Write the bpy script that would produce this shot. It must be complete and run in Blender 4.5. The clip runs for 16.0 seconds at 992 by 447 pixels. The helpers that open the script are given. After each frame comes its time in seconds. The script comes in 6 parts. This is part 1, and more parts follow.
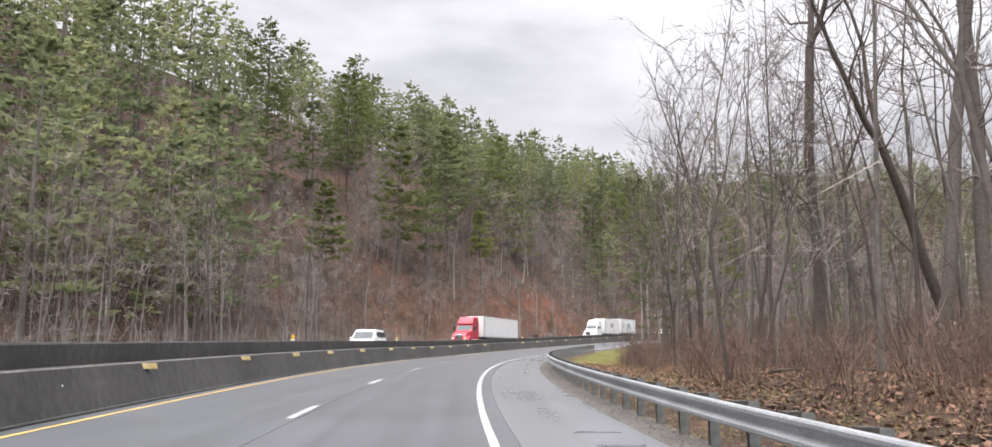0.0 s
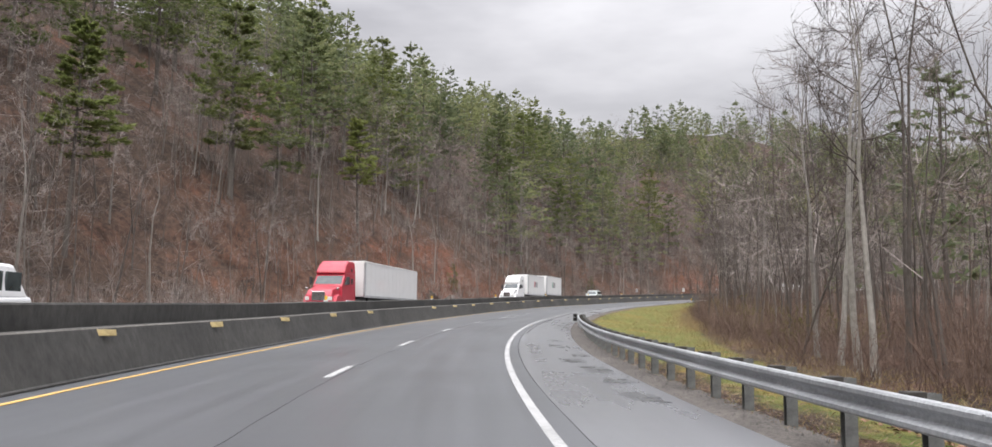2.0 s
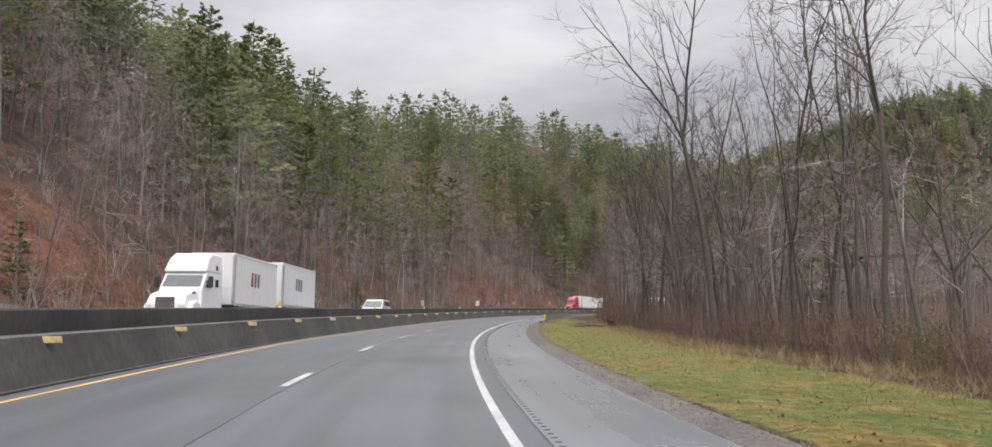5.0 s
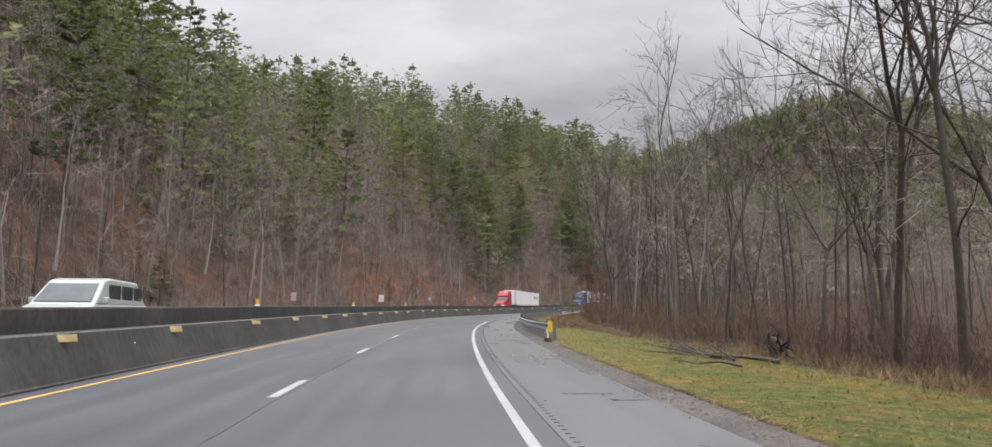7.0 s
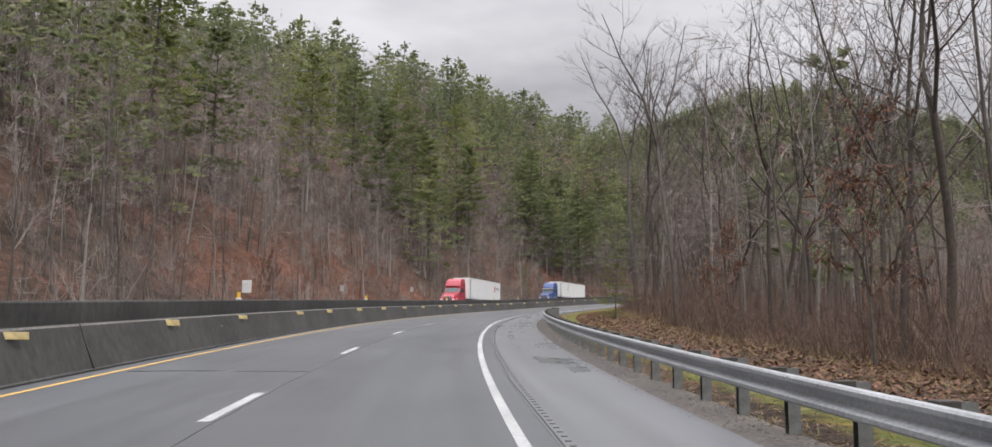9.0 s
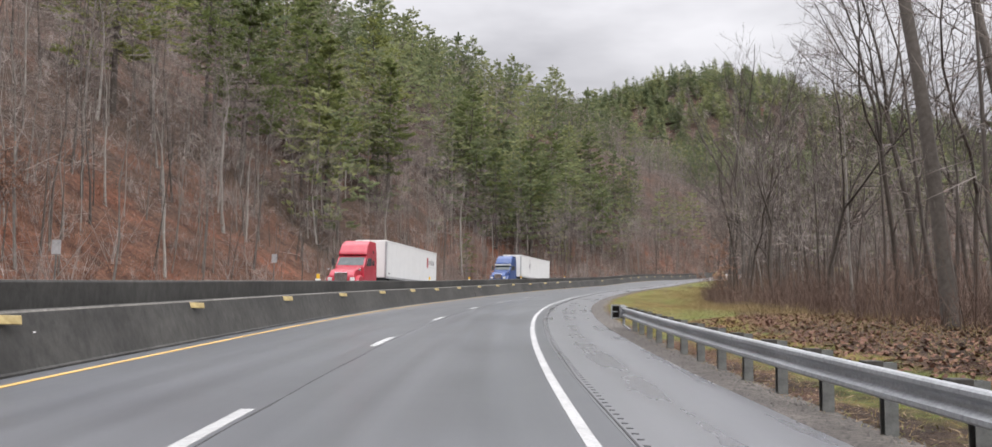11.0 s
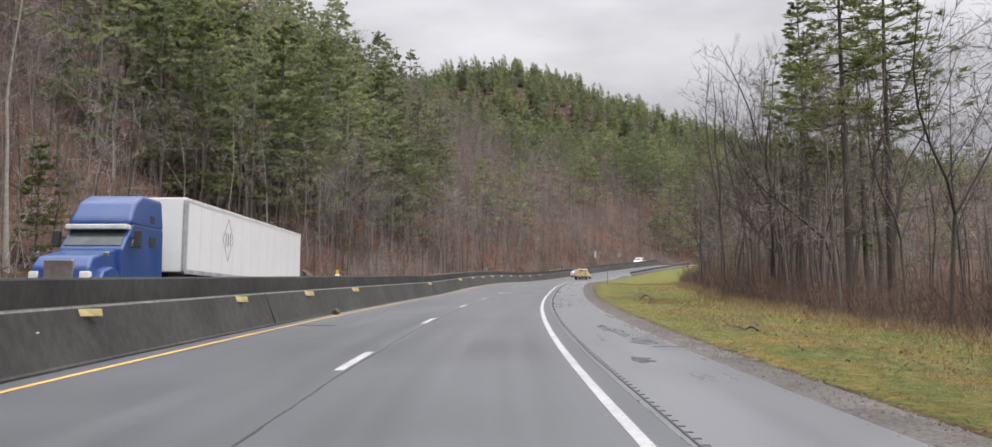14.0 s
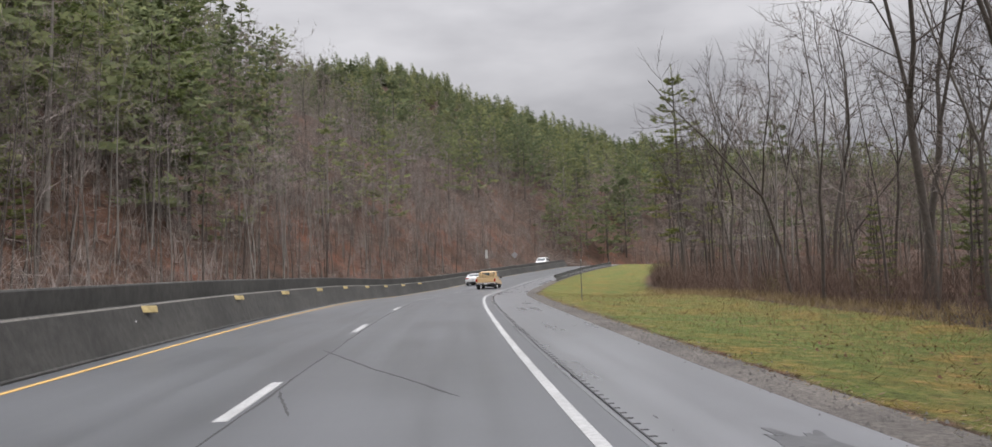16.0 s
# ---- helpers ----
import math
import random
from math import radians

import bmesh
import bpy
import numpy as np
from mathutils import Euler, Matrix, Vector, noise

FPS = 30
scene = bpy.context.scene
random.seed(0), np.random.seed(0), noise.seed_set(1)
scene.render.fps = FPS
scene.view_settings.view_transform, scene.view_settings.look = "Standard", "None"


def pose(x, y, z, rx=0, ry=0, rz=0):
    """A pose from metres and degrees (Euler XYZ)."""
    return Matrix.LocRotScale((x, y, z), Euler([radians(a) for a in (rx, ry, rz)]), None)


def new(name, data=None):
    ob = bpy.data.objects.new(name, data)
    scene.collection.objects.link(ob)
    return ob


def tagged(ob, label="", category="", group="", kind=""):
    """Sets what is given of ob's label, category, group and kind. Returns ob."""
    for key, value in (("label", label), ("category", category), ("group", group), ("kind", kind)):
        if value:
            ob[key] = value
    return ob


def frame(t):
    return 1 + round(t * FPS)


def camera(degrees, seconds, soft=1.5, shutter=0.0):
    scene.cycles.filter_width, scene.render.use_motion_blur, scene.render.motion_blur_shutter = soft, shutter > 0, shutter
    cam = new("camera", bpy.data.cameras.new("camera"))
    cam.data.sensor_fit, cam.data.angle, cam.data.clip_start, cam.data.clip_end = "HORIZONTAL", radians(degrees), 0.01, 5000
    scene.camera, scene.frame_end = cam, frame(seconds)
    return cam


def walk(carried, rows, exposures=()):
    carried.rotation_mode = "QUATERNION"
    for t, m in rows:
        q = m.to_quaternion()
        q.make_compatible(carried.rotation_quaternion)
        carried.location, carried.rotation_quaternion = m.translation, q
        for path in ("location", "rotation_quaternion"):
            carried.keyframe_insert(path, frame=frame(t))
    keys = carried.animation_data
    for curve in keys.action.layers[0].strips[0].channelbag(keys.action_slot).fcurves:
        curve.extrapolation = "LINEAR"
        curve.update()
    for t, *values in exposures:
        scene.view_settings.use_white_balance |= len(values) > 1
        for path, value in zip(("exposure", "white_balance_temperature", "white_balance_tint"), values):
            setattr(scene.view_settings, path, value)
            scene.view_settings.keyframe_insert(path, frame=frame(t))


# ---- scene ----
# ---------------------------------------------------------------- camera and its walk
cam = camera(62.1, 16.0)
ROWS = [
    (0, 3.183, -16.170, 1.294, 98.749, -0.161, -2.649),
    (0.25, 2.864, -10.202, 1.366, 98.363, -0.273, -3.344),
    (0.5, 2.654, -4.252, 1.437, 98.019, -0.432, -4.108),
    (0.75, 2.570, 1.673, 1.511, 97.741, -0.657, -4.948),
    (1, 2.604, 7.621, 1.591, 97.475, -0.855, -5.911),
    (1.25, 2.747, 13.635, 1.672, 97.165, -0.929, -7.050),
    (1.5, 3.018, 19.687, 1.753, 96.834, -0.878, -8.383),
    (1.75, 3.437, 25.738, 1.826, 96.518, -0.745, -9.902),
    (2, 4.000, 31.776, 1.900, 96.245, -0.654, -11.511),
    (2.25, 4.706, 37.795, 1.973, 96.037, -0.707, -13.116),
    (2.5, 5.555, 43.771, 2.045, 95.915, -0.816, -14.714),
    (2.75, 6.551, 49.691, 2.116, 95.882, -0.879, -16.301),
    (3, 7.711, 55.582, 2.186, 95.902, -0.924, -17.873),
    (3.25, 9.057, 61.474, 2.281, 95.947, -0.979, -19.431),
    (3.5, 10.589, 67.343, 2.410, 96.086, -0.962, -21.010),
    (3.75, 12.296, 73.165, 2.539, 96.375, -0.805, -22.669),
    (4, 14.151, 78.963, 2.670, 96.721, -0.598, -24.291),
    (4.25, 16.131, 84.762, 2.816, 97.017, -0.449, -25.777),
    (4.5, 18.236, 90.563, 2.962, 97.247, -0.370, -27.132),
    (4.75, 20.468, 96.356, 3.109, 97.419, -0.344, -28.379),
    (5, 22.828, 102.134, 3.290, 97.538, -0.359, -29.525),
    (5.25, 25.318, 107.891, 3.474, 97.613, -0.398, -30.579),
    (5.5, 27.936, 113.619, 3.658, 97.648, -0.449, -31.561),
    (5.75, 30.679, 119.312, 3.852, 97.653, -0.497, -32.481),
    (6, 33.544, 124.964, 4.048, 97.632, -0.527, -33.341),
    (6.25, 36.526, 130.569, 4.244, 97.593, -0.524, -34.161),
    (6.5, 39.619, 136.122, 4.426, 97.543, -0.476, -34.964),
    (6.75, 42.814, 141.621, 4.599, 97.481, -0.378, -35.762),
    (7, 46.089, 147.070, 4.773, 97.379, -0.276, -36.507),
    (7.25, 49.426, 152.483, 4.952, 97.217, -0.196, -37.155),
    (7.5, 52.837, 157.874, 5.139, 97.041, -0.060, -37.753),
    (7.75, 56.342, 163.259, 5.327, 96.900, 0.190, -38.362),
    (8, 59.961, 168.651, 5.521, 96.803, 0.400, -38.915),
    (8.25, 63.697, 174.048, 5.721, 96.751, 0.413, -39.414),
    (8.5, 67.487, 179.432, 5.922, 96.777, 0.253, -39.942),
    (8.75, 71.271, 184.782, 6.118, 96.890, -0.008, -40.577),
    (9, 75.075, 190.088, 6.307, 97.004, -0.284, -41.316),
    (9.25, 78.945, 195.339, 6.497, 97.027, -0.504, -42.056),
    (9.5, 82.902, 200.524, 6.692, 96.958, -0.663, -42.792),
    (9.75, 86.953, 205.637, 6.901, 96.815, -0.771, -43.473),
    (10, 91.101, 210.674, 7.110, 96.618, -0.838, -44.116),
    (10.25, 95.345, 215.630, 7.317, 96.387, -0.875, -44.756),
    (10.5, 99.684, 220.504, 7.522, 96.141, -0.892, -45.393),
    (10.75, 104.115, 225.295, 7.728, 95.900, -0.899, -46.053),
    (11, 108.632, 230.002, 7.928, 95.683, -0.906, -46.778),
    (11.25, 113.231, 234.623, 8.112, 95.510, -0.924, -47.637),
    (11.5, 117.911, 239.153, 8.295, 95.400, -0.964, -48.678),
    (11.75, 122.676, 243.595, 8.483, 95.360, -1.018, -49.914),
    (12, 127.554, 247.971, 8.686, 95.351, -1.012, -51.273),
    (12.25, 132.573, 252.289, 8.892, 95.332, -0.890, -52.660),
    (12.5, 137.712, 256.514, 9.099, 95.317, -0.728, -54.037),
    (12.75, 142.939, 260.601, 9.307, 95.329, -0.605, -55.368),
    (13, 148.232, 264.510, 9.518, 95.453, -0.478, -56.669),
    (13.25, 153.575, 268.219, 9.742, 95.614, -0.302, -57.976),
    (13.5, 158.979, 271.742, 9.972, 95.800, -0.179, -59.258),
    (13.75, 164.467, 275.124, 10.218, 95.926, -0.175, -60.537),
    (14, 170.059, 278.395, 10.477, 95.948, -0.136, -61.793),
    (14.25, 175.760, 281.583, 10.729, 95.850, 0.091, -62.985),
    (14.5, 181.469, 284.686, 11.005, 95.714, 0.249, -64.254),
    (14.75, 187.185, 287.689, 11.293, 95.646, 0.312, -65.467),
    (15, 192.944, 290.607, 11.558, 95.664, 0.319, -66.674),
    (15.25, 198.901, 293.510, 11.803, 95.868, 0.574, -67.882),
    (15.5, 204.927, 296.351, 12.064, 96.136, 0.834, -69.126),
    (15.75, 210.912, 298.988, 12.356, 96.235, 1.330, -69.980),
    (16, 216.939, 301.563, 12.665, 96.356, 1.827, -70.829),
]
walk(cam, [(t, pose(*row)) for t, *row in ROWS],
     exposures=[(0, 0.75), (0.5, 0.54), (1, 0.56), (2.5, 0.36), (4, 0.27), (7, 0.23), (9, 0.24), (11.5, 0.5), (12, 0.44), (13, 0.24), (13.5, 0.25), (14.5, 0.4), (15.2, 0.32), (16, 0.07)])

# ---------------------------------------------------------------- light
SUN_TURN, SUN_HEIGHT = radians(200), radians(48)
world = bpy.data.worlds.new("overcast")
scene.world = world
world.use_nodes = True
wn, wl = world.node_tree.nodes, world.node_tree.links
wn.clear()
w_out, w_bg = wn.new("ShaderNodeOutputWorld"), wn.new("ShaderNodeBackground")
w_sky = wn.new("ShaderNodeTexSky")
w_sky.sky_type, w_sky.sun_disc = "NISHITA", False
w_sky.sun_elevation, w_sky.sun_rotation = SUN_HEIGHT, SUN_TURN
w_dim = wn.new("ShaderNodeVectorMath")
w_dim.operation = "SCALE"
w_dim.inputs["Scale"].default_value = 0.10
w_co = wn.new("ShaderNodeTexCoord")
w_map = wn.new("ShaderNodeMapping")
w_map.inputs["Scale"].default_value = (1.0, 1.0, 3.2)
w_noise = wn.new("ShaderNodeTexNoise")
w_noise.inputs["Scale"].default_value = 2.6
w_noise.inputs["Detail"].default_value = 5.0
w_noise.inputs["Roughness"].default_value = 0.52
w_ramp = wn.new("ShaderNodeValToRGB")
w_ramp.color_ramp.elements[0].position, w_ramp.color_ramp.elements[0].color = 0.34, (0.605, 0.595, 0.632, 1)
w_ramp.color_ramp.elements[1].position, w_ramp.color_ramp.elements[1].color = 0.66, (1.025, 1.01, 1.05, 1)
w_mix = wn.new("ShaderNodeMix")
w_mix.data_type = "RGBA"
w_mix.inputs["Factor"].default_value = 0.92
wl.new(w_co.outputs["Generated"], w_map.inputs["Vector"])
wl.new(w_map.outputs["Vector"], w_noise.inputs["Vector"])
wl.new(w_noise.outputs["Fac"], w_ramp.inputs["Fac"])
wl.new(w_sky.outputs["Color"], w_dim.inputs[0])
wl.new(w_dim.outputs["Vector"], w_mix.inputs["A"])
wl.new(w_ramp.outputs["Color"], w_mix.inputs["B"])
w_sep = wn.new("ShaderNodeSeparateXYZ")
wl.new(w_co.outputs["Generated"], w_sep.inputs["Vector"])
w_high = wn.new("ShaderNodeMath")  # an overcast sky is brightest overhead
w_high.operation, w_high.use_clamp = "POWER", True
w_high.inputs[1].default_value = 3.0
w_up = wn.new("ShaderNodeMath")
w_up.operation = "MULTIPLY_ADD"
w_up.inputs[1].default_value, w_up.inputs[2].default_value = 4.2, 0.56
wl.new(w_sep.outputs["Z"], w_high.inputs[0])
wl.new(w_high.outputs[0], w_up.inputs[0])
wl.new(w_up.outputs[0], w_bg.inputs["Strength"])
wl.new(w_mix.outputs["Result"], w_bg.inputs["Color"])
wl.new(w_bg.outputs["Background"], w_out.inputs["Surface"])
sun = new("sun", bpy.data.lights.new("sun", "SUN"))
sun.data.energy, sun.data.angle, sun.data.color = 1.5, radians(40), (1.0, 0.97, 0.93)
sun.rotation_euler = (radians(90) - SUN_HEIGHT, 0, math.pi - SUN_TURN)


# ---------------------------------------------------------------- materials
def material(name, rough=0.8, metal=0.0, spec=0.5):
    m = bpy.data.materials.new(name)
    m.use_nodes = True
    b = m.node_tree.nodes["Principled BSDF"]
    b.inputs["Roughness"].default_value, b.inputs["Metallic"].default_value = rough, metal
    b.inputs["Specular IOR Level"].default_value = spec
    return m, m.node_tree.nodes, m.node_tree.links, b


def noise_node(n, l, scale, detail=4.0, rough=0.6, stretch=None, coords="Object"):
    co, t = n.new("ShaderNodeTexCoord"), n.new("ShaderNodeTexNoise")
    t.inputs["Scale"].default_value, t.inputs["Detail"].default_value, t.inputs["Roughness"].default_value = scale, detail, rough
    src = co.outputs[coords]
    if stretch:
        mp = n.new("ShaderNodeMapping")
        mp.inputs["Scale"].default_value = stretch
        l.new(src, mp.inputs["Vector"])
        src = mp.outputs["Vector"]
    l.new(src, t.inputs["Vector"])
    return t.outputs["Fac"]


def ramp(n, l, fac, *stops):
    r = n.new("ShaderNodeValToRGB")
    while len(r.color_ramp.elements) < len(stops):
        r.color_ramp.elements.new(0.5)
    for e, (p, c) in zip(r.color_ramp.elements, stops):
        e.position, e.color = p, (*c, 1) if len(c) == 3 else c
    l.new(fac, r.inputs["Fac"])
    return r.outputs["Color"]


def mix(n, l, fac, a, b, kind="MIX"):
    m = n.new("ShaderNodeMix")
    m.data_type, m.blend_type = "RGBA", kind
    for slot, v in (("Factor", fac), ("A", a), ("B", b)):
        if isinstance(v, (int, float)):
            m.inputs[slot].default_value = v
        elif isinstance(v, tuple):
            m.inputs[slot].default_value = (*v, 1)
        else:
            l.new(v, m.inputs[slot])
    return m.outputs["Result"]


def bump(n, l, b, height, strength, distance=0.02):
    k = n.new("ShaderNodeBump")
    k.inputs["Strength"].default_value, k.inputs["Distance"].default_value = strength, distance
    l.new(height, k.inputs["Height"])
    l.new(k.outputs["Normal"], b.inputs["Normal"])


def speckled(name, dark, light, scale, big=0.4, rough=0.8, relief=0.3, metal=0.0, spec=0.5, stretch=None, contrast=0.5):
    """Two scales of variation between two colours, with a fine relief."""
    m, n, l, b = material(name, rough, metal, spec)
    fine = noise_node(n, l, scale, 6, 0.7, stretch)
    wide = noise_node(n, l, big, 3, 0.5)
    c = ramp(n, l, fine, (0.3, dark), (0.72, light))
    d = ramp(n, l, wide, (0.25, (1 - contrast * 0.6,) * 3), (0.75, (1 + contrast * 0.25,) * 3))
    l.new(mix(n, l, 1.0, c, d, "MULTIPLY"), b.inputs["Base Color"])
    if relief:
        bump(n, l, b, fine, relief)
    return m


def tinted(name, colours, rough=0.75, grain=6.0, spec=0.3, leafy=0.0, toned=False):
    """A colour drawn per object (toned: per plant of a joined wood) and per island, with grain: leaves, needles, bark."""
    m, n, l, b = material(name, rough, 0.0, spec)
    info, geo = n.new("ShaderNodeObjectInfo"), n.new("ShaderNodeNewGeometry")
    each = info.outputs["Random"]
    if toned:
        tone = n.new("ShaderNodeAttribute")
        tone.attribute_name = "tone"
        each = tone.outputs["Fac"]
    add = n.new("ShaderNodeMath")
    add.operation = "MULTIPLY_ADD"
    add.inputs[1].default_value = 0.38
    l.new(geo.outputs["Random Per Island"], add.inputs[0])
    half = n.new("ShaderNodeMath")
    half.operation = "MULTIPLY"
    half.inputs[1].default_value = 0.62
    l.new(each, half.inputs[0])
    l.new(half.outputs[0], add.inputs[2])
    stops = [(i / max(1, len(colours) - 1), c) for i, c in enumerate(colours)]
    c = ramp(n, l, add.outputs[0], *stops)
    g = ramp(n, l, noise_node(n, l, grain, 3), (0.3, (0.72,) * 3), (0.7, (1.15,) * 3))
    c = mix(n, l, 1.0, c, g, "MULTIPLY")
    l.new(c, b.inputs["Base Color"])
    if leafy:  # light comes through thin leaves and needles
        tr, add2 = n.new("ShaderNodeBsdfTranslucent"), n.new("ShaderNodeMixShader")
        add2.inputs["Fac"].default_value = leafy
        l.new(c, tr.inputs["Color"])
        l.new(b.outputs["BSDF"], add2.inputs[1])
        l.new(tr.outputs["BSDF"], add2.inputs[2])
        l.new(add2.outputs["Shader"], n["Material Output"].inputs["Surface"])
    return m


def asphalt(name, dark, light, wet):
    """Wet asphalt: aggregate speckle, wheel-track wear along the road (U across, V along), damp patches that shine."""
    m, n, l, b = material(name, 0.5, 0.0, 0.6)
    fine = noise_node(n, l, 55, 3, 0.7)
    wide = noise_node(n, l, 0.22, 4, 0.6)
    uv = n.new("ShaderNodeUVMap")
    mp = n.new("ShaderNodeMapping")
    mp.inputs["Scale"].default_value = (1.3, 0.03, 1.0)
    l.new(uv.outputs["UV"], mp.inputs["Vector"])
    st = n.new("ShaderNodeTexNoise")
    st.inputs["Scale"].default_value, st.inputs["Detail"].default_value = 1.6, 4.0
    l.new(mp.outputs["Vector"], st.inputs["Vector"])
    c = ramp(n, l, fine, (0.25, dark), (0.75, light))
    c = mix(n, l, 1.0, c, ramp(n, l, st.outputs["Fac"], (0.3, (0.91,) * 3), (0.7, (1.06,) * 3)), "MULTIPLY")
    c = mix(n, l, 1.0, c, ramp(n, l, wide, (0.3, (0.91,) * 3), (0.7, (1.06,) * 3)), "MULTIPLY")
    l.new(c, b.inputs["Base Color"])
    r = mix(n, l, 0.5, ramp(n, l, st.outputs["Fac"], (0.35, (wet,) * 3), (0.7, (wet + 0.10,) * 3)), ramp(n, l, wide, (0.35, (wet,) * 3), (0.65, (wet + 0.09,) * 3)))
    l.new(r, b.inputs["Roughness"])
    bump(n, l, b, noise_node(n, l, 9, 2, 0.5), 0.02, 0.002)
    return m


M_ROAD = asphalt("wet_asphalt", (0.088, 0.092, 0.099), (0.106, 0.11, 0.119), 0.30)
M_SHOULDER = asphalt("wet_pale_asphalt", (0.148, 0.151, 0.160), (0.172, 0.176, 0.187), 0.25)
M_SEAM = speckled("tar_seam", (0.02, 0.02, 0.021), (0.045, 0.045, 0.046), 20, rough=0.45, relief=0.1)
M_WHITE = speckled("worn_white_paint", (0.29, 0.29, 0.288), (0.46, 0.46, 0.457), 14, 0.8, 0.55, 0.1, contrast=0.4)
M_YELLOW = speckled("worn_yellow_paint", (0.50, 0.30, 0.075), (0.66, 0.43, 0.14), 12, 0.7, 0.55, 0.1, contrast=0.4)
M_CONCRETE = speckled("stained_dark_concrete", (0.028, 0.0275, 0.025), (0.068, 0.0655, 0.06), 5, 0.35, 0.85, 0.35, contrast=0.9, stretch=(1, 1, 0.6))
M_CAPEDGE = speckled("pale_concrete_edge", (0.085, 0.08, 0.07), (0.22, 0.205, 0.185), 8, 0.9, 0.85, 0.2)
M_STEEL = speckled("weathered_galvanised_steel", (0.30, 0.31, 0.32), (0.52, 0.53, 0.54), 18, 0.7, 0.5, 0.08, 0.55, contrast=0.5)
M_POST = speckled("grey_steel_post", (0.12, 0.125, 0.12), (0.22, 0.225, 0.22), 10, 1.2, 0.65, 0.15, 0.3)
M_BLOCK = speckled("dark_timber_blockout", (0.03, 0.028, 0.025), (0.075, 0.068, 0.06), 12, 1.0, 0.9, 0.3)
M_GRAVEL = speckled("grey_gravel", (0.035, 0.030, 0.027), (0.19, 0.168, 0.148), 13, 0.9, 0.9, 1.0, contrast=0.8)
M_REFLECT = speckled("dirty_amber_reflector", (0.34, 0.255, 0.105), (0.52, 0.42, 0.205), 9, 2.0, 0.45, 0.05)
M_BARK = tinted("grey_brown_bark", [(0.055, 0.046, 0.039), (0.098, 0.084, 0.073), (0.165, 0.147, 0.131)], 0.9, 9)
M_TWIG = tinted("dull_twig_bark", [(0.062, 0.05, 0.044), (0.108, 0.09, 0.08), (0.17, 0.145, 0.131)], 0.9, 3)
# Paler than M_TWIG: the haze over distant woods is put into the colour.
M_HAZETWIG = tinted("haze_pale_twig_bark", [(0.15, 0.124, 0.112), (0.25, 0.214, 0.196), (0.37, 0.33, 0.305)], 0.9, 0.1, toned=True)
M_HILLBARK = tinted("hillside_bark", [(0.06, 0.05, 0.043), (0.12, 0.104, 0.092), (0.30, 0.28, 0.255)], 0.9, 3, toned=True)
M_PALEBARK = tinted("pale_sycamore_bark", [(0.22, 0.20, 0.18), (0.34, 0.32, 0.29)], 0.85, 5)
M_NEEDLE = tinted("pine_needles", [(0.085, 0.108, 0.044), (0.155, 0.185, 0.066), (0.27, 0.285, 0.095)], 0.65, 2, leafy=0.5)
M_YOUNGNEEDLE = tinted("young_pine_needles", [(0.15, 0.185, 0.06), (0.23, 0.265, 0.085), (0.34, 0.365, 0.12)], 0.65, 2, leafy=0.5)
# Needle colours lightened to stand in for the haze of distance.
M_HAZENEEDLE = tinted("haze_pale_pine_needles", [(0.105, 0.13, 0.075), (0.185, 0.212, 0.108), (0.315, 0.325, 0.15)], 0.75, 0.12, leafy=0.55, toned=True)
M_DEADLEAF = tinted("dry_oak_leaves", [(0.12, 0.06, 0.04), (0.235, 0.13, 0.088), (0.37, 0.235, 0.175)], 0.8, 6)
M_BRUSH = tinted("brown_brush_stems", [(0.09, 0.06, 0.048), (0.15, 0.102, 0.08), (0.225, 0.158, 0.122)], 0.9, 2, toned=True)
M_GRASS = tinted("winter_grass_blades", [(0.075, 0.105, 0.026), (0.135, 0.165, 0.042), (0.25, 0.235, 0.082), (0.36, 0.285, 0.125)], 0.8, 0.4)
M_STRAW = tinted("dry_straw_grass", [(0.20, 0.145, 0.07), (0.32, 0.24, 0.12), (0.38, 0.29, 0.16)], 0.85, 0.4)
M_THATCH = tinted("matted_brown_thatch", [(0.12, 0.082, 0.055), (0.23, 0.163, 0.104), (0.35, 0.265, 0.175)], 0.9, 0.5)
M_ROCK = speckled("dark_wet_rock", (0.04, 0.034, 0.03), (0.15, 0.125, 0.105), 2.2, 0.5, 0.7, 1.0, contrast=0.7)


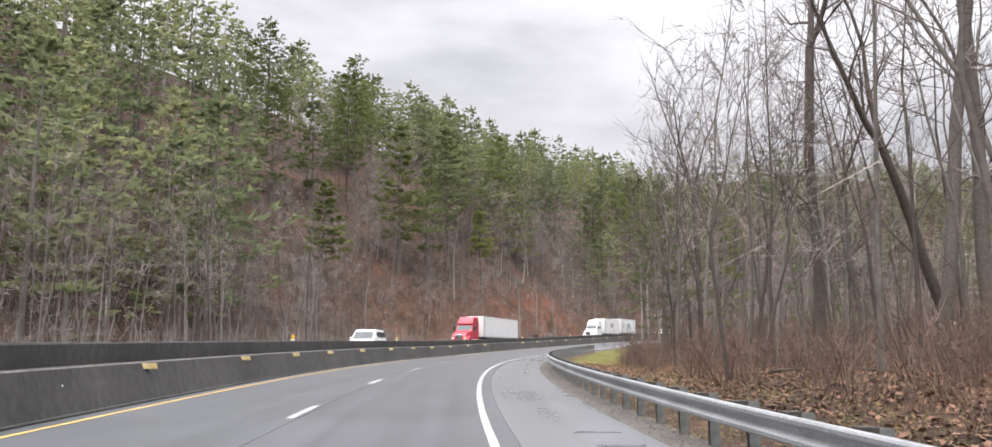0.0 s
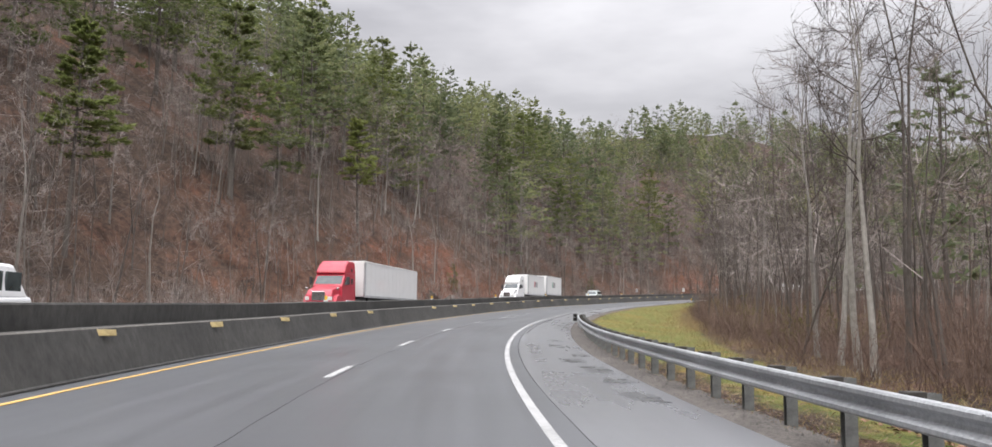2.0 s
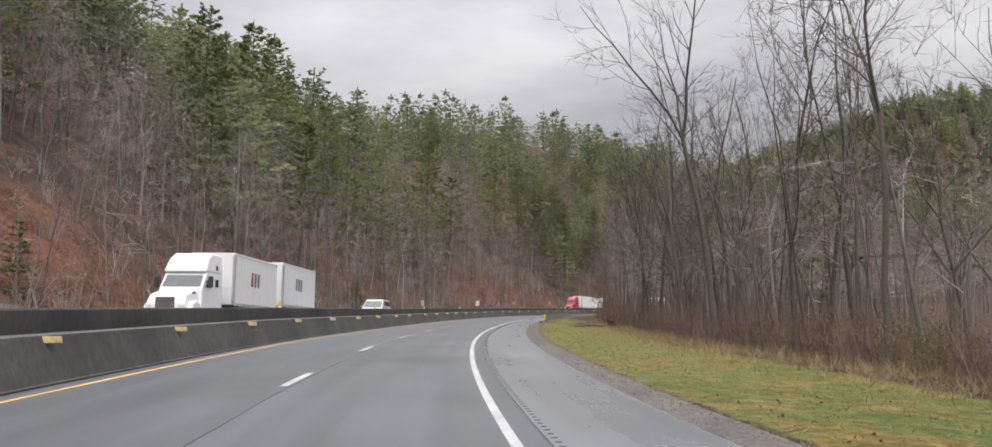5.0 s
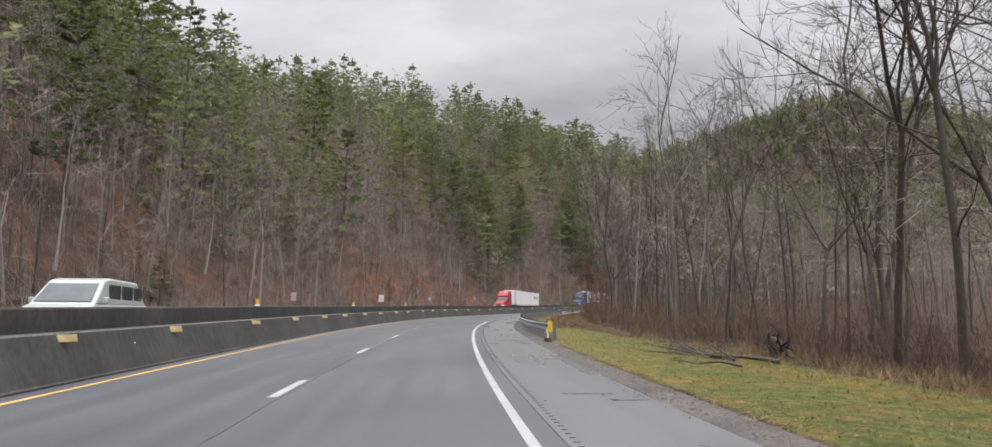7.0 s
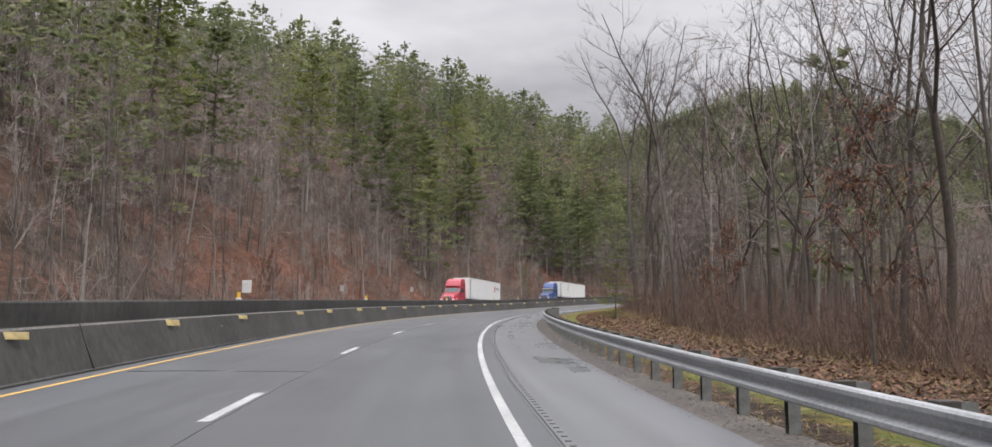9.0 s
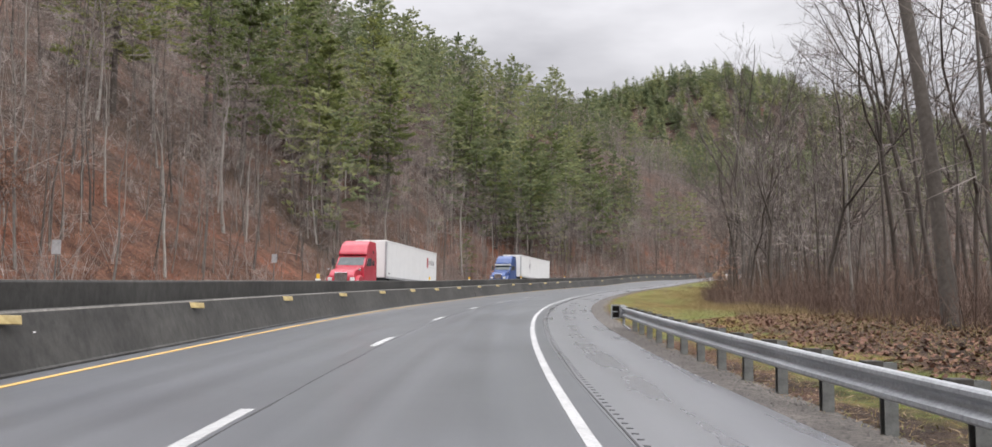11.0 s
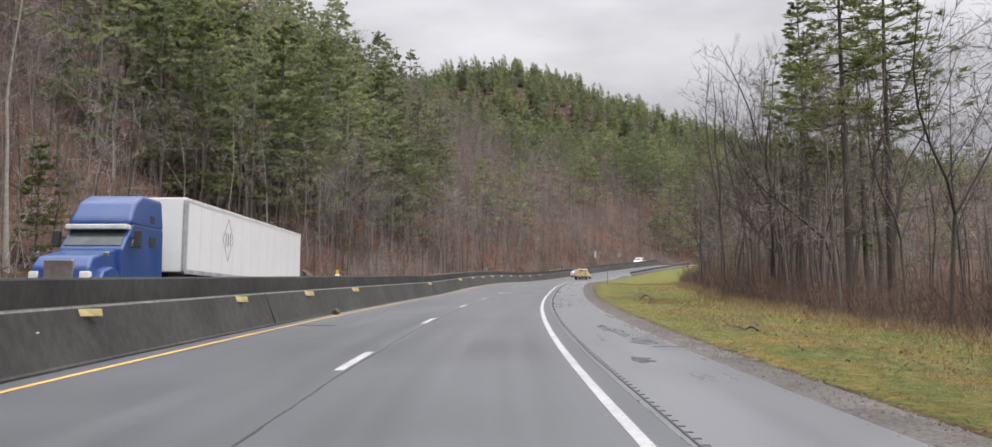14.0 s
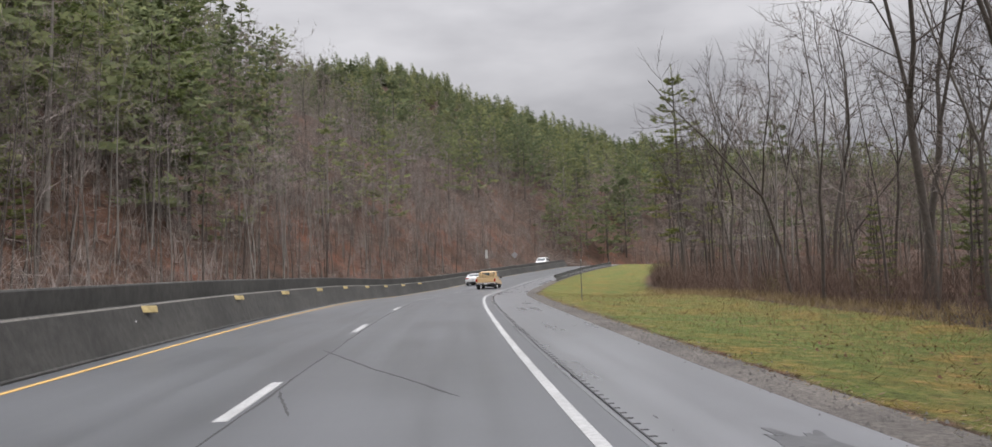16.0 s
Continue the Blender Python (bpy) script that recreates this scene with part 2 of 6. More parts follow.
def forest_floor():
    """Verge grass near the road, leaf litter under the trees: the share of each follows the point's grass attribute."""
    m, n, l, b = material("ground_cover", 0.92, 0.0, 0.2)
    litter = ramp(n, l, noise_node(n, l, 2.6, 9, 0.85), (0.30, (0.020, 0.014, 0.012)), (0.46, (0.072, 0.047, 0.036)), (0.58, (0.128, 0.083, 0.062)), (0.72, (0.25, 0.17, 0.13)))
    wide = noise_node(n, l, 0.11, 6, 0.7)
    litter = mix(n, l, 1.0, litter, ramp(n, l, wide, (0.34, (0.55, 0.60, 0.60)), (0.52, (0.85, 0.86, 0.85)), (0.68, (1.35, 1.02, 0.88))), "MULTIPLY")
    patch = noise_node(n, l, 0.55, 6, 0.75)
    litter = mix(n, l, 1.0, litter, ramp(n, l, patch, (0.36, (0.42, 0.43, 0.42)), (0.56, (1.08, 1.06, 1.05))), "MULTIPLY")
    turf = ramp(n, l, noise_node(n, l, 2.2, 8, 0.7), (0.28, (0.065, 0.068, 0.022)), (0.5, (0.13, 0.142, 0.04)), (0.75, (0.29, 0.215, 0.092)))
    turf = mix(n, l, 1.0, turf, ramp(n, l, noise_node(n, l, 0.35, 6, 0.7), (0.34, (0.66, 0.92, 0.72)), (0.5, (1.0, 1.0, 0.95)), (0.64, (1.45, 1.0, 0.92))), "MULTIPLY")
    turf = mix(n, l, 1.0, turf, ramp(n, l, noise_node(n, l, 6.0, 6, 0.8), (0.34, (0.45, 0.43, 0.40)), (0.5, (1.0, 1.0, 1.0)), (0.72, (1.25, 1.2, 1.1))), "MULTIPLY")
    rust = n.new("ShaderNodeAttribute")
    rust.attribute_name = "rust"
    litter = mix(n, l, rust.outputs["Fac"], litter, mix(n, l, 1.0, litter, (1.5, 1.1, 0.95), "MULTIPLY"))
    at = n.new("ShaderNodeAttribute")
    at.attribute_name = "grass"
    jag = n.new("ShaderNodeMath")
    jag.operation = "MULTIPLY_ADD"
    jag.inputs[1].default_value, jag.inputs[2].default_value = 0.9, -0.45
    l.new(noise_node(n, l, 0.8, 6, 0.7), jag.inputs[0])
    s = n.new("ShaderNodeMath")
    s.use_clamp = True
    l.new(at.outputs["Fac"], s.inputs[0])
    l.new(jag.outputs[0], s.inputs[1])
    l.new(mix(n, l, ramp(n, l, s.outputs[0], (0.4, (0, 0, 0)), (0.6, (1, 1, 1))), litter, turf), b.inputs["Base Color"])
    bump(n, l, b, noise_node(n, l, 5, 8, 0.8), 0.9, 0.12)
    return m


M_GROUND = forest_floor()

# ---------------------------------------------------------------- the road's line
BEND = [-135.1, -205.1, -275.1, -340.9, -417.7, -433.7, -371.5, -357.1, -323.2, -266.7, -218.1, -133.9, -142.8, -271.0, -301.3, -287.5, -308.0, -358.2, -383.0, -315.0, -236.0, -175.5, -144.5, -109.1, -287.4, -372.5, -367.2, -314.9, -238.7, -156.2, -75.0, -380, -380, -380]  # 1e-5 per metre, every 20 m
RISE = [-0.45, -0.24, 0, 0.27, 0.51, 0.74, 1.16, 1.63, 2.21, 2.83, 3.37, 3.95, 4.56, 5.14, 5.77, 6.39, 6.95, 7.57, 8.21, 8.98, 9.8, 10.64, 11.5, 12.66, 13.67, 14.45, 15.56, 17.06, 18.69, 20.29, 21.91, 22.81, 23.71, 24.61]
_s = np.arange(-240.0, 1000.0, 1.0)
_k = np.interp(_s, -40 + 20 * np.arange(len(BEND)), np.array(BEND) * 1e-5)
_a = np.cumsum(_k)
_a -= np.interp(0, _s, _a)
_x, _y = np.cumsum(-np.sin(_a)), np.cumsum(np.cos(_a))
_x -= np.interp(0, _s, _x)
_y -= np.interp(0, _s, _y)
_z = np.interp(_s, -40 + 20 * np.arange(len(RISE)), RISE)
_z = np.convolve(np.pad(_z, 3, mode="edge"), np.ones(7) / 7, mode="valid")


def at(s, u, z=0.0):
    """World points from metres along the lane line, metres to its right and height over the road; numbers or arrays."""
    a = np.interp(s, _s, _a)
    return np.stack(np.broadcast_arrays(np.interp(s, _s, _x) + u * np.cos(a), np.interp(s, _s, _y) + u * np.sin(a), np.interp(s, _s, _z) + z), -1)


def heading(s):
    return float(np.interp(s, _s, _a))


def lumps(x, y, size, seed=0.0):
    """Smooth waves of mixed direction, about -1 to 1."""
    x, y = np.asarray(x, float) / size, np.asarray(y, float) / size
    v = 0
    for i in range(5):
        g = 1.7 ** i
        c, d = math.cos(i * 2.4 + seed), math.sin(i * 2.4 + seed)
        v = v + np.sin((x * c + y * d) * g + seed * 3 + i) * np.cos((y * c - x * d) * g * 0.8 + seed + 2 * i) / g
    return v / 1.6


BANK_S = [-60, -15, 10, 40, 60, 150, 205, 240, 285, 300, 330, 420, 500]
BANK_Z = [1.2, 1.1, 0.8, -0.2, -0.3, -0.25, -0.2, 0.3, 0.55, 0.2, -0.2, -0.3, -0.3]
FOOT_S, FOOT_U = [-80, 60, 98, 112, 140], [13, 13, 9.5, 5, 0.5]  # level ground before the foot of the hill
RIDGE_S = [-240, 0, 80, 140, 200, 260, 330, 400, 470, 540, 580, 640, 720, 800, 1000]
RIDGE_Z = [60, 60, 62, 64, 63, 56, 51, 59, 82, 64, 46, 40, 42, 45, 50]


def ground_z(s, u):
    """Height of the land over the road."""
    s, u = np.broadcast_arrays(np.asarray(s, float), np.asarray(u, float))
    p = at(s, u)
    rough = lumps(p[..., 0], p[..., 1], 14.0, 0.7)
    # far carriageway and the hill behind it
    d = np.maximum(-u - 17.6 - np.interp(s, FOOT_S, FOOT_U), 0.0)
    top = np.interp(s, RIDGE_S, RIDGE_Z)
    steep = np.interp(s, [60, 140], [0.95, 0.78]) * d * d / (d + 9.0) + 0.5 * np.minimum(d, 3.0) * (0.5 + 0.5 * lumps(p[..., 0], p[..., 1], 30, 2.0))
    hill = top * (1 - np.exp(-steep / top)) * 1.55
    hill = hill + np.minimum(d, 10) / 10 * (1.0 * rough + 3.5 * lumps(p[..., 0], p[..., 1], 55, 1.3))
    left = np.where(u > -16.6, 0.42, 0.42 - 0.35 * np.clip((-u - 16.6) / 0.5, 0, 1)) + hill
    # verge, bank and the low woods
    bank = np.interp(s, BANK_S, BANK_Z)
    v = np.clip((u - 7.2) / 5.5, 0, 1)
    right = -0.06 - 0.04 * np.clip(u - 6.4, 0, 1) + bank * v * v * (3 - 2 * v)
    right = right + np.clip((u - 9) / 4, 0, 1) * 0.22 * rough + np.clip((u - 15) / 10, 0, 1) * 0.5 * lumps(p[..., 0], p[..., 1], 30, 4.0)
    right = right + 0.30 * np.maximum(u - 85, 0) * (1 - np.clip((u - 85) / 400, 0, 1))
    return np.where(u < -5.35, left, np.where(u > 6.2, right, -0.12))


# ---------------------------------------------------------------- builders
def mesh_from(name, verts, faces, mats, face_mat=None, smooth=False, uv=None):
    me = bpy.data.meshes.new(name)
    me.from_pydata(np.asarray(verts, float).tolist(), [], [list(map(int, f)) for f in faces])
    for m in mats:
        me.materials.append(m)
    if face_mat is not None:
        me.polygons.foreach_set("material_index", np.asarray(face_mat, np.int32))
    if smooth:
        me.polygons.foreach_set("use_smooth", np.ones(len(me.polygons), bool))
    if uv is not None:
        layer = me.uv_layers.new(name="UVMap")
        idx = np.empty(len(me.loops), np.int32)
        me.loops.foreach_get("vertex_index", idx)
        layer.data.foreach_set("uv", np.asarray(uv, np.float32)[idx].ravel())
    me.update()
    return me


def part(name, data, mat=None, parent=None, label=""):
    """Links a bmesh or a mesh as one object, under a thing or a part."""
    if isinstance(data, bmesh.types.BMesh):
        me = bpy.data.meshes.new(name)
        data.to_mesh(me)
        data.free()
        data = me
    if mat is not None and not data.materials:
        data.materials.append(mat)
    ob = new(name, data)
    ob.parent = parent
    return tagged(ob, label) if label else ob


def thing(name, m, label, category, group=""):
    e = new(name)
    e.empty_display_size = 0.2
    e.matrix_basis = m
    return tagged(e, label, category, group)


def strip(name, s0, s1, step, profile, mat, closed=False, mats=None, kind="structure", label="", category="", face_mat=None):
    """A ribbon swept along the road; profile: (u, z) from the left to the right."""
    ss = np.arange(s0, s1 + step * 0.5, step)
    pr = np.array(profile, float)
    k = len(pr)
    v = np.concatenate([at(s, pr[:, 0], pr[:, 1]) for s in ss])
    uv = np.concatenate([np.stack([pr[:, 0], np.full(k, s)], 1) for s in ss])
    n = k if closed else k - 1
    f, fm = [], []
    for i in range(len(ss) - 1):
        for j in range(n):
            a, b = i * k + j, i * k + (j + 1) % k
            f.append((a, b, b + k, a + k))
            fm.append(face_mat[j] if face_mat else 0)
    if closed:
        f += [tuple(range(k)), tuple(range(len(v) - 1, len(v) - 1 - k, -1))]
        fm += [0, 0]
    ob = new(name, mesh_from(name, v, f, mats or [mat], fm, uv=uv))
    return tagged(ob, label, category, kind=kind)


class Soup:
    """Collects vertices and triangles, with a material slot each."""

    def __init__(self):
        self.v, self.f, self.m, self.n = [], [], [], 0

    def add(self, v, f, slot=0):
        v, f = np.asarray(v, float), np.asarray(f, int)
        self.v.append(v)
        self.f.append(f + self.n)
        self.m.append(np.full(len(f), slot))
        self.n += len(v)

    def arrays(self):
        return np.concatenate(self.v), np.concatenate(self.f), np.concatenate(self.m)

    def mesh(self, name, mats, smooth=False):
        v, f, m = self.arrays()
        return tri_mesh(name, v, f, mats, m, smooth)


def tri_mesh(name, v, f, mats, slots=None, smooth=False):
    me = bpy.data.meshes.new(name)
    me.vertices.add(len(v))
    me.vertices.foreach_set("co", np.asarray(v, np.float32).ravel())
    me.loops.add(len(f) * 3)
    me.loops.foreach_set("vertex_index", np.asarray(f, np.int32).ravel())
    me.polygons.add(len(f))
    me.polygons.foreach_set("loop_start", np.arange(len(f), dtype=np.int32) * 3)
    for m in mats:
        me.materials.append(m)
    if slots is not None:
        me.polygons.foreach_set("material_index", np.asarray(slots, np.int32))
    if smooth:
        me.polygons.foreach_set("use_smooth", np.ones(len(f), bool))
    me.update(calc_edges=True)
    me.validate()
    return me


def tube(soup, pts, radii, sides=5, slot=0):
    pts = np.asarray(pts, float)
    d = np.gradient(pts, axis=0)
    d /= np.linalg.norm(d, axis=1)[:, None] + 1e-9
    ref = np.where(np.abs(d[:, 2:3]) > 0.9, [[1.0, 0, 0]], [[0, 0, 1.0]])
    a = np.cross(d, ref)
    a /= np.linalg.norm(a, axis=1)[:, None] + 1e-9
    b = np.cross(d, a)
    th = np.arange(sides) * 2 * math.pi / sides
    r = np.asarray(radii, float)[:, None, None]
    v = (pts[:, None] + r * (a[:, None] * np.cos(th)[None, :, None] + b[:, None] * np.sin(th)[None, :, None])).reshape(-1, 3)
    i, j = np.meshgrid(np.arange(len(pts) - 1), np.arange(sides), indexing="ij")
    p, q = i * sides + j, i * sides + (j + 1) % sides
    f = np.concatenate([np.stack([p, q, q + sides], -1).reshape(-1, 3), np.stack([p, q + sides, p + sides], -1).reshape(-1, 3)])
    soup.add(v, f, slot)


def blades(soup, base, tip, width, rng, slot=0, flat=0.0):
    """Thin triangles from base to tip, each turned its own way; flat lays them nearer the level."""
    base, tip = np.asarray(base, float), np.asarray(tip, float)
    d = tip - base
    side = np.cross(d, rng.normal(size=d.shape) + [0, 0, flat])
    side /= np.linalg.norm(side, axis=1)[:, None] + 1e-9
    w = np.broadcast_to(np.asarray(width, float), (len(base),))[:, None] * 0.5
    v = np.stack([base - side * w, base + side * w, tip], 1).reshape(-1, 3)
    soup.add(v, np.arange(len(v)).reshape(-1, 3), slot)


# ---------------------------------------------------------------- ground, carriageways
def build_ground():
    us = np.concatenate([[-420, -360, -310, -270, -235, -205], np.arange(-180, -60, 6.0), np.arange(-60, -20, 2.5), [-19, -18, -17.2, -17, -16.6, -12, -8, -5.4, -5.3],
                         [6.15, 6.25, 6.7, 7.2, 7.8], np.arange(8.5, 16, 0.9), np.arange(16.5, 40, 2.5), np.arange(42, 110, 6.0), [120, 135, 150, 165, 180]])
    ss = np.concatenate([np.arange(-200, -40, 8.0), np.arange(-40, 480, 2.5), np.arange(480, 900, 6.0)])
    S, U = np.meshgrid(ss, us, indexing="ij")
    v = at(S, U, ground_z(S, U)).reshape(-1, 3)
    k = len(us)
    i, j = np.meshgrid(np.arange(len(ss) - 1), np.arange(k - 1), indexing="ij")
    a = (i * k + j).ravel()
    me = mesh_from("ground", v, np.stack([a, a + 1, a + k + 1, a + k], 1), [M_GROUND], smooth=True)
    g = np.clip((U - 7.0) / 0.5, 0, 1) * np.clip((np.interp(S, [-60, 28, 45, 90, 200, 225, 285, 305, 400, 500], [8.2, 8.6, 11, 14.5, 13, 9.6, 10.0, 13.5, 16, 17]) - U) / 2.0 + 0.5, 0, 1)
    g = g * np.clip(np.where((S < 78) | ((S > 197) & (S < 287)), (U - 7.4) / 1.6, 1.0), 0.45, 1)
    me.attributes.new("grass", "FLOAT", "POINT").data.foreach_set("value", g.ravel().astype(np.float32))
    d = -U - 17.6 - np.interp(S, FOOT_S, FOOT_U)
    r = np.interp(S, [108, 122, 160, 185, 265, 285, 325, 345, 380, 395, 425, 440], [0, 1, 1, 0.2, 0.2, 1, 0.8, 0.3, 0.3, 1, 1, 0.3]) * np.clip(1.5 - d / 11, 0, 1) * (d > -1)
    r = np.clip(r + 0.5 * lumps(v[:, 0].reshape(S.shape), v[:, 1].reshape(S.shape), 9.0, 1.1) * (r > 0), 0, 1)
    me.attributes.new("rust", "FLOAT", "POINT").data.foreach_set("value", r.ravel().astype(np.float32))
    tagged(new("ground", me), "steep wooded hillside and grassy verge with brown leaf litter", "ground", kind="structure")


build_ground()


def build_far_hill():
    """The mountain that closes the valley; its crest runs across the line of sight."""
    a, b = np.meshgrid(np.linspace(0, 1, 26), np.linspace(-1, 1, 60), indexing="ij")
    v = np.stack(far_hill(a, b), -1).reshape(-1, 3)
    i, j = np.meshgrid(np.arange(25), np.arange(59), indexing="ij")
    k = (i * 60 + j).ravel()
    me = mesh_from("far_hill", v, np.stack([k, k + 60, k + 61, k + 1], 1), [M_GROUND], smooth=True)
    tagged(new("backdrop_hill", me), "distant wooded mountain closing the valley", "hill", kind="structure")


def far_hill(a, b):
    """a: 0 at the near foot to 1 at the crest and behind; b: -1 to 1 from the left to the right along it."""
    ex, ey = 0.857, 0.515  # away from the road
    far, side = 430 + 420 * a, 620 * b
    crest = 121 + 19 * np.clip(side / 100, 0, 1) + 88 * np.exp(-((side - 12) / 165) ** 2) + 14 * lumps(side, far, 70, 3.1) + 30 * np.clip(-side / 500, 0, 1)
    z = 12 + crest * np.sin(np.clip(a / 0.72, 0, 1.25) * math.pi / 2)
    grow = 1.7
    return 150 + grow * (66 + ex * far + ey * side), 265 + grow * (38 + ey * far - ex * side), 10 + grow * (z - 10)


build_far_hill()
CURB = 560.0
strip("road", -140, CURB, 2.0, [(-4.45, -0.12), (-4.45, -0.005), (-1.8, 0.0), (0, 0.0), (1.8, 0.0), (4.08, 0.0), (4.08, -0.12)], M_ROAD, label="two-lane wet grey asphalt carriageway curving through the valley", category="road")
strip("shoulder", -140, CURB, 2.0, [(4.09, -0.12), (4.09, -0.004), (5.2, -0.02), (6.28, -0.04), (6.34, -0.16)], M_SHOULDER, label="pale wet asphalt hard shoulder beside the lane", category="road shoulder")
strip("far_road", -140, CURB, 4.0, [(-16.55, 0.3), (-16.55, 0.46), (-11, 0.46), (-5.45, 0.46), (-5.45, 0.3)], M_ROAD, label="opposite carriageway of dark wet asphalt behind the barrier", category="road")
strip("gravel_edge", -140, CURB, 1.5, [(6.25, -0.2), (6.32, -0.055), (6.7, -0.045), (7.15, -0.085), (7.3, -0.2)], M_GRAVEL, label="strip of grey gravel between asphalt and grass", category="gravel")

# painted lines
line_yellow = strip("road_line", -140, CURB, 2.0, [(-3.775, 0.0), (-3.775, 0.005), (-3.655, 0.005), (-3.655, 0.0)], M_YELLOW, label="solid yellow edge line along the median barrier", category="road marking")
line_white = strip("road_line", -140, CURB, 2.0, [(3.64, 0.0), (3.64, 0.005), (3.78, 0.005), (3.78, 0.0)], M_WHITE, label="solid white edge line beside the hard shoulder", category="road marking")
for i in range(-10, 42):
    strip("lane_dash", 12.192 * i, 12.192 * i + 3.048, 0.762, [(-0.08, 0.0), (-0.08, 0.005), (0.08, 0.005), (0.08, 0.0)], M_WHITE, label="white dash of the broken lane line", category="road marking")


def tar_seam():
    """The ragged sealed joint that runs along the lane line."""
    rng = np.random.default_rng(17)
    ss = np.arange(-140, CURB, 0.35)
    n = len(ss)
    drift = np.convolve(rng.normal(0, 0.03, n), np.ones(5) / 5, mode="same")
    w = np.interp(ss, [40, 90, 250, 330], [0.3, 0.6, 0.5, 1.0]) * (0.007 + 0.015 * np.abs(np.convolve(rng.normal(0, 1, n), np.ones(4) / 4, mode="same")))
    v = np.concatenate([at(ss, 0.15 + drift - w, -0.002), at(ss, 0.15 + drift - w, 0.004), at(ss, 0.15 + drift + w, 0.004), at(ss, 0.15 + drift + w, -0.002)])
    f = [(k * n + i, k * n + i + 1, (k + 1) * n + i + 1, (k + 1) * n + i) for k in range(3) for i in range(n - 1)]
    tagged(new("tar_seam", mesh_from("tar_seam", v, f, [M_SEAM])), "ragged dark sealed joint along the lane line", "road seam", kind="structure")


tar_seam()

# median wall: sloped barrier in front of a taller wall
def median_wall():
    low = [(-4.20, -0.1), (-4.20, 0.03), (-4.24, 0.06), (-4.44, 0.60), (-4.54, 0.90), (-4.57, 0.935), (-4.80, 0.935), (-4.80, -0.1)]
    high = [(-4.805, -0.1), (-4.805, 1.37), (-4.83, 1.41), (-5.10, 1.41), (-5.13, 1.37), (-5.35, 0.5), (-5.42, 0.5), (-5.42, -0.1)]
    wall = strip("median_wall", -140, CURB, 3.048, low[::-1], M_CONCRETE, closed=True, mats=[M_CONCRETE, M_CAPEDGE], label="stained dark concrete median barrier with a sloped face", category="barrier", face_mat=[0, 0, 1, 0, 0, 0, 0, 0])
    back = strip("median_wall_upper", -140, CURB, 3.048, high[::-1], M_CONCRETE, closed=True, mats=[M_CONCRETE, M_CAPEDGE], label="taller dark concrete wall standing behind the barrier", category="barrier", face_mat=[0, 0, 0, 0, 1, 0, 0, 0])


median_wall()


def wall_joint(s):
    """An open vertical joint in the barrier and the wall behind it."""
    k = 0.012
    for prof in ([(-4.19, 0.05), (-4.435, 0.62), (-4.535, 0.93), (-4.6, 0.94), (-4.6, 0.9), (-4.5, 0.6), (-4.26, 0.05)], [(-4.80, 0.93), (-4.80, 1.37), (-4.83, 1.414), (-5.0, 1.414), (-5.0, 1.39), (-4.85, 1.36), (-4.85, 0.93)]):
        strip("wall_joint", s - k, s + k, 2 * k, prof[::-1], M_SEAM, closed=True, label="dark open joint between wall sections", category="wall joint")


for s in (399.3, 364.9, 330.5, 226.4):
    wall_joint(s)


# ---------------------------------------------------------------- guard rails
def beam_mesh(name, s0, s1, u, flare=0.0):
    """W-section steel beam swept along the road, with thickness and rounded folds."""
    prof = [(0.085, 0.72), (0.06, 0.735), (0.02, 0.725), (0.0, 0.70), (0.0, 0.655), (0.075, 0.60), (0.08, 0.565), (0.075, 0.53), (0.0, 0.475), (0.0, 0.43), (0.02, 0.405), (0.06, 0.395), (0.085, 0.41)]
    prof = [(a, 0.395 + (b - 0.41) * 0.92) for a, b in prof]
    back = [(a + 0.012, b) for a, b in prof[::-1]]
    pr = np.array(prof + back)
    ss = np.append(np.arange(s0, s1, 0.9525), s1)
    k = len(pr)
    v = np.concatenate([at(s, u + pr[:, 0] + flare * max(0.0, 1 - (s - s0) / 9.0) ** 2, pr[:, 1]) for s in ss])
    f = []
    for i in range(len(ss) - 1):
        for j in range(k):
            a, b = i * k + j, i * k + (j + 1) % k
            f.append((a, a + k, b + k, b))
    f += [tuple(range(k)), tuple(range(len(v) - 1, len(v) - 1 - k, -1))]
    return mesh_from(name, v, f, [M_STEEL])


def slab(bm, x0, x1, y0, y1, z0, z1, bevel=0.0, seg=1):
    r = bmesh.ops.create_cube(bm, size=1.0, matrix=Matrix.LocRotScale(((x0 + x1) / 2, (y0 + y1) / 2, (z0 + z1) / 2), None, (x1 - x0, y1 - y0, z1 - z0)))
    if bevel:
        e = list({e for v in r["verts"] for e in v.link_edges})
        bmesh.ops.bevel(bm, geom=e, offset=bevel, segments=seg, affect="EDGES", profile=0.5)


def slab_mesh(name, mat, *dims, bevel=0.0):
    bm = bmesh.new()
    slab(bm, *dims, bevel=bevel)
    me = bpy.data.meshes.new(name)
    bm.to_mesh(me)
    bm.free()
    me.materials.append(mat)
    return me


def post_mesh():
    """I-section steel post."""
    bm = bmesh.new()
    slab(bm, -0.075, 0.075, -0.055, -0.045, -0.6, 0.70)
    slab(bm, -0.075, 0.075, 0.045, 0.055, -0.6, 0.70)
    slab(bm, -0.006, 0.006, -0.045, 0.045, -0.6, 0.70)
    me = bpy.data.meshes.new("post")
    bm.to_mesh(me)
    bm.free()
    me.materials.append(M_POST)
    return me


ME_POST, ME_BLOCK = post_mesh(), slab_mesh("blockout", M_BLOCK, -0.10, 0.10, -0.075, 0.075, 0.37, 0.715, bevel=0.008)
ME_SPLICE = slab_mesh("splice", M_STEEL, -0.006, 0.03, -0.012, 0.012, 0.62, 0.676)


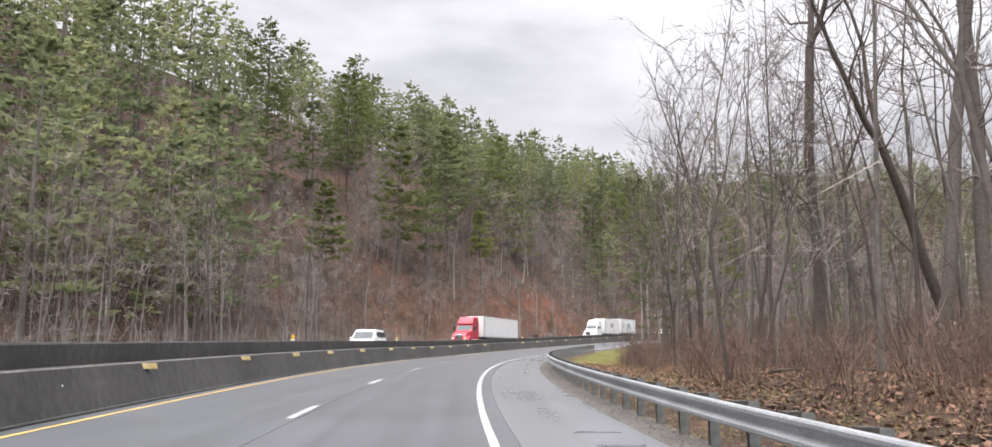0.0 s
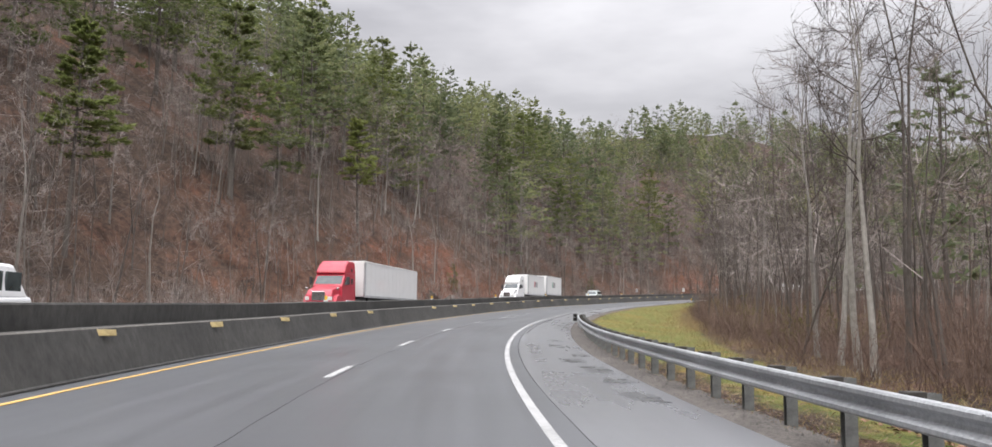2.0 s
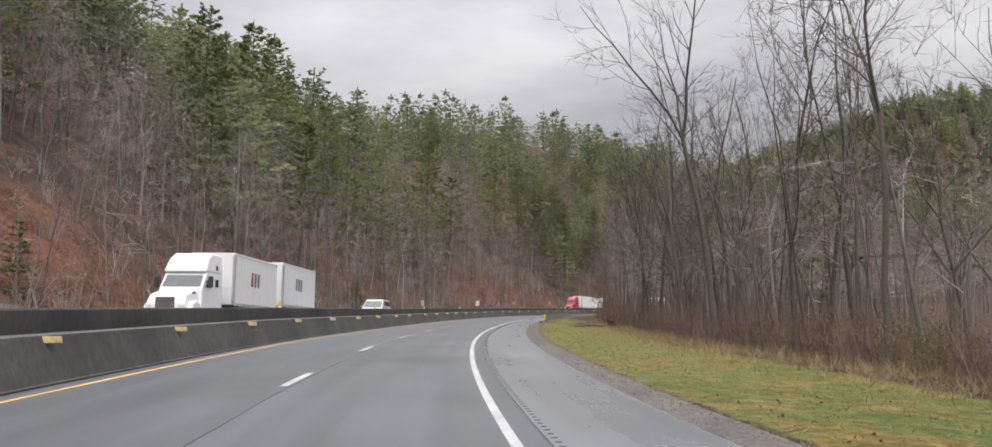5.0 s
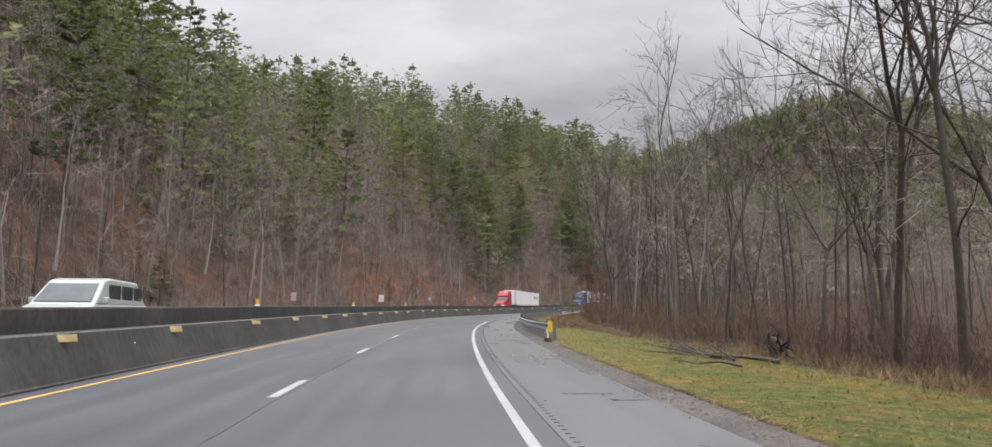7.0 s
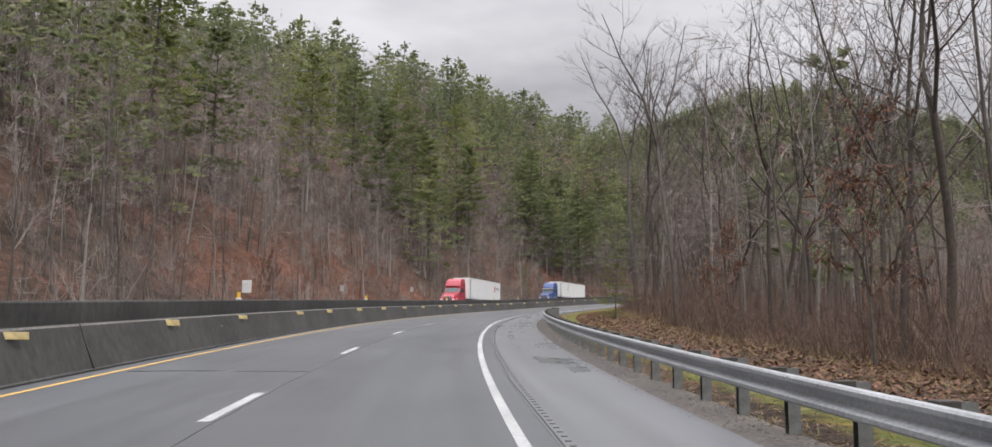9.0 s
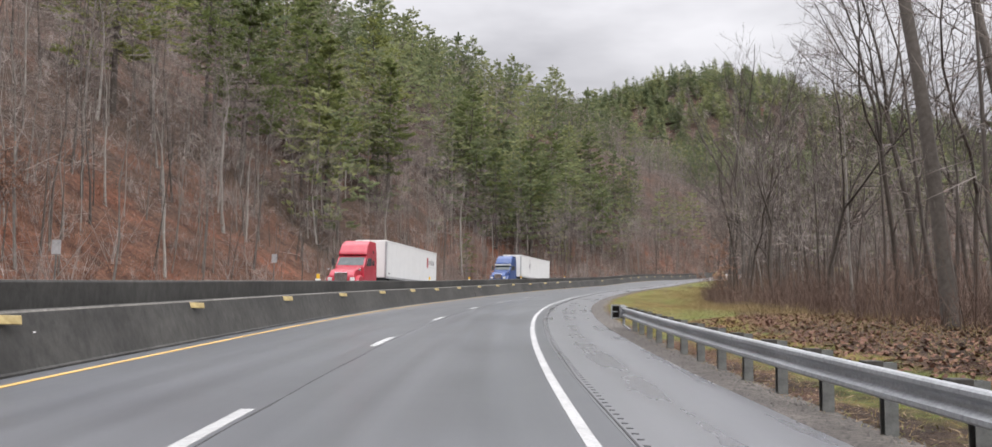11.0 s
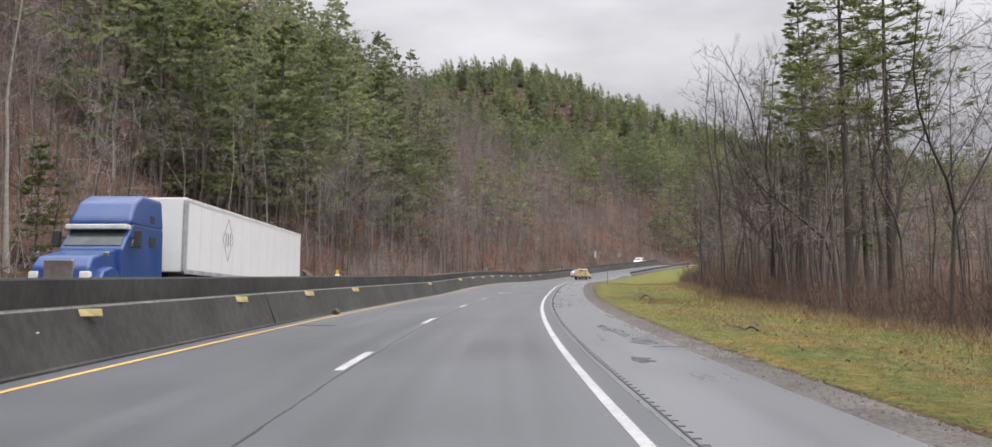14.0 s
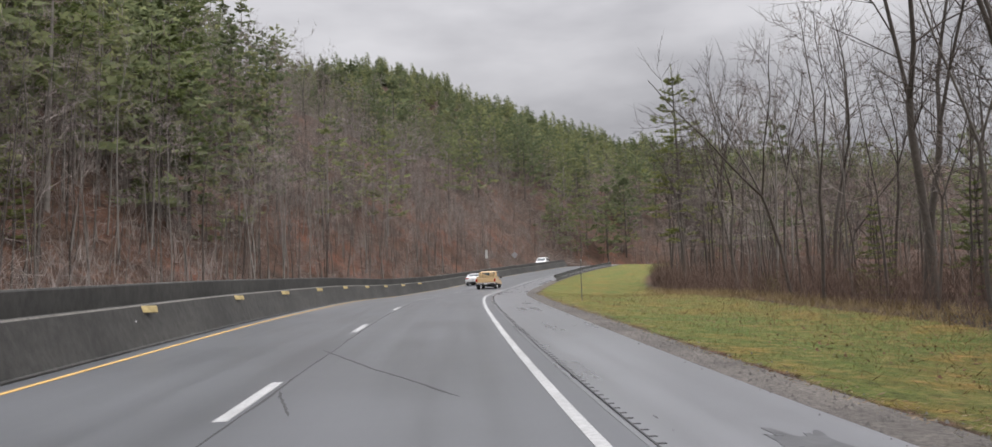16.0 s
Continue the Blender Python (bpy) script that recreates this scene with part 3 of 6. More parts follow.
def guardrail(s0, s1, u, label, flare=0.0):
    rail = thing("guardrail", Matrix(), label, "guardrail", "roadside guardrails")
    part("beam", beam_mesh("beam", s0, s1, u, flare), parent=rail)
    s = s0 + 0.25
    while s < s1:
        w = u + flare * max(0.0, 1 - (s - s0) / 9.0) ** 2
        for name, me, off in (("post", ME_POST, 0.375), ("blockout", ME_BLOCK, 0.197)):
            o = part(name, me, parent=rail)
            x, y, z = at(s, w + off, 0.0)
            o.matrix_basis = Matrix.LocRotScale((x, y, z), Euler((0, 0, heading(s))), None)
        s += 1.67
    return rail


rail_a = guardrail(-34.0, 81.6, 6.66, "weathered galvanised steel guardrail on steel posts along the shoulder")
rail_b = guardrail(195.2, 289.6, 6.66, "galvanised steel guardrail with a yellow marked flared end", flare=0.45)
rail_c = guardrail(492.0, 548.0, 6.66, "distant galvanised steel guardrail on the outside of the grass")
M_SIGNYEL = speckled("sign_yellow", (0.62, 0.36, 0.02), (0.75, 0.46, 0.04), 6, 1.5, 0.45, 0.0, contrast=0.3)


def rail_details():
    # yellow end marker and its anchor, start of the second rail
    x, y, z = at(194.9, 7.2, 0.0)
    m = Matrix.LocRotScale((x, y, z), Euler((0, 0, heading(195))), None)
    bm = bmesh.new()
    slab(bm, -0.09, 0.12, -0.03, 0.02, 0.28, 0.80, 0.03, 2)
    o = part("end_marker", bm, M_SIGNYEL, rail_b, "bright yellow end marker plate")
    o.matrix_basis = m
    s = Soup()
    tube(s, [at(195.6, 7.1, 0.45), at(194.6, 7.08, 0.2), at(193.2, 6.95, 0.02)], [0.05, 0.045, 0.04], 6)
    part("anchor_cable", s.mesh("anchor_cable", [M_STEEL], True), parent=rail_b)
    bm = bmesh.new()
    slab(bm, -0.14, 0.14, -0.16, 0.16, -0.1, 0.10, 0.02)
    o = part("anchor_block", bm, M_BLOCK, rail_b, "dark timber anchor block")
    x, y, z = at(193.1, 6.93, 0.0)
    o.matrix_basis = Matrix.LocRotScale((x, y, z), Euler((0, 0, heading(193))), None)
    # impact heads at the far ends: a steel box on the beam and an open head with two dark cells
    for rail, s1 in ((rail_b, 289.75), (rail_a, 81.75)):
        x, y, z = at(s1, 6.66, 0.0)
        m = Matrix.LocRotScale((x, y, z), Euler((0, 0, heading(s1))), None)
        bm = bmesh.new()
        slab(bm, -0.05, 0.16, -0.42, 0.12, 0.36, 0.73, 0.02, 2)
        part("terminal_box", bm, M_STEEL, rail, "pale steel terminal box").matrix_basis = m
        bm = bmesh.new()
        for x0, x1, z0, z1 in ((-0.30, 0.14, 0.73, 0.77), (-0.30, 0.14, 0.30, 0.34), (-0.30, 0.14, 0.52, 0.55), (-0.30, -0.27, 0.34, 0.73), (0.11, 0.14, 0.34, 0.73)):
            slab(bm, x0, x1, 0.12, 0.34, z0, z1)
        part("impact_head", bm, M_STEEL, rail, "open steel impact head").matrix_basis = m
        # closing plate: its dark colour paints the shade inside the hollow head
        bm = bmesh.new()
        slab(bm, -0.268, 0.108, 0.30, 0.335, 0.342, 0.728)
        part("head_plate", bm, M_BLOCK, rail, "plate coloured dark for the shade inside the head").matrix_basis = m
        bm = bmesh.new()
        slab(bm, 0.04, 0.10, -0.14, -0.10, 0.5, 0.55)
        part("bolt", bm, M_BLOCK, rail).matrix_basis = Matrix.Translation((0, 0, 0)) @ m @ Matrix.Translation((-0.145, 0, 0))
        c = Soup()
        tube(c, [at(s1 - 0.15, 6.74, 0.36), at(s1 - 0.35, 6.72, 0.10), at(s1 - 1.55, 6.80, 0.02)], [0.045, 0.045, 0.03], 6)
        part("strut", c.mesh("strut", [M_STEEL], True), parent=rail)
    # lapped joints of the beams
    for rail, s0, s1 in ((rail_a, -30.2, 78), (rail_b, 199.0, 286)):
        for q in np.arange(s0, s1, 3.81):
            x, y, z = at(q, 6.66, 0.0)
            o = part("splice", ME_SPLICE, None, rail)
            o.matrix_basis = Matrix.LocRotScale((x - 0.004, y, z), Euler((0, 0, heading(q))), None)


rail_details()

# ---------------------------------------------------------------- amber reflectors, wall markers, signs
REFLECT_S = [-9.9, -2.6, 4.7, 13.0, 20.0, 26.4, 33.9, 42.0, 49.0, 55.5, 62.3, 69.4, 76.5, 93.5, 100.7, 107.6, 115, 122.3, 129.6, 137, 144.4, 151.8, 159.1, 165.9, 173.3, 179.6, 188.2, 195.3, 202.5, 209, 216.7, 223.7, 231.3,
             237.8, 246, 251.8, 259.2, 266.6, 274, 281.5, 289, 296.4, 303.8, 311.1, 318, 325.2, 332.6, 339.9, 346.7, 354.7, 362.5, 369.3, 376.6, 398, 412.7, 420.5, 427.2, 434.5, 441.8, 449, 456.3, 463.5, 471]
ME_REFL = slab_mesh("reflector", M_REFLECT, -0.016, 0.016, -0.24, 0.24, -0.075, 0.075, bevel=0.008)
for s in REFLECT_S:
    x, y, z = at(s, -4.435, 0.82)
    o = new("barrier_reflector", ME_REFL)
    o.matrix_basis = Matrix.LocRotScale((x, y, z), Euler((radians(random.uniform(-2, 2)), radians(-14), heading(s) - 0.5 + random.uniform(-0.07, 0.07))), (1, random.uniform(0.85, 1.1), random.uniform(0.85, 1.1)))
    tagged(o, "dirty amber reflector block fixed to the concrete barrier", "reflector", "barrier reflectors")

M_WHITEPLATE = speckled("dull_white_plate", (0.5, 0.5, 0.49), (0.72, 0.72, 0.7), 7, 1.2, 0.5, 0.0, contrast=0.4)
ME_MARK = slab_mesh("wall_marker", M_WHITEPLATE, -0.012, 0.012, -0.04, 0.04, -0.05, 0.05, bevel=0.004)
for i in range(22):
    s = 0.4 + 19.6 * i
    x, y, z = at(s, -4.438, 0.55)
    o = new("wall_marker", ME_MARK)
    o.matrix_basis = Matrix.LocRotScale((x, y, z), Euler((0, radians(-10), heading(s))), None)
    tagged(o, "small dull white marker plate on the barrier face", "marker", "barrier markers")


def delineator(s):
    """Yellow two-sided marker standing on the wall."""
    x, y, z = at(s, -4.96, 1.41)
    t = thing("wall_delineator", Matrix.LocRotScale((x, y, z), Euler((0, 0, heading(s))), None), "yellow delineator with a white foot standing on the wall", "delineator", "wall delineators")
    bm = bmesh.new()
    slab(bm, -0.09, 0.09, -0.08, 0.08, 0.0, 0.07, 0.015)
    part("foot", bm, M_WHITEPLATE, t, "dull white foot")
    bm = bmesh.new()
    slab(bm, -0.065, 0.065, -0.012, 0.012, 0.065, 0.27, 0.01)
    part("plate", bm, M_SIGNYEL, t)


for s in (-2.0, 21.4, 45.8, 70.0, 95.0, 119.0, 143.0, 167.5, 190.5, 215, 239, 263.5, 294.5, 318, 331, 352.5, 375.5):
    delineator(s)

M_SIGNBACK = speckled("aluminium_sign_back", (0.36, 0.36, 0.37), (0.52, 0.52, 0.53), 5, 1.5, 0.45, 0.05, 0.3)
M_SIGNPOST = speckled("dull_steel_sign_post", (0.10, 0.10, 0.095), (0.19, 0.19, 0.18), 9, 1.0, 0.6, 0.1, 0.3)


def sign(s, u, w, h, top, mat, label, turn=0.0, round_=0.03):
    x, y, z = at(s, u, float(ground_z(s, u)))
    t = thing("road_sign", Matrix.LocRotScale((x, y, z), Euler((0, 0, heading(s))), None), label, "road sign", "road signs")
    rise = top + float(np.interp(s, _s, _z)) - z
    bm = bmesh.new()
    slab(bm, -0.03, 0.03, -0.02, 0.02, -0.4, rise - 0.05)
    part("post", bm, M_SIGNPOST, t)
    bm = bmesh.new()
    slab(bm, -w / 2, w / 2, -0.035, -0.022, rise - h, rise, round_ * 0.2)
    if turn:
        bmesh.ops.rotate(bm, cent=(0, -0.03, rise - h / 2), matrix=Matrix.Rotation(turn, 3, "Y"), verts=bm.verts)
    part("panel", bm, mat, t, "blank sign panel")


sign(273.1, -16.9, 0.78, 0.98, 2.95, M_WHITEPLATE, "rectangular sign on a post beside the opposite carriageway")
sign(240.7, -16.9, 0.55, 0.85, 2.7, M_SIGNBACK, "grey back of a sign beside the opposite carriageway")
sign(296.0, -16.9, 0.42, 0.62, 3.0, M_SIGNBACK, "small grey sign back on a post at the hill foot")
sign(319.3, -16.9, 0.42, 0.62, 3.2, M_SIGNBACK, "small grey sign back on a post at the hill foot")
sign(566.0, -16.9, 1.05, 1.05, 3.6, M_SIGNBACK, "diamond warning sign seen from behind", turn=radians(45))
sign(548.0, -16.9, 0.5, 1.6, 4.2, M_WHITEPLATE, "tall narrow white sign beside the opposite carriageway")


def marker_post(s, u):
    x, y, z = at(s, u, float(ground_z(s, u)))
    t = thing("marker_post", Matrix.Translation((x, y, z)), "thin dark steel marker post standing in the grass", "marker post")
    bm = bmesh.new()
    slab(bm, -0.03, 0.03, -0.02, 0.02, -0.3, 2.1, 0.004)
    part("post", bm, M_SIGNPOST, t)
    bm = bmesh.new()
    slab(bm, -0.04, 0.04, -0.03, -0.021, 1.95, 2.08, 0.004)
    part("reflector", bm, M_WHITEPLATE, t, "small reflector")


marker_post(434.6, 8.6)

M_GROOVE = speckled("milled_groove", (0.035, 0.035, 0.036), (0.08, 0.08, 0.082), 20, 1.0, 0.5, 0.1)


# rumble strip: milled grooves along the shoulder
def rumble():
    n = 300
    me = slab_mesh("groove", M_GROOVE, -0.045, 0.045, -0.03, 0.03, -0.006, 0.0015, bevel=0.0)
    base = tagged(new("rumble_strip"), "row of dark milled rumble grooves along the shoulder", "rumble strip", kind="structure")
    for i in range(n):
        s = 322 + 0.31 * i
        o = part("groove", me, parent=base)
        x, y, z = at(s, 4.22, -0.002)
        o.matrix_basis = Matrix.LocRotScale((x, y, z), Euler((0, 0, heading(s))), None)
    soup = Soup()
    for s in np.concatenate([np.arange(72, 322, 0.31), np.arange(415, 520, 0.31)]):
        p = np.array([at(s - 0.028, 4.18, 0.0), at(s - 0.028, 4.25, 0.0), at(s + 0.028, 4.25, 0.0), at(s + 0.028, 4.18, 0.0)])
        q = p + [0, 0, -0.006]
        soup.add(np.concatenate([p, q]), [(0, 1, 2), (0, 2, 3), (0, 4, 5), (0, 5, 1), (1, 5, 6), (1, 6, 2), (2, 6, 7), (2, 7, 3), (3, 7, 4), (3, 4, 0)])
    tagged(new("rumble_grooves", soup.mesh("rumble_grooves", [M_GROOVE])), "rows of milled rumble grooves further along the shoulder", "rumble strip", kind="stuff")


rumble()


# ---------------------------------------------------------------- trees
def bare_tree(seed, H, spread=1.0, lean=0.0, fine=1.0, r0=0.013, low=0.35, limbs=15, twig=0.016, sides=6, segs=9, subs=6, per=4, each=3, wander=1.0):
    """Trunk and crown of a leafless hardwood at the origin."""
    rng = np.random.default_rng(seed)
    trunk, crown = Soup(), Soup()
    t = np.linspace(0, 1, segs)
    sway = np.cumsum(rng.normal(0, 0.012 * H * wander, (segs, 2)), 0) * t[:, None] ** 0.6
    p = np.stack([sway[:, 0] + lean * H * t ** 1.6, sway[:, 1], t * H], 1)
    p[0, 2] = -0.5
    rad = H * r0 * (1 - 0.93 * t ** 0.9)
    rad[0] *= 1.35
    tube(trunk, p, rad, sides)
    tips, tipdir = [], []
    m = 5 if fine > 0.5 else 3
    for i in range(limbs):
        h = low + (0.97 - low) * (i + rng.uniform(0.1, 0.9)) / limbs
        o = np.array([np.interp(h, t, p[:, c]) for c in range(3)])
        az, el = rng.uniform(0, 6.283), radians(rng.uniform(8, 66))
        L = H * rng.uniform(0.18, 0.44) * spread * (1.12 - 0.72 * h)
        d = np.array([math.cos(az) * math.cos(el), math.sin(az) * math.cos(el), math.sin(el)])
        q = [o]
        for j in range(m - 1):
            d = d + rng.normal(0, 0.27, 3) + [0, 0, 0.06]
            d /= np.linalg.norm(d)
            q.append(q[-1] + d * L / (m - 1))
        q = np.array(q)
        lr = np.interp(h, t, rad) * 0.55
        if fine > 0.5:
            tube(crown, q, np.linspace(lr, 0.010, m), 3)
        else:
            blades(crown, q[:1], q[2:], lr * 1.5, rng)
        for j in range(subs):
            w = rng.uniform(0.2, 1.0)
            o2 = np.array([np.interp(w * (m - 1), np.arange(m), q[:, c]) for c in range(3)])
            d2 = d + rng.normal(0, 0.55, 3)
            d2 /= np.linalg.norm(d2)
            L2 = L * rng.uniform(0.28, 0.6)
            e = d2 + rng.normal(0, 0.25, 3) + [0, 0, 0.1]
            e /= np.linalg.norm(e)
            q2 = np.array([o2, o2 + d2 * L2 * 0.5, o2 + (d2 + e) * L2 * 0.5])
            if fine > 0.5:
                tube(crown, q2, [max(0.012, lr * 0.4), 0.011, 0.006], 3)
            else:
                blades(crown, q2[:1], q2[2:], twig * 1.5, rng)
            for w2 in np.linspace(0.25, 1.0, per):
                tips.append(q2[0] + (q2[2] - q2[0]) * w2)
                tipdir.append(e)
    tips, tipdir = np.array(tips), np.array(tipdir)
    b = np.repeat(tips, each, 0)
    dd = np.repeat(tipdir, each, 0) + rng.normal(0, 0.6, b.shape)
    dd /= np.linalg.norm(dd, axis=1)[:, None]
    blades(crown, b, b + dd * (H * 0.06 * rng.uniform(0.5, 1.4, (len(b), 1))), twig, rng)
    return trunk, crown


def forked_tree(seed, H, fork=0.42, leaders=2, spread=0.42, lean=0.0, r0=0.0078, twigs=4, twig=0.016, sides=6):
    """Trunk and crown of a leafless hardwood that forks: leaders sweep out and up, carry rising branches, and end in fine twigs."""
    rng = np.random.default_rng(seed)
    trunk, crown = Soup(), Soup()
    ends, ways = [], []

    def turned(d, angle):
        e = np.cross(d, rng.normal(0, 1, 3))
        e /= np.linalg.norm(e) + 1e-9
        return d * math.cos(angle) + e * math.sin(angle)

    def limb(o, d, L, r, level, tip=0.4):
        n = (7, 7, 5, 4)[level]
        q, ways_here = [o], [d]
        for j in range(n - 1):
            d = d + rng.normal(0, (0.05, 0.11, 0.16, 0.18)[level], 3) + [0, 0, (0.0, 0.07, 0.10, 0.08)[level]]
            d = d / np.linalg.norm(d)
            q.append(q[-1] + d * L / (n - 1))
            ways_here.append(d)
        rad = r * np.linspace(1, tip, n)
        if level == 0:
            rad[0] *= 1.4
        tube(trunk if level < 2 else crown, q, np.maximum(rad, 0.006), (sides, 5, 3, 3)[level])
        return np.array(q), rad, ways_here

    def branch(o, d, L, r, level):
        q, rad, w = limb(o, d, L, r, level, 0.25)
        n = len(q)
        if level == 3:
            for k in np.linspace(1, n - 1, twigs):
                ends.append(q[int(k)])
                ways.append(w[int(k)])
            return
        kids = {1: 7, 2: 4}[level]
        for k in range(kids):
            f = 0.22 + 0.78 * (k + rng.random()) / kids
            i = min(int(f * (n - 1)), n - 1)
            branch(q[i], turned(w[i], radians(rng.uniform(28, 58))), L * rng.uniform(0.32, 0.62) * (1.15 - 0.55 * f), max(0.55 * rad[i], 0.012), level + 1)

    d0 = np.array([lean, 0.0, 1.0])
    q, rad, w = limb(np.array([0, 0, -0.4]), d0 / np.linalg.norm(d0), H * fork, H * r0, 0, 0.72)
    for k in range(3):
        i = int(rng.integers(3, 7))
        branch(q[i], turned(w[i], radians(rng.uniform(40, 70))), H * rng.uniform(0.12, 0.24), rad[i] * 0.3, 2)
    az = rng.uniform(0, 6.283)
    for k in range(leaders):
        a = az + 6.283 * k / leaders
        e = w[-1] + np.array([math.cos(a), math.sin(a), 0]) * spread * rng.uniform(0.5, 1.2)
        branch(q[-1] - w[-1] * 0.1, e / np.linalg.norm(e), H * (1 - fork) * rng.uniform(0.85, 1.1), rad[-1] * (0.85 if k == 0 else 0.68), 1)
    b = np.repeat(np.array(ends), 2, 0)
    dd = np.repeat(np.array(ways), 2, 0) + rng.normal(0, 0.42, b.shape) + [0, 0, 0.15]
    dd /= np.linalg.norm(dd, axis=1)[:, None]
    blades(crown, b, b + dd * rng.uniform(0.35, 1.0, (len(b), 1)), twig, rng)
    return trunk, crown


def pine_tree(seed, H, whorls=16, droop=0.15, width=0.3, bare=0.25, per=6, clumps=6, tuft=0.5, rays=7, wood=True, blade=0.28):
    """Trunk and crown of a white pine at the origin: whorls of limbs that sag and lift at the tip, each a level fan of needle tufts."""
    rng = np.random.default_rng(seed)
    trunk, crown = Soup(), Soup()
    t = np.linspace(0, 1, 6)
    p = np.stack([np.cumsum(rng.normal(0, 0.02, 6)) * t * H * 0.1, np.cumsum(rng.normal(0, 0.02, 6)) * t * H * 0.1, t * H], 1)
    p[0, 2] = -0.5
    tube(trunk, p, H * 0.0115 * (1 - 0.95 * t) + 0.01, 6 if wood else 4)
    base, tip = [], []
    lop = rng.uniform(0, 6.283)  # the side that carries the longer limbs
    for i in range(whorls):
        h = bare + (0.97 - bare) * (i + rng.uniform(0, 0.7)) / whorls
        o = np.array([np.interp(h, t, p[:, c]) for c in range(3)])
        env = (1 - h) / (1 - bare)
        reach = H * width * (0.93 * min(1.0, env * 1.25) ** 0.8 + 0.07) * rng.uniform(0.72, 1.15) * (0.7 if env > 0.9 else 1.0)
        turn = rng.uniform(0, 6.283)
        for j in range(per):
            if rng.random() < 0.12 + 0.2 * (env > 0.8):
                continue
            az = turn + 6.283 * j / per + rng.normal(0, 0.3)
            L = reach * rng.uniform(0.6, 1.15) * (1 + 0.22 * math.cos(az - lop))
            lift = rng.normal(0.55 * (1 - env) ** 2 - droop * env, 0.07)
            out = np.array([math.cos(az), math.sin(az), 0.0])
            across = np.array([-out[1], out[0], 0.0])
            q = np.array([o, o + (out + [0, 0, lift]) * L * 0.5, o + (out + [0, 0, lift + 0.10]) * L])
            if wood:
                tube(trunk, q, [0.02 + 0.0022 * H * env, 0.022, 0.008], 3)
            w = rng.uniform(0.25, 1.0, clumps) ** 0.75
            fan = 0.30 * L * np.sin(np.clip(w, 0, 0.97) * math.pi * 0.85)
            c = q[0] + (q[2] - q[0]) * w[:, None] + across * (rng.uniform(-1, 1, clumps) * fan)[:, None] + [0, 0, 1] * rng.normal(0, 0.03 * L, (clumps, 1))
            c[:, 2] += 0.10 * L * (w - 0.5)
            size = tuft * (0.45 + 0.55 * env) * (0.6 + 0.02 * H)
            for r in range(rays):
                e = out * 0.8 + rng.normal(0, 0.62, (clumps, 3)) * [1, 1, 0.3] + [0, 0, 0.22]
                e /= np.linalg.norm(e, axis=1)[:, None]
                base.append(c + rng.normal(0, 0.25 * size, (clumps, 3)) * [1, 1, 0.35])
                tip.append(base[-1] + e * size * rng.uniform(0.6, 1.3, (clumps, 1)))
    for i in range(10):  # the leader
        base.append(p[-1:] - [0, 0, 0.22 * i])
        tip.append(base[-1] + rng.normal(0, 0.10 + 0.05 * i, (1, 3)) * [1, 1, 0] + [0, 0, 0.45])
    base, tip = np.concatenate(base), np.concatenate(tip)
    blades(crown, base, tip, blade * tuft * (0.6 + 0.02 * H), rng, flat=1.3)
    return trunk, crown


def kit(pair, bark, leaf):
    return [("trunk", pair[0].mesh("trunk", [bark], True)), ("crown", pair[1].mesh("crown", [leaf]))]


def spawn(name, parts, s, u, scale, turn, label, group, category="tree"):
    x, y, z = at(s, u, float(ground_z(s, u)))
    lean = 0.055 if "pine" not in name else 0.02
    m = Matrix.LocRotScale((x, y, z), Euler((random.gauss(0, lean), random.gauss(0, lean), turn)), (scale, scale, scale * random.uniform(0.94, 1.06)))
    t = thing(name, m, label, category, group)
    for nm, me in parts:
        part(nm, me, parent=t)
    return t


KIT_BARE = [kit(forked_tree(100 + i, H, fk, ld, sp, ln), M_BARK, M_TWIG) for i, (H, fk, ld, sp, ln) in enumerate(
    [(17, 0.40, 2, 0.40, 0.05), (20, 0.48, 2, 0.30, -0.06), (14, 0.40, 3, 0.5, 0.10), (18, 0.36, 2, 0.45, 0.0), (13, 0.34, 2, 0.5, -0.12), (21, 0.55, 3, 0.35, 0.03), (17, 0.46, 3, 0.35, 0.08)])]
KIT_SLIM = [kit(forked_tree(200 + i, H, 0.42, 2, 0.28, ln, r0=0.0062, twigs=2, twig=0.010, sides=5), M_BARK, M_TWIG) for i, (H, ln) in enumerate([(9, 0.1), (11, -0.08), (7.5, 0.14), (12, 0.05), (10, -0.13)])]
KIT_PALE = [kit(bare_tree(230 + i, H, 0.9, 0.04, 0.6, r0=0.009, low=0.45, limbs=10, twig=0.012), M_PALEBARK, M_TWIG) for i, H in enumerate([13, 16])]
KIT_NEARPINE = [kit(pine_tree(340 + i, H, wh, dr, w, br, 6, cl, 0.40, 12, True, 0.20), M_BARK, M_NEEDLE) for i, (H, w, dr, br, wh, cl) in enumerate([(20, 0.22, 0.22, 0.2, 20, 10), (23, 0.17, 0.10, 0.42, 17, 10), (8, 0.27, 0.2, 0.05, 14, 6)])]
KIT_PINE = [kit(pine_tree(300 + i, H, wh, dr, w, br, 6, 9, tf, 9, True, 0.30), M_BARK, M_NEEDLE) for i, (H, w, dr, br, wh, tf) in enumerate(
    [(20, 0.33, 0.20, 0.14, 15, 0.62), (24, 0.28, 0.12, 0.26, 17, 0.62), (13, 0.34, 0.24, 0.2, 11, 0.55), (26, 0.29, 0.16, 0.18, 18, 0.68), (7, 0.34, 0.2, 0.04, 12, 0.42), (17, 0.34, 0.16, 0.42, 10, 0.62)])]
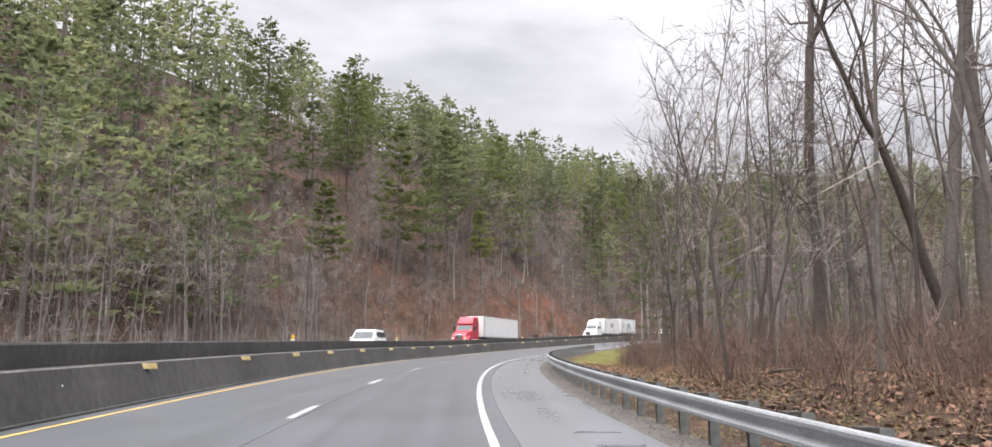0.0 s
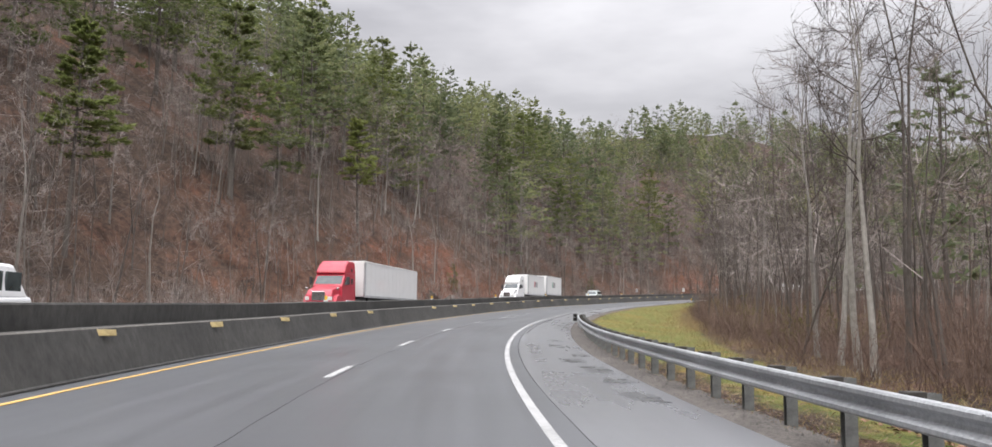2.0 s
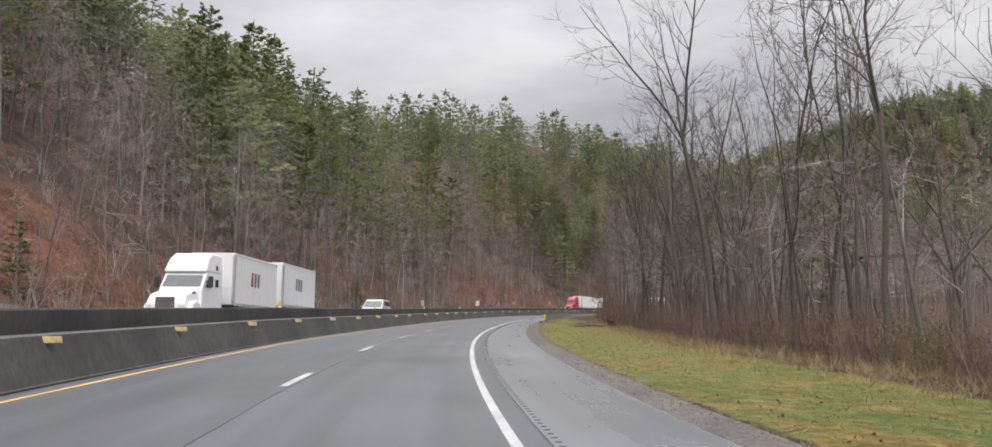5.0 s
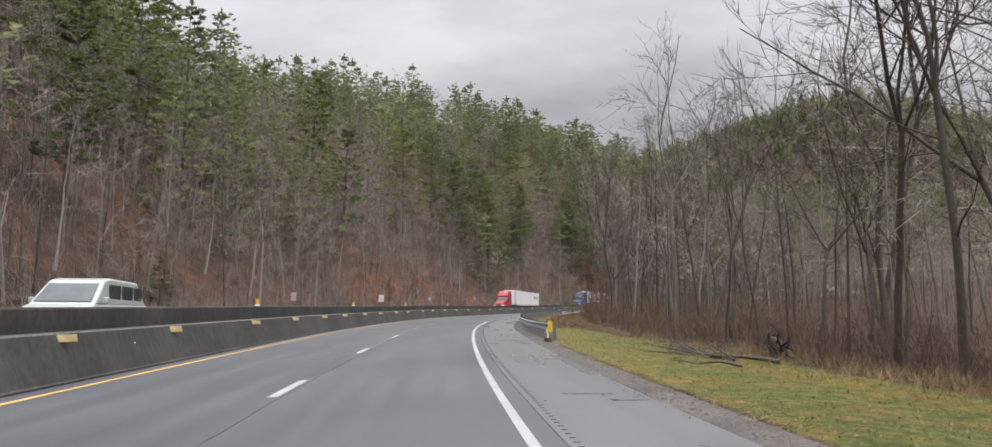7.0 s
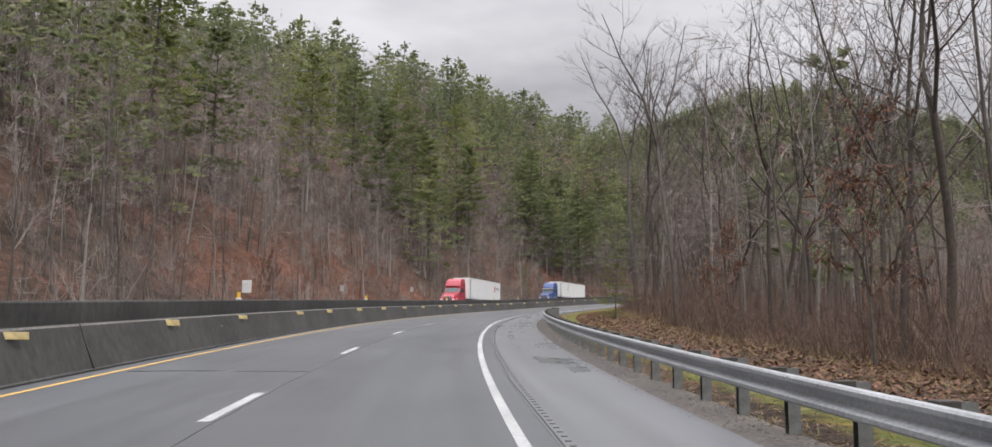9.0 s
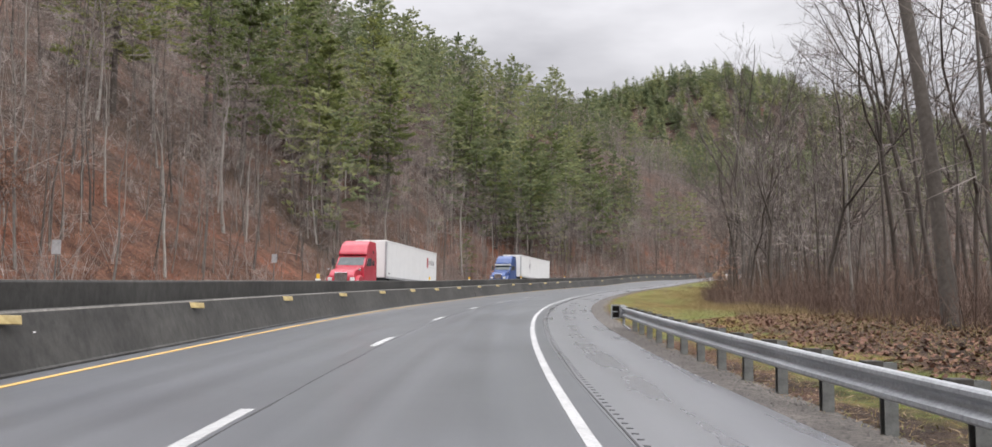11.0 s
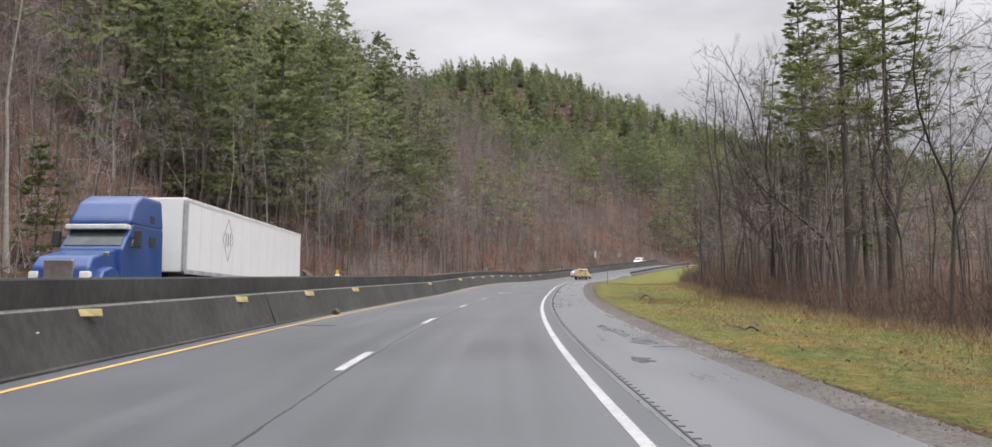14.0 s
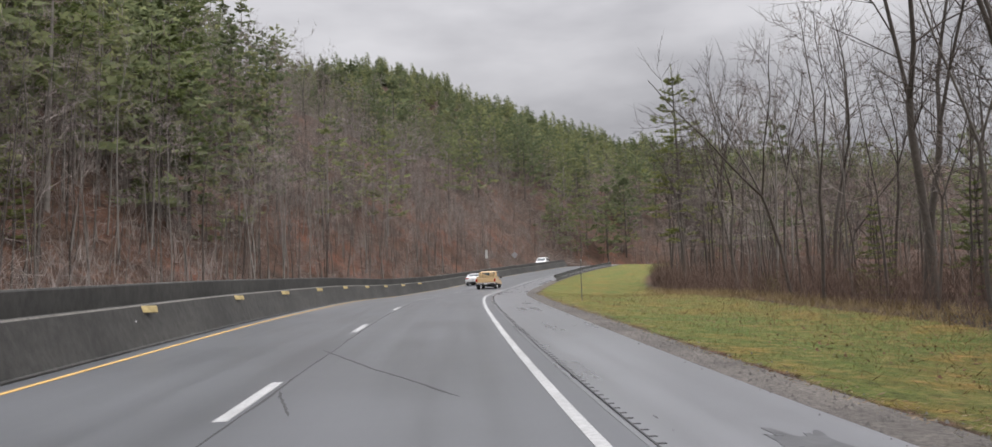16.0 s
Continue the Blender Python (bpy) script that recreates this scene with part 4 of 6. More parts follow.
KIT_PINE += [kit(pine_tree(360 + i, H, wh, 0.12, w, br, 7, cl, 0.48, 8, True, 0.32), M_BARK, (M_YOUNGNEEDLE, M_NEEDLE)[i]) for i, (H, w, br, wh, cl) in enumerate([(18, 0.20, 0.40, 13, 20), (24, 0.22, 0.22, 18, 18)])]
EDGE_S = [-60, 20, 45, 100, 176, 226, 285, 305, 380, 420, 500]
EDGE_U = [9.6, 10.6, 12.5, 16.0, 15.0, 13.2, 13.0, 15.0, 16.0, 18.0, 18.5]
LABEL_SLIM = "slender leafless sapling at the edge of the roadside woods"
LABEL_BARE = "tall leafless hardwood with grey-brown bark in the roadside woods"
rnd = np.random.default_rng(11)
for i in range(260):
    s = -22 + 560 * (i + rnd.random()) / 260
    u = float(np.interp(s, EDGE_S, EDGE_U)) + 26 * rnd.random() ** 1.7
    if rnd.random() < 0.5:
        spawn("bare_sapling", KIT_SLIM[rnd.integers(5)], s, u, rnd.uniform(0.8, 1.25), rnd.uniform(0, 6.28), LABEL_SLIM, "roadside saplings")
    else:
        spawn("bare_tree", KIT_BARE[rnd.integers(7)], s, u + 1.5, rnd.uniform(0.72, 1.05), rnd.uniform(0, 6.28), LABEL_BARE, "roadside bare trees")

for i in range(72):
    s = (rnd.uniform(222, 300), rnd.uniform(318, 372), rnd.uniform(150, 200), rnd.uniform(395, 470))[i % 4]
    u = float(np.interp(s, EDGE_S, EDGE_U)) + 1.0 + 9 * rnd.random()
    spawn("bare_tree", KIT_BARE[i % 7], s, u, rnd.uniform(0.9, 1.25), rnd.uniform(0, 6.28), LABEL_BARE, "roadside bare trees")

# trees with a place of their own
LABEL_PINE = "green white pine with tiered drooping branches"
for s, u, k, kd in ((41.4, 14.4, 0.62, 0), (45.5, 18.5, 0.7, 0), (386, 20, 0.95, 1), (391, 24, 1.0, 1), (398, 21.5, 0.9, 1), (404, 27, 1.0, 0), (409, 23.5, 0.95, 1), (424, 22.5, 0.6, 2), (430, 21.5, 0.55, 2), (262, 11.2, 0.6, 2), (474, 20.5, 1.1, 0)):
    spawn("pine_tree", KIT_NEARPINE[kd], s, u, k, rnd.uniform(0, 6.28), LABEL_PINE + " beside the road", "roadside pines")
for s, u, k, kd in ((92.3, -34, 1.12, 6), (104, -52, 1.0, 0), (117, -35.5, 1.2, 7), (112, -50, 1.0, 0), (124, -52, 1.05, 1), (130, -38, 0.95, 0), (139, -31, 1.0, 6), (150, -46, 1.0, 3), (118, -66, 1.1, 1), (138, -62, 1.1, 3), (170, -40, 1.0, 0), (182, -52, 1.05, 3),
                    (205, -34, 1.0, 0), (214, -42, 1.0, 1), (222, -30, 0.9, 7), (232, -44, 1.05, 3), (243, -36, 1.0, 1), (251, -52, 1.0, 3), (219.4, -20.4, 0.6, 4), (275, -43, 1.0, 0), (292, -38, 1.05, 3), (301, -36, 1.1, 0), (331, -40, 1.0, 3),
                    (343, -34, 1.0, 7), (350, -44, 1.05, 1), (358, -32, 0.95, 7), (366, -40, 1.0, 3), (374, -50, 1.0, 1), (379.8, -21.0, 0.85, 4), (381, -35, 1.0, 7), (396, -46, 1.0, 3), (416, -30, 1.0, 0), (431, -28.5, 1.05, 1), (423, -40, 1.1, 1),
                    (437, -33, 1.0, 0), (445, -26, 0.9, 4), (460, -36, 1.0, 3), (472, -30, 1.0, 0), (488, -40, 1.1, 1), (150, -21, 0.6, 4), (175, -20, 0.7, 4)):
    spawn("pine_tree", KIT_PINE[kd], s, u, k, rnd.uniform(0, 6.28), LABEL_PINE + " on the hillside", "hillside pines")
for i in range(46):
    s = rnd.uniform(-10, 460)
    spawn("pale_tree", KIT_PALE[rnd.integers(2)], s, -19 - 24 * rnd.random(), rnd.uniform(0.6, 1.0), rnd.uniform(0, 6.28), "pale-barked leafless tree on the lower hillside", "hillside pale trees")


# ---------------------------------------------------------------- joined woods, brush, grass and litter
def woods(name, kits, spots, mats, label, category="woods", tilt=0.0):
    """Many plants joined into one mesh. kits: (vertices, triangles, slots); spots: (s, u, scale, turn, kit)."""
    sp = np.array(spots, float)
    base = at(sp[:, 0], sp[:, 1], ground_z(sp[:, 0], sp[:, 1]))
    V, F, S, T, n = [], [], [], [], 0
    shade = np.random.default_rng(len(spots)).random(len(spots))
    for (s, u, k, a, kind), o, tone in zip(spots, base, shade):
        v, f, sl = kits[kind]
        T.append(np.full(len(v), tone, np.float32))
        c, d = math.cos(a) * k, math.sin(a) * k
        tx, ty = tilt * math.sin(a * 7.0), tilt * math.cos(a * 11.0)
        V.append(np.stack([v[:, 0] * c - v[:, 1] * d + tx * k * v[:, 2], v[:, 0] * d + v[:, 1] * c + ty * k * v[:, 2], v[:, 2] * k], 1) + o)
        F.append(f + n)
        S.append(sl)
        n += len(v)
    me = tri_mesh(name, np.concatenate(V), np.concatenate(F), mats, np.concatenate(S))
    me.attributes.new("tone", "FLOAT", "POINT").data.foreach_set("value", np.concatenate(T))
    return tagged(new(name, me), label, category, kind="stuff")


def join(trunk, crown):
    a, b = trunk.arrays(), crown.arrays()
    return np.concatenate([a[0], b[0]]), np.concatenate([a[1], b[1] + len(a[0])]), np.concatenate([a[2], b[2] + 1])


FAR_BARE = [join(*bare_tree(400 + i, H, 1.2, 0.0, 0.3, low=0.16, limbs=11, twig=0.046, sides=3, segs=4, subs=4, per=2, each=3, r0=0.0075)) for i, H in enumerate([14, 17, 12, 15])]
MID_BARE = [join(*bare_tree(440 + i, H, 1.05, ln, 0.3, low=0.25, limbs=10, twig=0.026, sides=4, segs=6, subs=4, per=3, each=2, r0=0.006, wander=1.6)) for i, (H, ln) in enumerate([(14, 0.05), (17, -0.04), (11, 0.1), (15, 0.0)])]
POLE = [join(*bare_tree(470 + i, H, 0.75, ln, 0.3, low=0.4, limbs=8, twig=0.024, sides=3, segs=6, subs=3, per=2, each=2, r0=0.0052, wander=1.3)) for i, (H, ln) in enumerate([(15, 0.03), (12, -0.06), (18, 0.0), (9, 0.08)])]
REMOTE_PINE = [join(*pine_tree(520 + i, H, wh, 0.15, w, br, 5, 2, 1.5, 4, False, 0.5)) for i, (H, w, br, wh) in enumerate([(18, 0.34, 0.12, 10), (22, 0.29, 0.18, 11), (15, 0.36, 0.08, 9)])]
FAR_PINE = [join(*pine_tree(500 + i, H, wh, dr, w, br, 6, 3, 1.15, 4, False, 0.48)) for i, (H, w, br, wh, dr) in enumerate([(18, 0.34, 0.12, 10, 0.2), (22, 0.29, 0.18, 11, 0.12), (14, 0.36, 0.06, 8, 0.25), (20, 0.32, 0.32, 8, 0.1)])]


def bush(seed, H, n, w, spread):
    rng = np.random.default_rng(seed)
    s = Soup()
    b = rng.normal(0, spread * 0.3, (n, 3)) * [1, 1, 0]
    e = rng.normal(0, spread, (n, 3)) * [1, 1, 0] + np.stack([np.zeros(n), np.zeros(n), H * rng.uniform(0.45, 1.0, n)], 1)
    blades(s, b, b + e, w, rng)
    mid = b + e * rng.uniform(0.35, 0.8, (n, 1))
    blades(s, np.repeat(mid, 2, 0), np.repeat(mid, 2, 0) + rng.normal(0, H * 0.16, (2 * n, 3)) + [0, 0, H * 0.1], w * 0.7, rng)
    return s.arrays()


BUSH = [bush(600 + i, H, n, w, sp) for i, (H, n, w, sp) in enumerate([(2.6, 12, 0.03, 0.7), (4.6, 12, 0.035, 0.9), (1.6, 12, 0.026, 0.7)])]
THICKET = [bush(620 + i, H, n, w, sp) for i, (H, n, w, sp) in enumerate([(1.8, 15, 0.018, 0.6), (2.8, 15, 0.02, 0.7), (1.2, 16, 0.016, 0.5)])]

bare_spots, pine_spots, bush_spots, low_spots = [], [], [], []
for i in range(2700):
    s, u = rnd.uniform(-50, 700), -18.5 - 130 * rnd.random() ** 1.25
    if u < -125 and s < 500:
        u += 100
    if s < -20 - 0.8 * (u + 3):  # behind the start of the drive
        s = rnd.uniform(150, 700)
    if 84 < s < 165 and u > -46 and rnd.random() < 0.5:
        continue
    x, y, _ = at(s, u)
    green = float(lumps(x, y, 38, 5.0)) * 0.55 + 0.006 * min(45, -u - 38)
    if green + rnd.normal(0, 0.25) > (0.14 if s < 290 else 0.30) and u < -27:
        pine_spots.append((s, u, rnd.uniform(0.65, 1.2), rnd.uniform(0, 6.28), int(rnd.integers(4))))
    elif u > -36 and (118 < s < 165 or 82 < s < 95 or 388 < s < 425) and rnd.random() < 0.55:
        continue
    elif u > -36:
        low_spots.append((s, u, rnd.uniform(0.45, 0.95), rnd.uniform(0, 6.28), int(rnd.integers(4))))
    else:
        bare_spots.append((s, u, rnd.uniform(0.6, 1.1), rnd.uniform(0, 6.28), int(rnd.integers(4))))
remote_spots = []
for i in range(600):
    spot = (rnd.uniform(570, 900), -20 - 230 * rnd.random(), rnd.uniform(0.8, 1.3), rnd.uniform(0, 6.28), int(rnd.integers(3)))
    (remote_spots if rnd.random() < 0.62 else bare_spots).append(spot)
for i in range(560):
    spot = (rnd.uniform(270, 570), -85 - 115 * rnd.random(), rnd.uniform(0.7, 1.2), rnd.uniform(0, 6.28), int(rnd.integers(3)))
    (remote_spots if rnd.random() < 0.6 else bare_spots).append(spot)
mid_spots = []
for i in range(800):
    s = rnd.uniform(-30, 570)
    mid_spots.append((s, float(np.interp(s, EDGE_S, EDGE_U)) + 2.5 + 90 * rnd.random() ** 2.3, rnd.uniform(0.75, 1.05), rnd.uniform(0, 6.28), int(rnd.integers(4))))
pole_spots = [(rnd.uniform(-20, 560), -18.4 - 30 * rnd.random() ** 1.3, rnd.uniform(0.6, 1.1), rnd.uniform(0, 6.28), int(rnd.integers(4))) for i in range(1100)]
pole_spots += [(rnd.uniform(400, 580), -18.6 - 34 * rnd.random(), rnd.uniform(0.6, 1.1), rnd.uniform(0, 6.28), int(rnd.integers(4))) for i in range(420)]
pole_spots = [q for i, q in enumerate(pole_spots) if not (118 < q[0] < 165 and q[1] > -32 and i % 3) and not (80 < q[0] < 96 and q[1] > -34 and i % 4) and not (385 < q[0] < 425 and q[1] > -28 and i % 2)]
woods("hill_foot_poles", POLE, pole_spots, [M_HILLBARK, M_HAZETWIG], "slender grey poles of young trees on the lower slope", tilt=0.07)
woods("hill_foot_woods", MID_BARE, low_spots, [M_HILLBARK, M_HAZETWIG], "thin leafless trees along the foot of the hill", tilt=0.09)
woods("valley_woods", MID_BARE, mid_spots, [M_HILLBARK, M_HAZETWIG], "leafless grey woods behind the roadside trees", tilt=0.09)
for i in range(5200):
    bush_spots.append((rnd.uniform(-40, 620), -17.6 - 85 * rnd.random() ** 1.7, rnd.uniform(0.6, 1.3), rnd.uniform(0, 6.28), int(rnd.integers(3))))
for i in range(700):
    bush_spots.append((rnd.uniform(560, 860), -18 - 160 * rnd.random(), rnd.uniform(1.4, 2.8), rnd.uniform(0, 6.28), int(rnd.integers(3))))
back_spots, back_pines = [], []
for i in range(1000):
    s = rnd.uniform(-10, 640)
    spot = (s, float(np.interp(s, EDGE_S, EDGE_U)) + 14 + 110 * rnd.random() ** 1.4, rnd.uniform(0.7, 1.15), rnd.uniform(0, 6.28), int(rnd.integers(4)))
    (back_pines if i % 28 == 0 else back_spots).append(spot)
woods("valley_back_woods", POLE, back_spots, [M_HILLBARK, M_HAZETWIG], "leafless woods filling the valley floor", tilt=0.09)
woods("valley_pines", FAR_PINE, back_pines, [M_HILLBARK, M_HAZENEEDLE], "scattered green pines deep in the valley woods")
woods("far_bare_woods", FAR_BARE, bare_spots, [M_HILLBARK, M_HAZETWIG], "leafless grey-brown woods covering the hillside", tilt=0.08)
woods("remote_pine_woods", REMOTE_PINE, remote_spots, [M_HILLBARK, M_HAZENEEDLE], "dark green pines on the upper and remote slopes")
woods("far_pine_woods", FAR_PINE, pine_spots, [M_HILLBARK, M_HAZENEEDLE], "dark green pines scattered over the hillside")
woods("hillside_brush", BUSH, bush_spots, [M_HAZETWIG], "grey-brown twiggy brush on the lower slope", "brush")


def mountain_woods():
    """Small conifers and bare crowns over the distant mountain."""
    rng = np.random.default_rng(31)
    kits = []
    for H, wide in ((20, 0.34), (25, 0.27), (16, 0.38), (22, 0.31)):
        s = Soup()
        n = 120
        h = 0.12 + 0.86 * rng.random(n) ** 1.2
        az = rng.uniform(0, 6.283, n)
        R = H * wide * (1.04 - h) ** 0.62 * rng.uniform(0.45, 1.15, n)
        out = np.stack([np.cos(az), np.sin(az), np.zeros(n)], 1)
        c = out * (R * 0.25)[:, None] + np.stack([np.zeros(n), np.zeros(n), h * H], 1)
        blades(s, c, c + out * (R * 0.95)[:, None] + rng.normal(0, 0.35, (n, 3)) - [0, 0, 0.25] * (R * 0.6)[:, None], 1.5 * (1.15 - h) + 0.5, rng, flat=1.2)
        tube(s, [(0, 0, -1), (0, 0, H)], [0.25, 0.03], 3)
        kits.append(s.arrays())
    s = Soup()
    n = 60
    c = rng.normal(0, 1, (n, 3)) * [1.5, 1.5, 2.5] + [0, 0, 9]
    blades(s, c, c + rng.normal(0, 1, (n, 3)) * [1.4, 1.4, 1.0] + [0, 0, 1.8], 0.16, rng)
    tube(s, [(0, 0, -1), (0, 0, 13)], [0.25, 0.05], 3)
    kits.append(s.arrays())
    for name, kinds, count, mat, label in (("mountain_pines", (0, 1, 2, 3), 2300, M_HAZENEEDLE, "dark conifers covering the distant mountain"), ("mountain_bare_woods", (4,), 1100, M_HAZETWIG, "bare grey trees on the distant mountain")):
        a, b = rng.uniform(0.05, 0.76, count), rng.uniform(-0.5, 0.62, count)
        base = np.stack(far_hill(a, b), -1)
        V, F, T, n = [], [], [], 0
        for o, kd in zip(base, rng.integers(0, len(kinds), count)):
            v, f, _ = kits[kinds[kd]]
            V.append(v * rng.uniform(1.15, 1.9) + o)
            T.append(np.full(len(v), rng.random(), np.float32))
            F.append(f + n)
            n += len(v)
        me = tri_mesh(name, np.concatenate(V), np.concatenate(F), [mat])
        me.attributes.new("tone", "FLOAT", "POINT").data.foreach_set("value", np.concatenate(T))
        tagged(new(name, me), label, "woods", kind="stuff")


mountain_woods()
thick = []
for i in range(2200):
    s = rnd.uniform(-25, 540)
    thick.append((s, float(np.interp(s, EDGE_S, EDGE_U)) - 0.6 + 40 * rnd.random() ** 1.8, rnd.uniform(0.5, 1.2), rnd.uniform(0, 6.28), int(rnd.integers(3))))
for i in range(2600):
    s = rnd.uniform(-20, 500)
    thick.append((s, float(np.interp(s, EDGE_S, EDGE_U)) - 0.4 + 5 * rnd.random(), rnd.uniform(0.4, 1.0), rnd.uniform(0, 6.28), int(rnd.integers(3))))
def scrub(seed, H, stems):
    """A clump of arching thin stems with fine twigs all the way up."""
    rng = np.random.default_rng(seed)
    c = Soup()
    b = rng.normal(0, 0.35, (stems, 3)) * [1, 1, 0]
    e = b + rng.normal(0, 0.22 * H, (stems, 3)) * [1, 1, 0] + np.stack([np.zeros(stems), np.zeros(stems), H * rng.uniform(0.55, 1.0, stems)], 1)
    blades(c, b, e, 0.022, rng)
    w = rng.uniform(0.15, 0.95, (stems * 7, 1))
    o = np.repeat(b, 7, 0) * (1 - w) + np.repeat(e, 7, 0) * w
    blades(c, o, o + rng.normal(0, 0.22, o.shape) * [1, 1, 0.6] + [0, 0, 0.22], 0.011, rng)
    return c.arrays()


SCRUB = [scrub(660 + i, H, n) for i, (H, n) in enumerate([(3.2, 13), (4.4, 12), (2.4, 14)])]
scrub_spots = []
for i in range(1500):
    s = rnd.uniform(-15, 500)
    if s < 48 and rnd.random() < 0.75:
        continue
    scrub_spots.append((s, float(np.interp(s, EDGE_S, EDGE_U)) + 0.2 + 13 * rnd.random() ** 1.4, rnd.uniform(0.6, 1.15), rnd.uniform(0, 6.28), int(rnd.integers(3))))
woods("roadside_scrub", SCRUB, scrub_spots, [M_BRUSH], "dense reddish-brown leafless scrub along the wood's edge", "scrub")
woods("roadside_brush", THICKET, thick, [M_BRUSH], "tangled brown brush and thin stems under the roadside trees", "brush")


def leafy_shrub(seed, H, n):
    """Arching stems that keep small olive and yellow leaves."""
    rng = np.random.default_rng(seed)
    s = Soup()
    b = rng.normal(0, 0.25, (n, 3)) * [1, 1, 0]
    e = b + rng.normal(0, 0.7, (n, 3)) * [1, 1, 0] + np.stack([np.zeros(n), np.zeros(n), H * rng.uniform(0.5, 1.0, n)], 1)
    blades(s, b, e, 0.02, rng)
    w = rng.uniform(0.35, 1.0, (n * 6, 1))
    c = np.repeat(b, 6, 0) * (1 - w) + np.repeat(e, 6, 0) * w + rng.normal(0, 0.14, (n * 6, 3))
    blades(s, c, c + rng.normal(0, 0.09, c.shape), 0.06, rng)
    return s.arrays()


M_SHRUB = tinted("olive_shrub_leaves", [(0.09, 0.075, 0.03), (0.16, 0.14, 0.05), (0.26, 0.22, 0.07)], 0.7, 0.5, leafy=0.4)
M_RUST = tinted("rusty_shrub_leaves", [(0.12, 0.058, 0.04), (0.20, 0.10, 0.068), (0.30, 0.165, 0.11)], 0.85, 0.5, toned=True)
SHRUB = [leafy_shrub(640 + i, H, 22) for i, H in enumerate((1.7, 2.4, 1.2))]
shrub_spots = []
for i in range(110):
    s = (rnd.uniform(112, 150), rnd.uniform(198, 224), rnd.uniform(68, 112), rnd.uniform(300, 440))[i % 4]
    shrub_spots.append((s, float(np.interp(s, EDGE_S, EDGE_U)) + 1.0 + 6 * rnd.random(), rnd.uniform(0.7, 1.2), rnd.uniform(0, 6.28), int(rnd.integers(3))))
rust_spots = []
for i in range(520):
    s = (rnd.uniform(106, 165), rnd.uniform(385, 430), rnd.uniform(275, 330), rnd.uniform(106, 165))[i % 4]
    rust_spots.append((s, -18.0 - 13 * rnd.random() ** 1.2 - float(np.interp(s, FOOT_S, FOOT_U)) * rnd.random(), rnd.uniform(0.5, 1.1), rnd.uniform(0, 6.28), int(rnd.integers(3))))
woods("rusty_shrubs", SHRUB, rust_spots, [M_RUST], "low shrubs that keep rusty dry leaves on the slope", "shrub")
woods("olive_shrubs", SHRUB, shrub_spots, [M_SHRUB], "low shrubs with olive and yellow leaves at the wood's edge", "shrub")
# ---------------------------------------------------------------- vehicles
def paint(name, colour, rough=0.3, metal=0.0, dirt=0.35):
    """Vehicle paint with road film: duller and greyer in noisy patches and low down on the body."""
    m, n, l, b = material(name, rough, metal, 0.5)
    film = noise_node(n, l, 1.3, 5, 0.65)
    grime = tuple(0.6 * c + 0.4 * g for c, g in zip(colour, (0.28, 0.26, 0.23)))
    f = ramp(n, l, film, (0.42, (0, 0, 0)), (0.85, (dirt,) * 3))
    l.new(mix(n, l, f, colour, grime), b.inputs["Base Color"])
    l.new(ramp(n, l, film, (0.3, (rough,) * 3), (0.8, (rough + 0.25,) * 3)), b.inputs["Roughness"])
    b.inputs["Coat Weight"].default_value = 0.4
    return m


P_RED, P_DARKRED, P_BLUE = paint("red_truck_paint", (0.44, 0.018, 0.042)), paint("deep_red_truck_paint", (0.37, 0.015, 0.035)), paint("blue_truck_paint", (0.012, 0.05, 0.19))
P_WHITE, P_TRAILER, P_TAN = paint("white_car_paint", (0.78, 0.78, 0.78), 0.25), paint("white_trailer_skin", (0.74, 0.74, 0.73), 0.45, dirt=0.25), paint("tan_pickup_paint", (0.56, 0.38, 0.19), 0.4)
P_SILVER = paint("silver_green_van_paint", (0.42, 0.46, 0.44), 0.3, 0.2)
P_GLASS, _n, _l, _b = material("tinted_car_glass", 0.06, 0.0, 0.6)
_l.new(ramp(_n, _l, noise_node(_n, _l, 2.0, 3), (0.3, (0.03, 0.04, 0.042)), (0.7, (0.06, 0.075, 0.075))), _b.inputs["Base Color"])
P_CHROME = speckled("chrome_trim", (0.55, 0.55, 0.56), (0.75, 0.75, 0.76), 4, 1.0, 0.18, 0.0, 0.9)
P_RUBBER = speckled("tyre_rubber", (0.015, 0.015, 0.015), (0.035, 0.034, 0.033), 20, 2.0, 0.8, 0.2)
P_BLACK = speckled("black_plastic", (0.02, 0.02, 0.021), (0.045, 0.045, 0.047), 14, 1.0, 0.6, 0.1)
P_TAIL = speckled("red_lamp_lens", (0.30, 0.012, 0.01), (0.45, 0.03, 0.02), 10, 2.0, 0.2, 0.0)
P_LAMP = speckled("clear_lamp_lens", (0.6, 0.6, 0.58), (0.8, 0.8, 0.78), 10, 2.0, 0.12, 0.0)
P_LOGORED, P_LOGODARK = speckled("logo_red", (0.40, 0.03, 0.04), (0.48, 0.05, 0.06), 6, 1, 0.5, 0.0), speckled("logo_dark_grey", (0.10, 0.09, 0.10), (0.16, 0.15, 0.16), 6, 1, 0.5, 0.0)
P_LOGOGREEN, P_LOGOPALE = speckled("logo_green", (0.08, 0.25, 0.17), (0.12, 0.33, 0.22), 6, 1, 0.5, 0.0), speckled("logo_pale_grey", (0.5, 0.5, 0.5), (0.6, 0.6, 0.6), 6, 1, 0.5, 0.0)


P_SEAM = speckled("trailer_panel_seam", (0.58, 0.58, 0.575), (0.66, 0.66, 0.655), 6, 1, 0.5, 0.0)


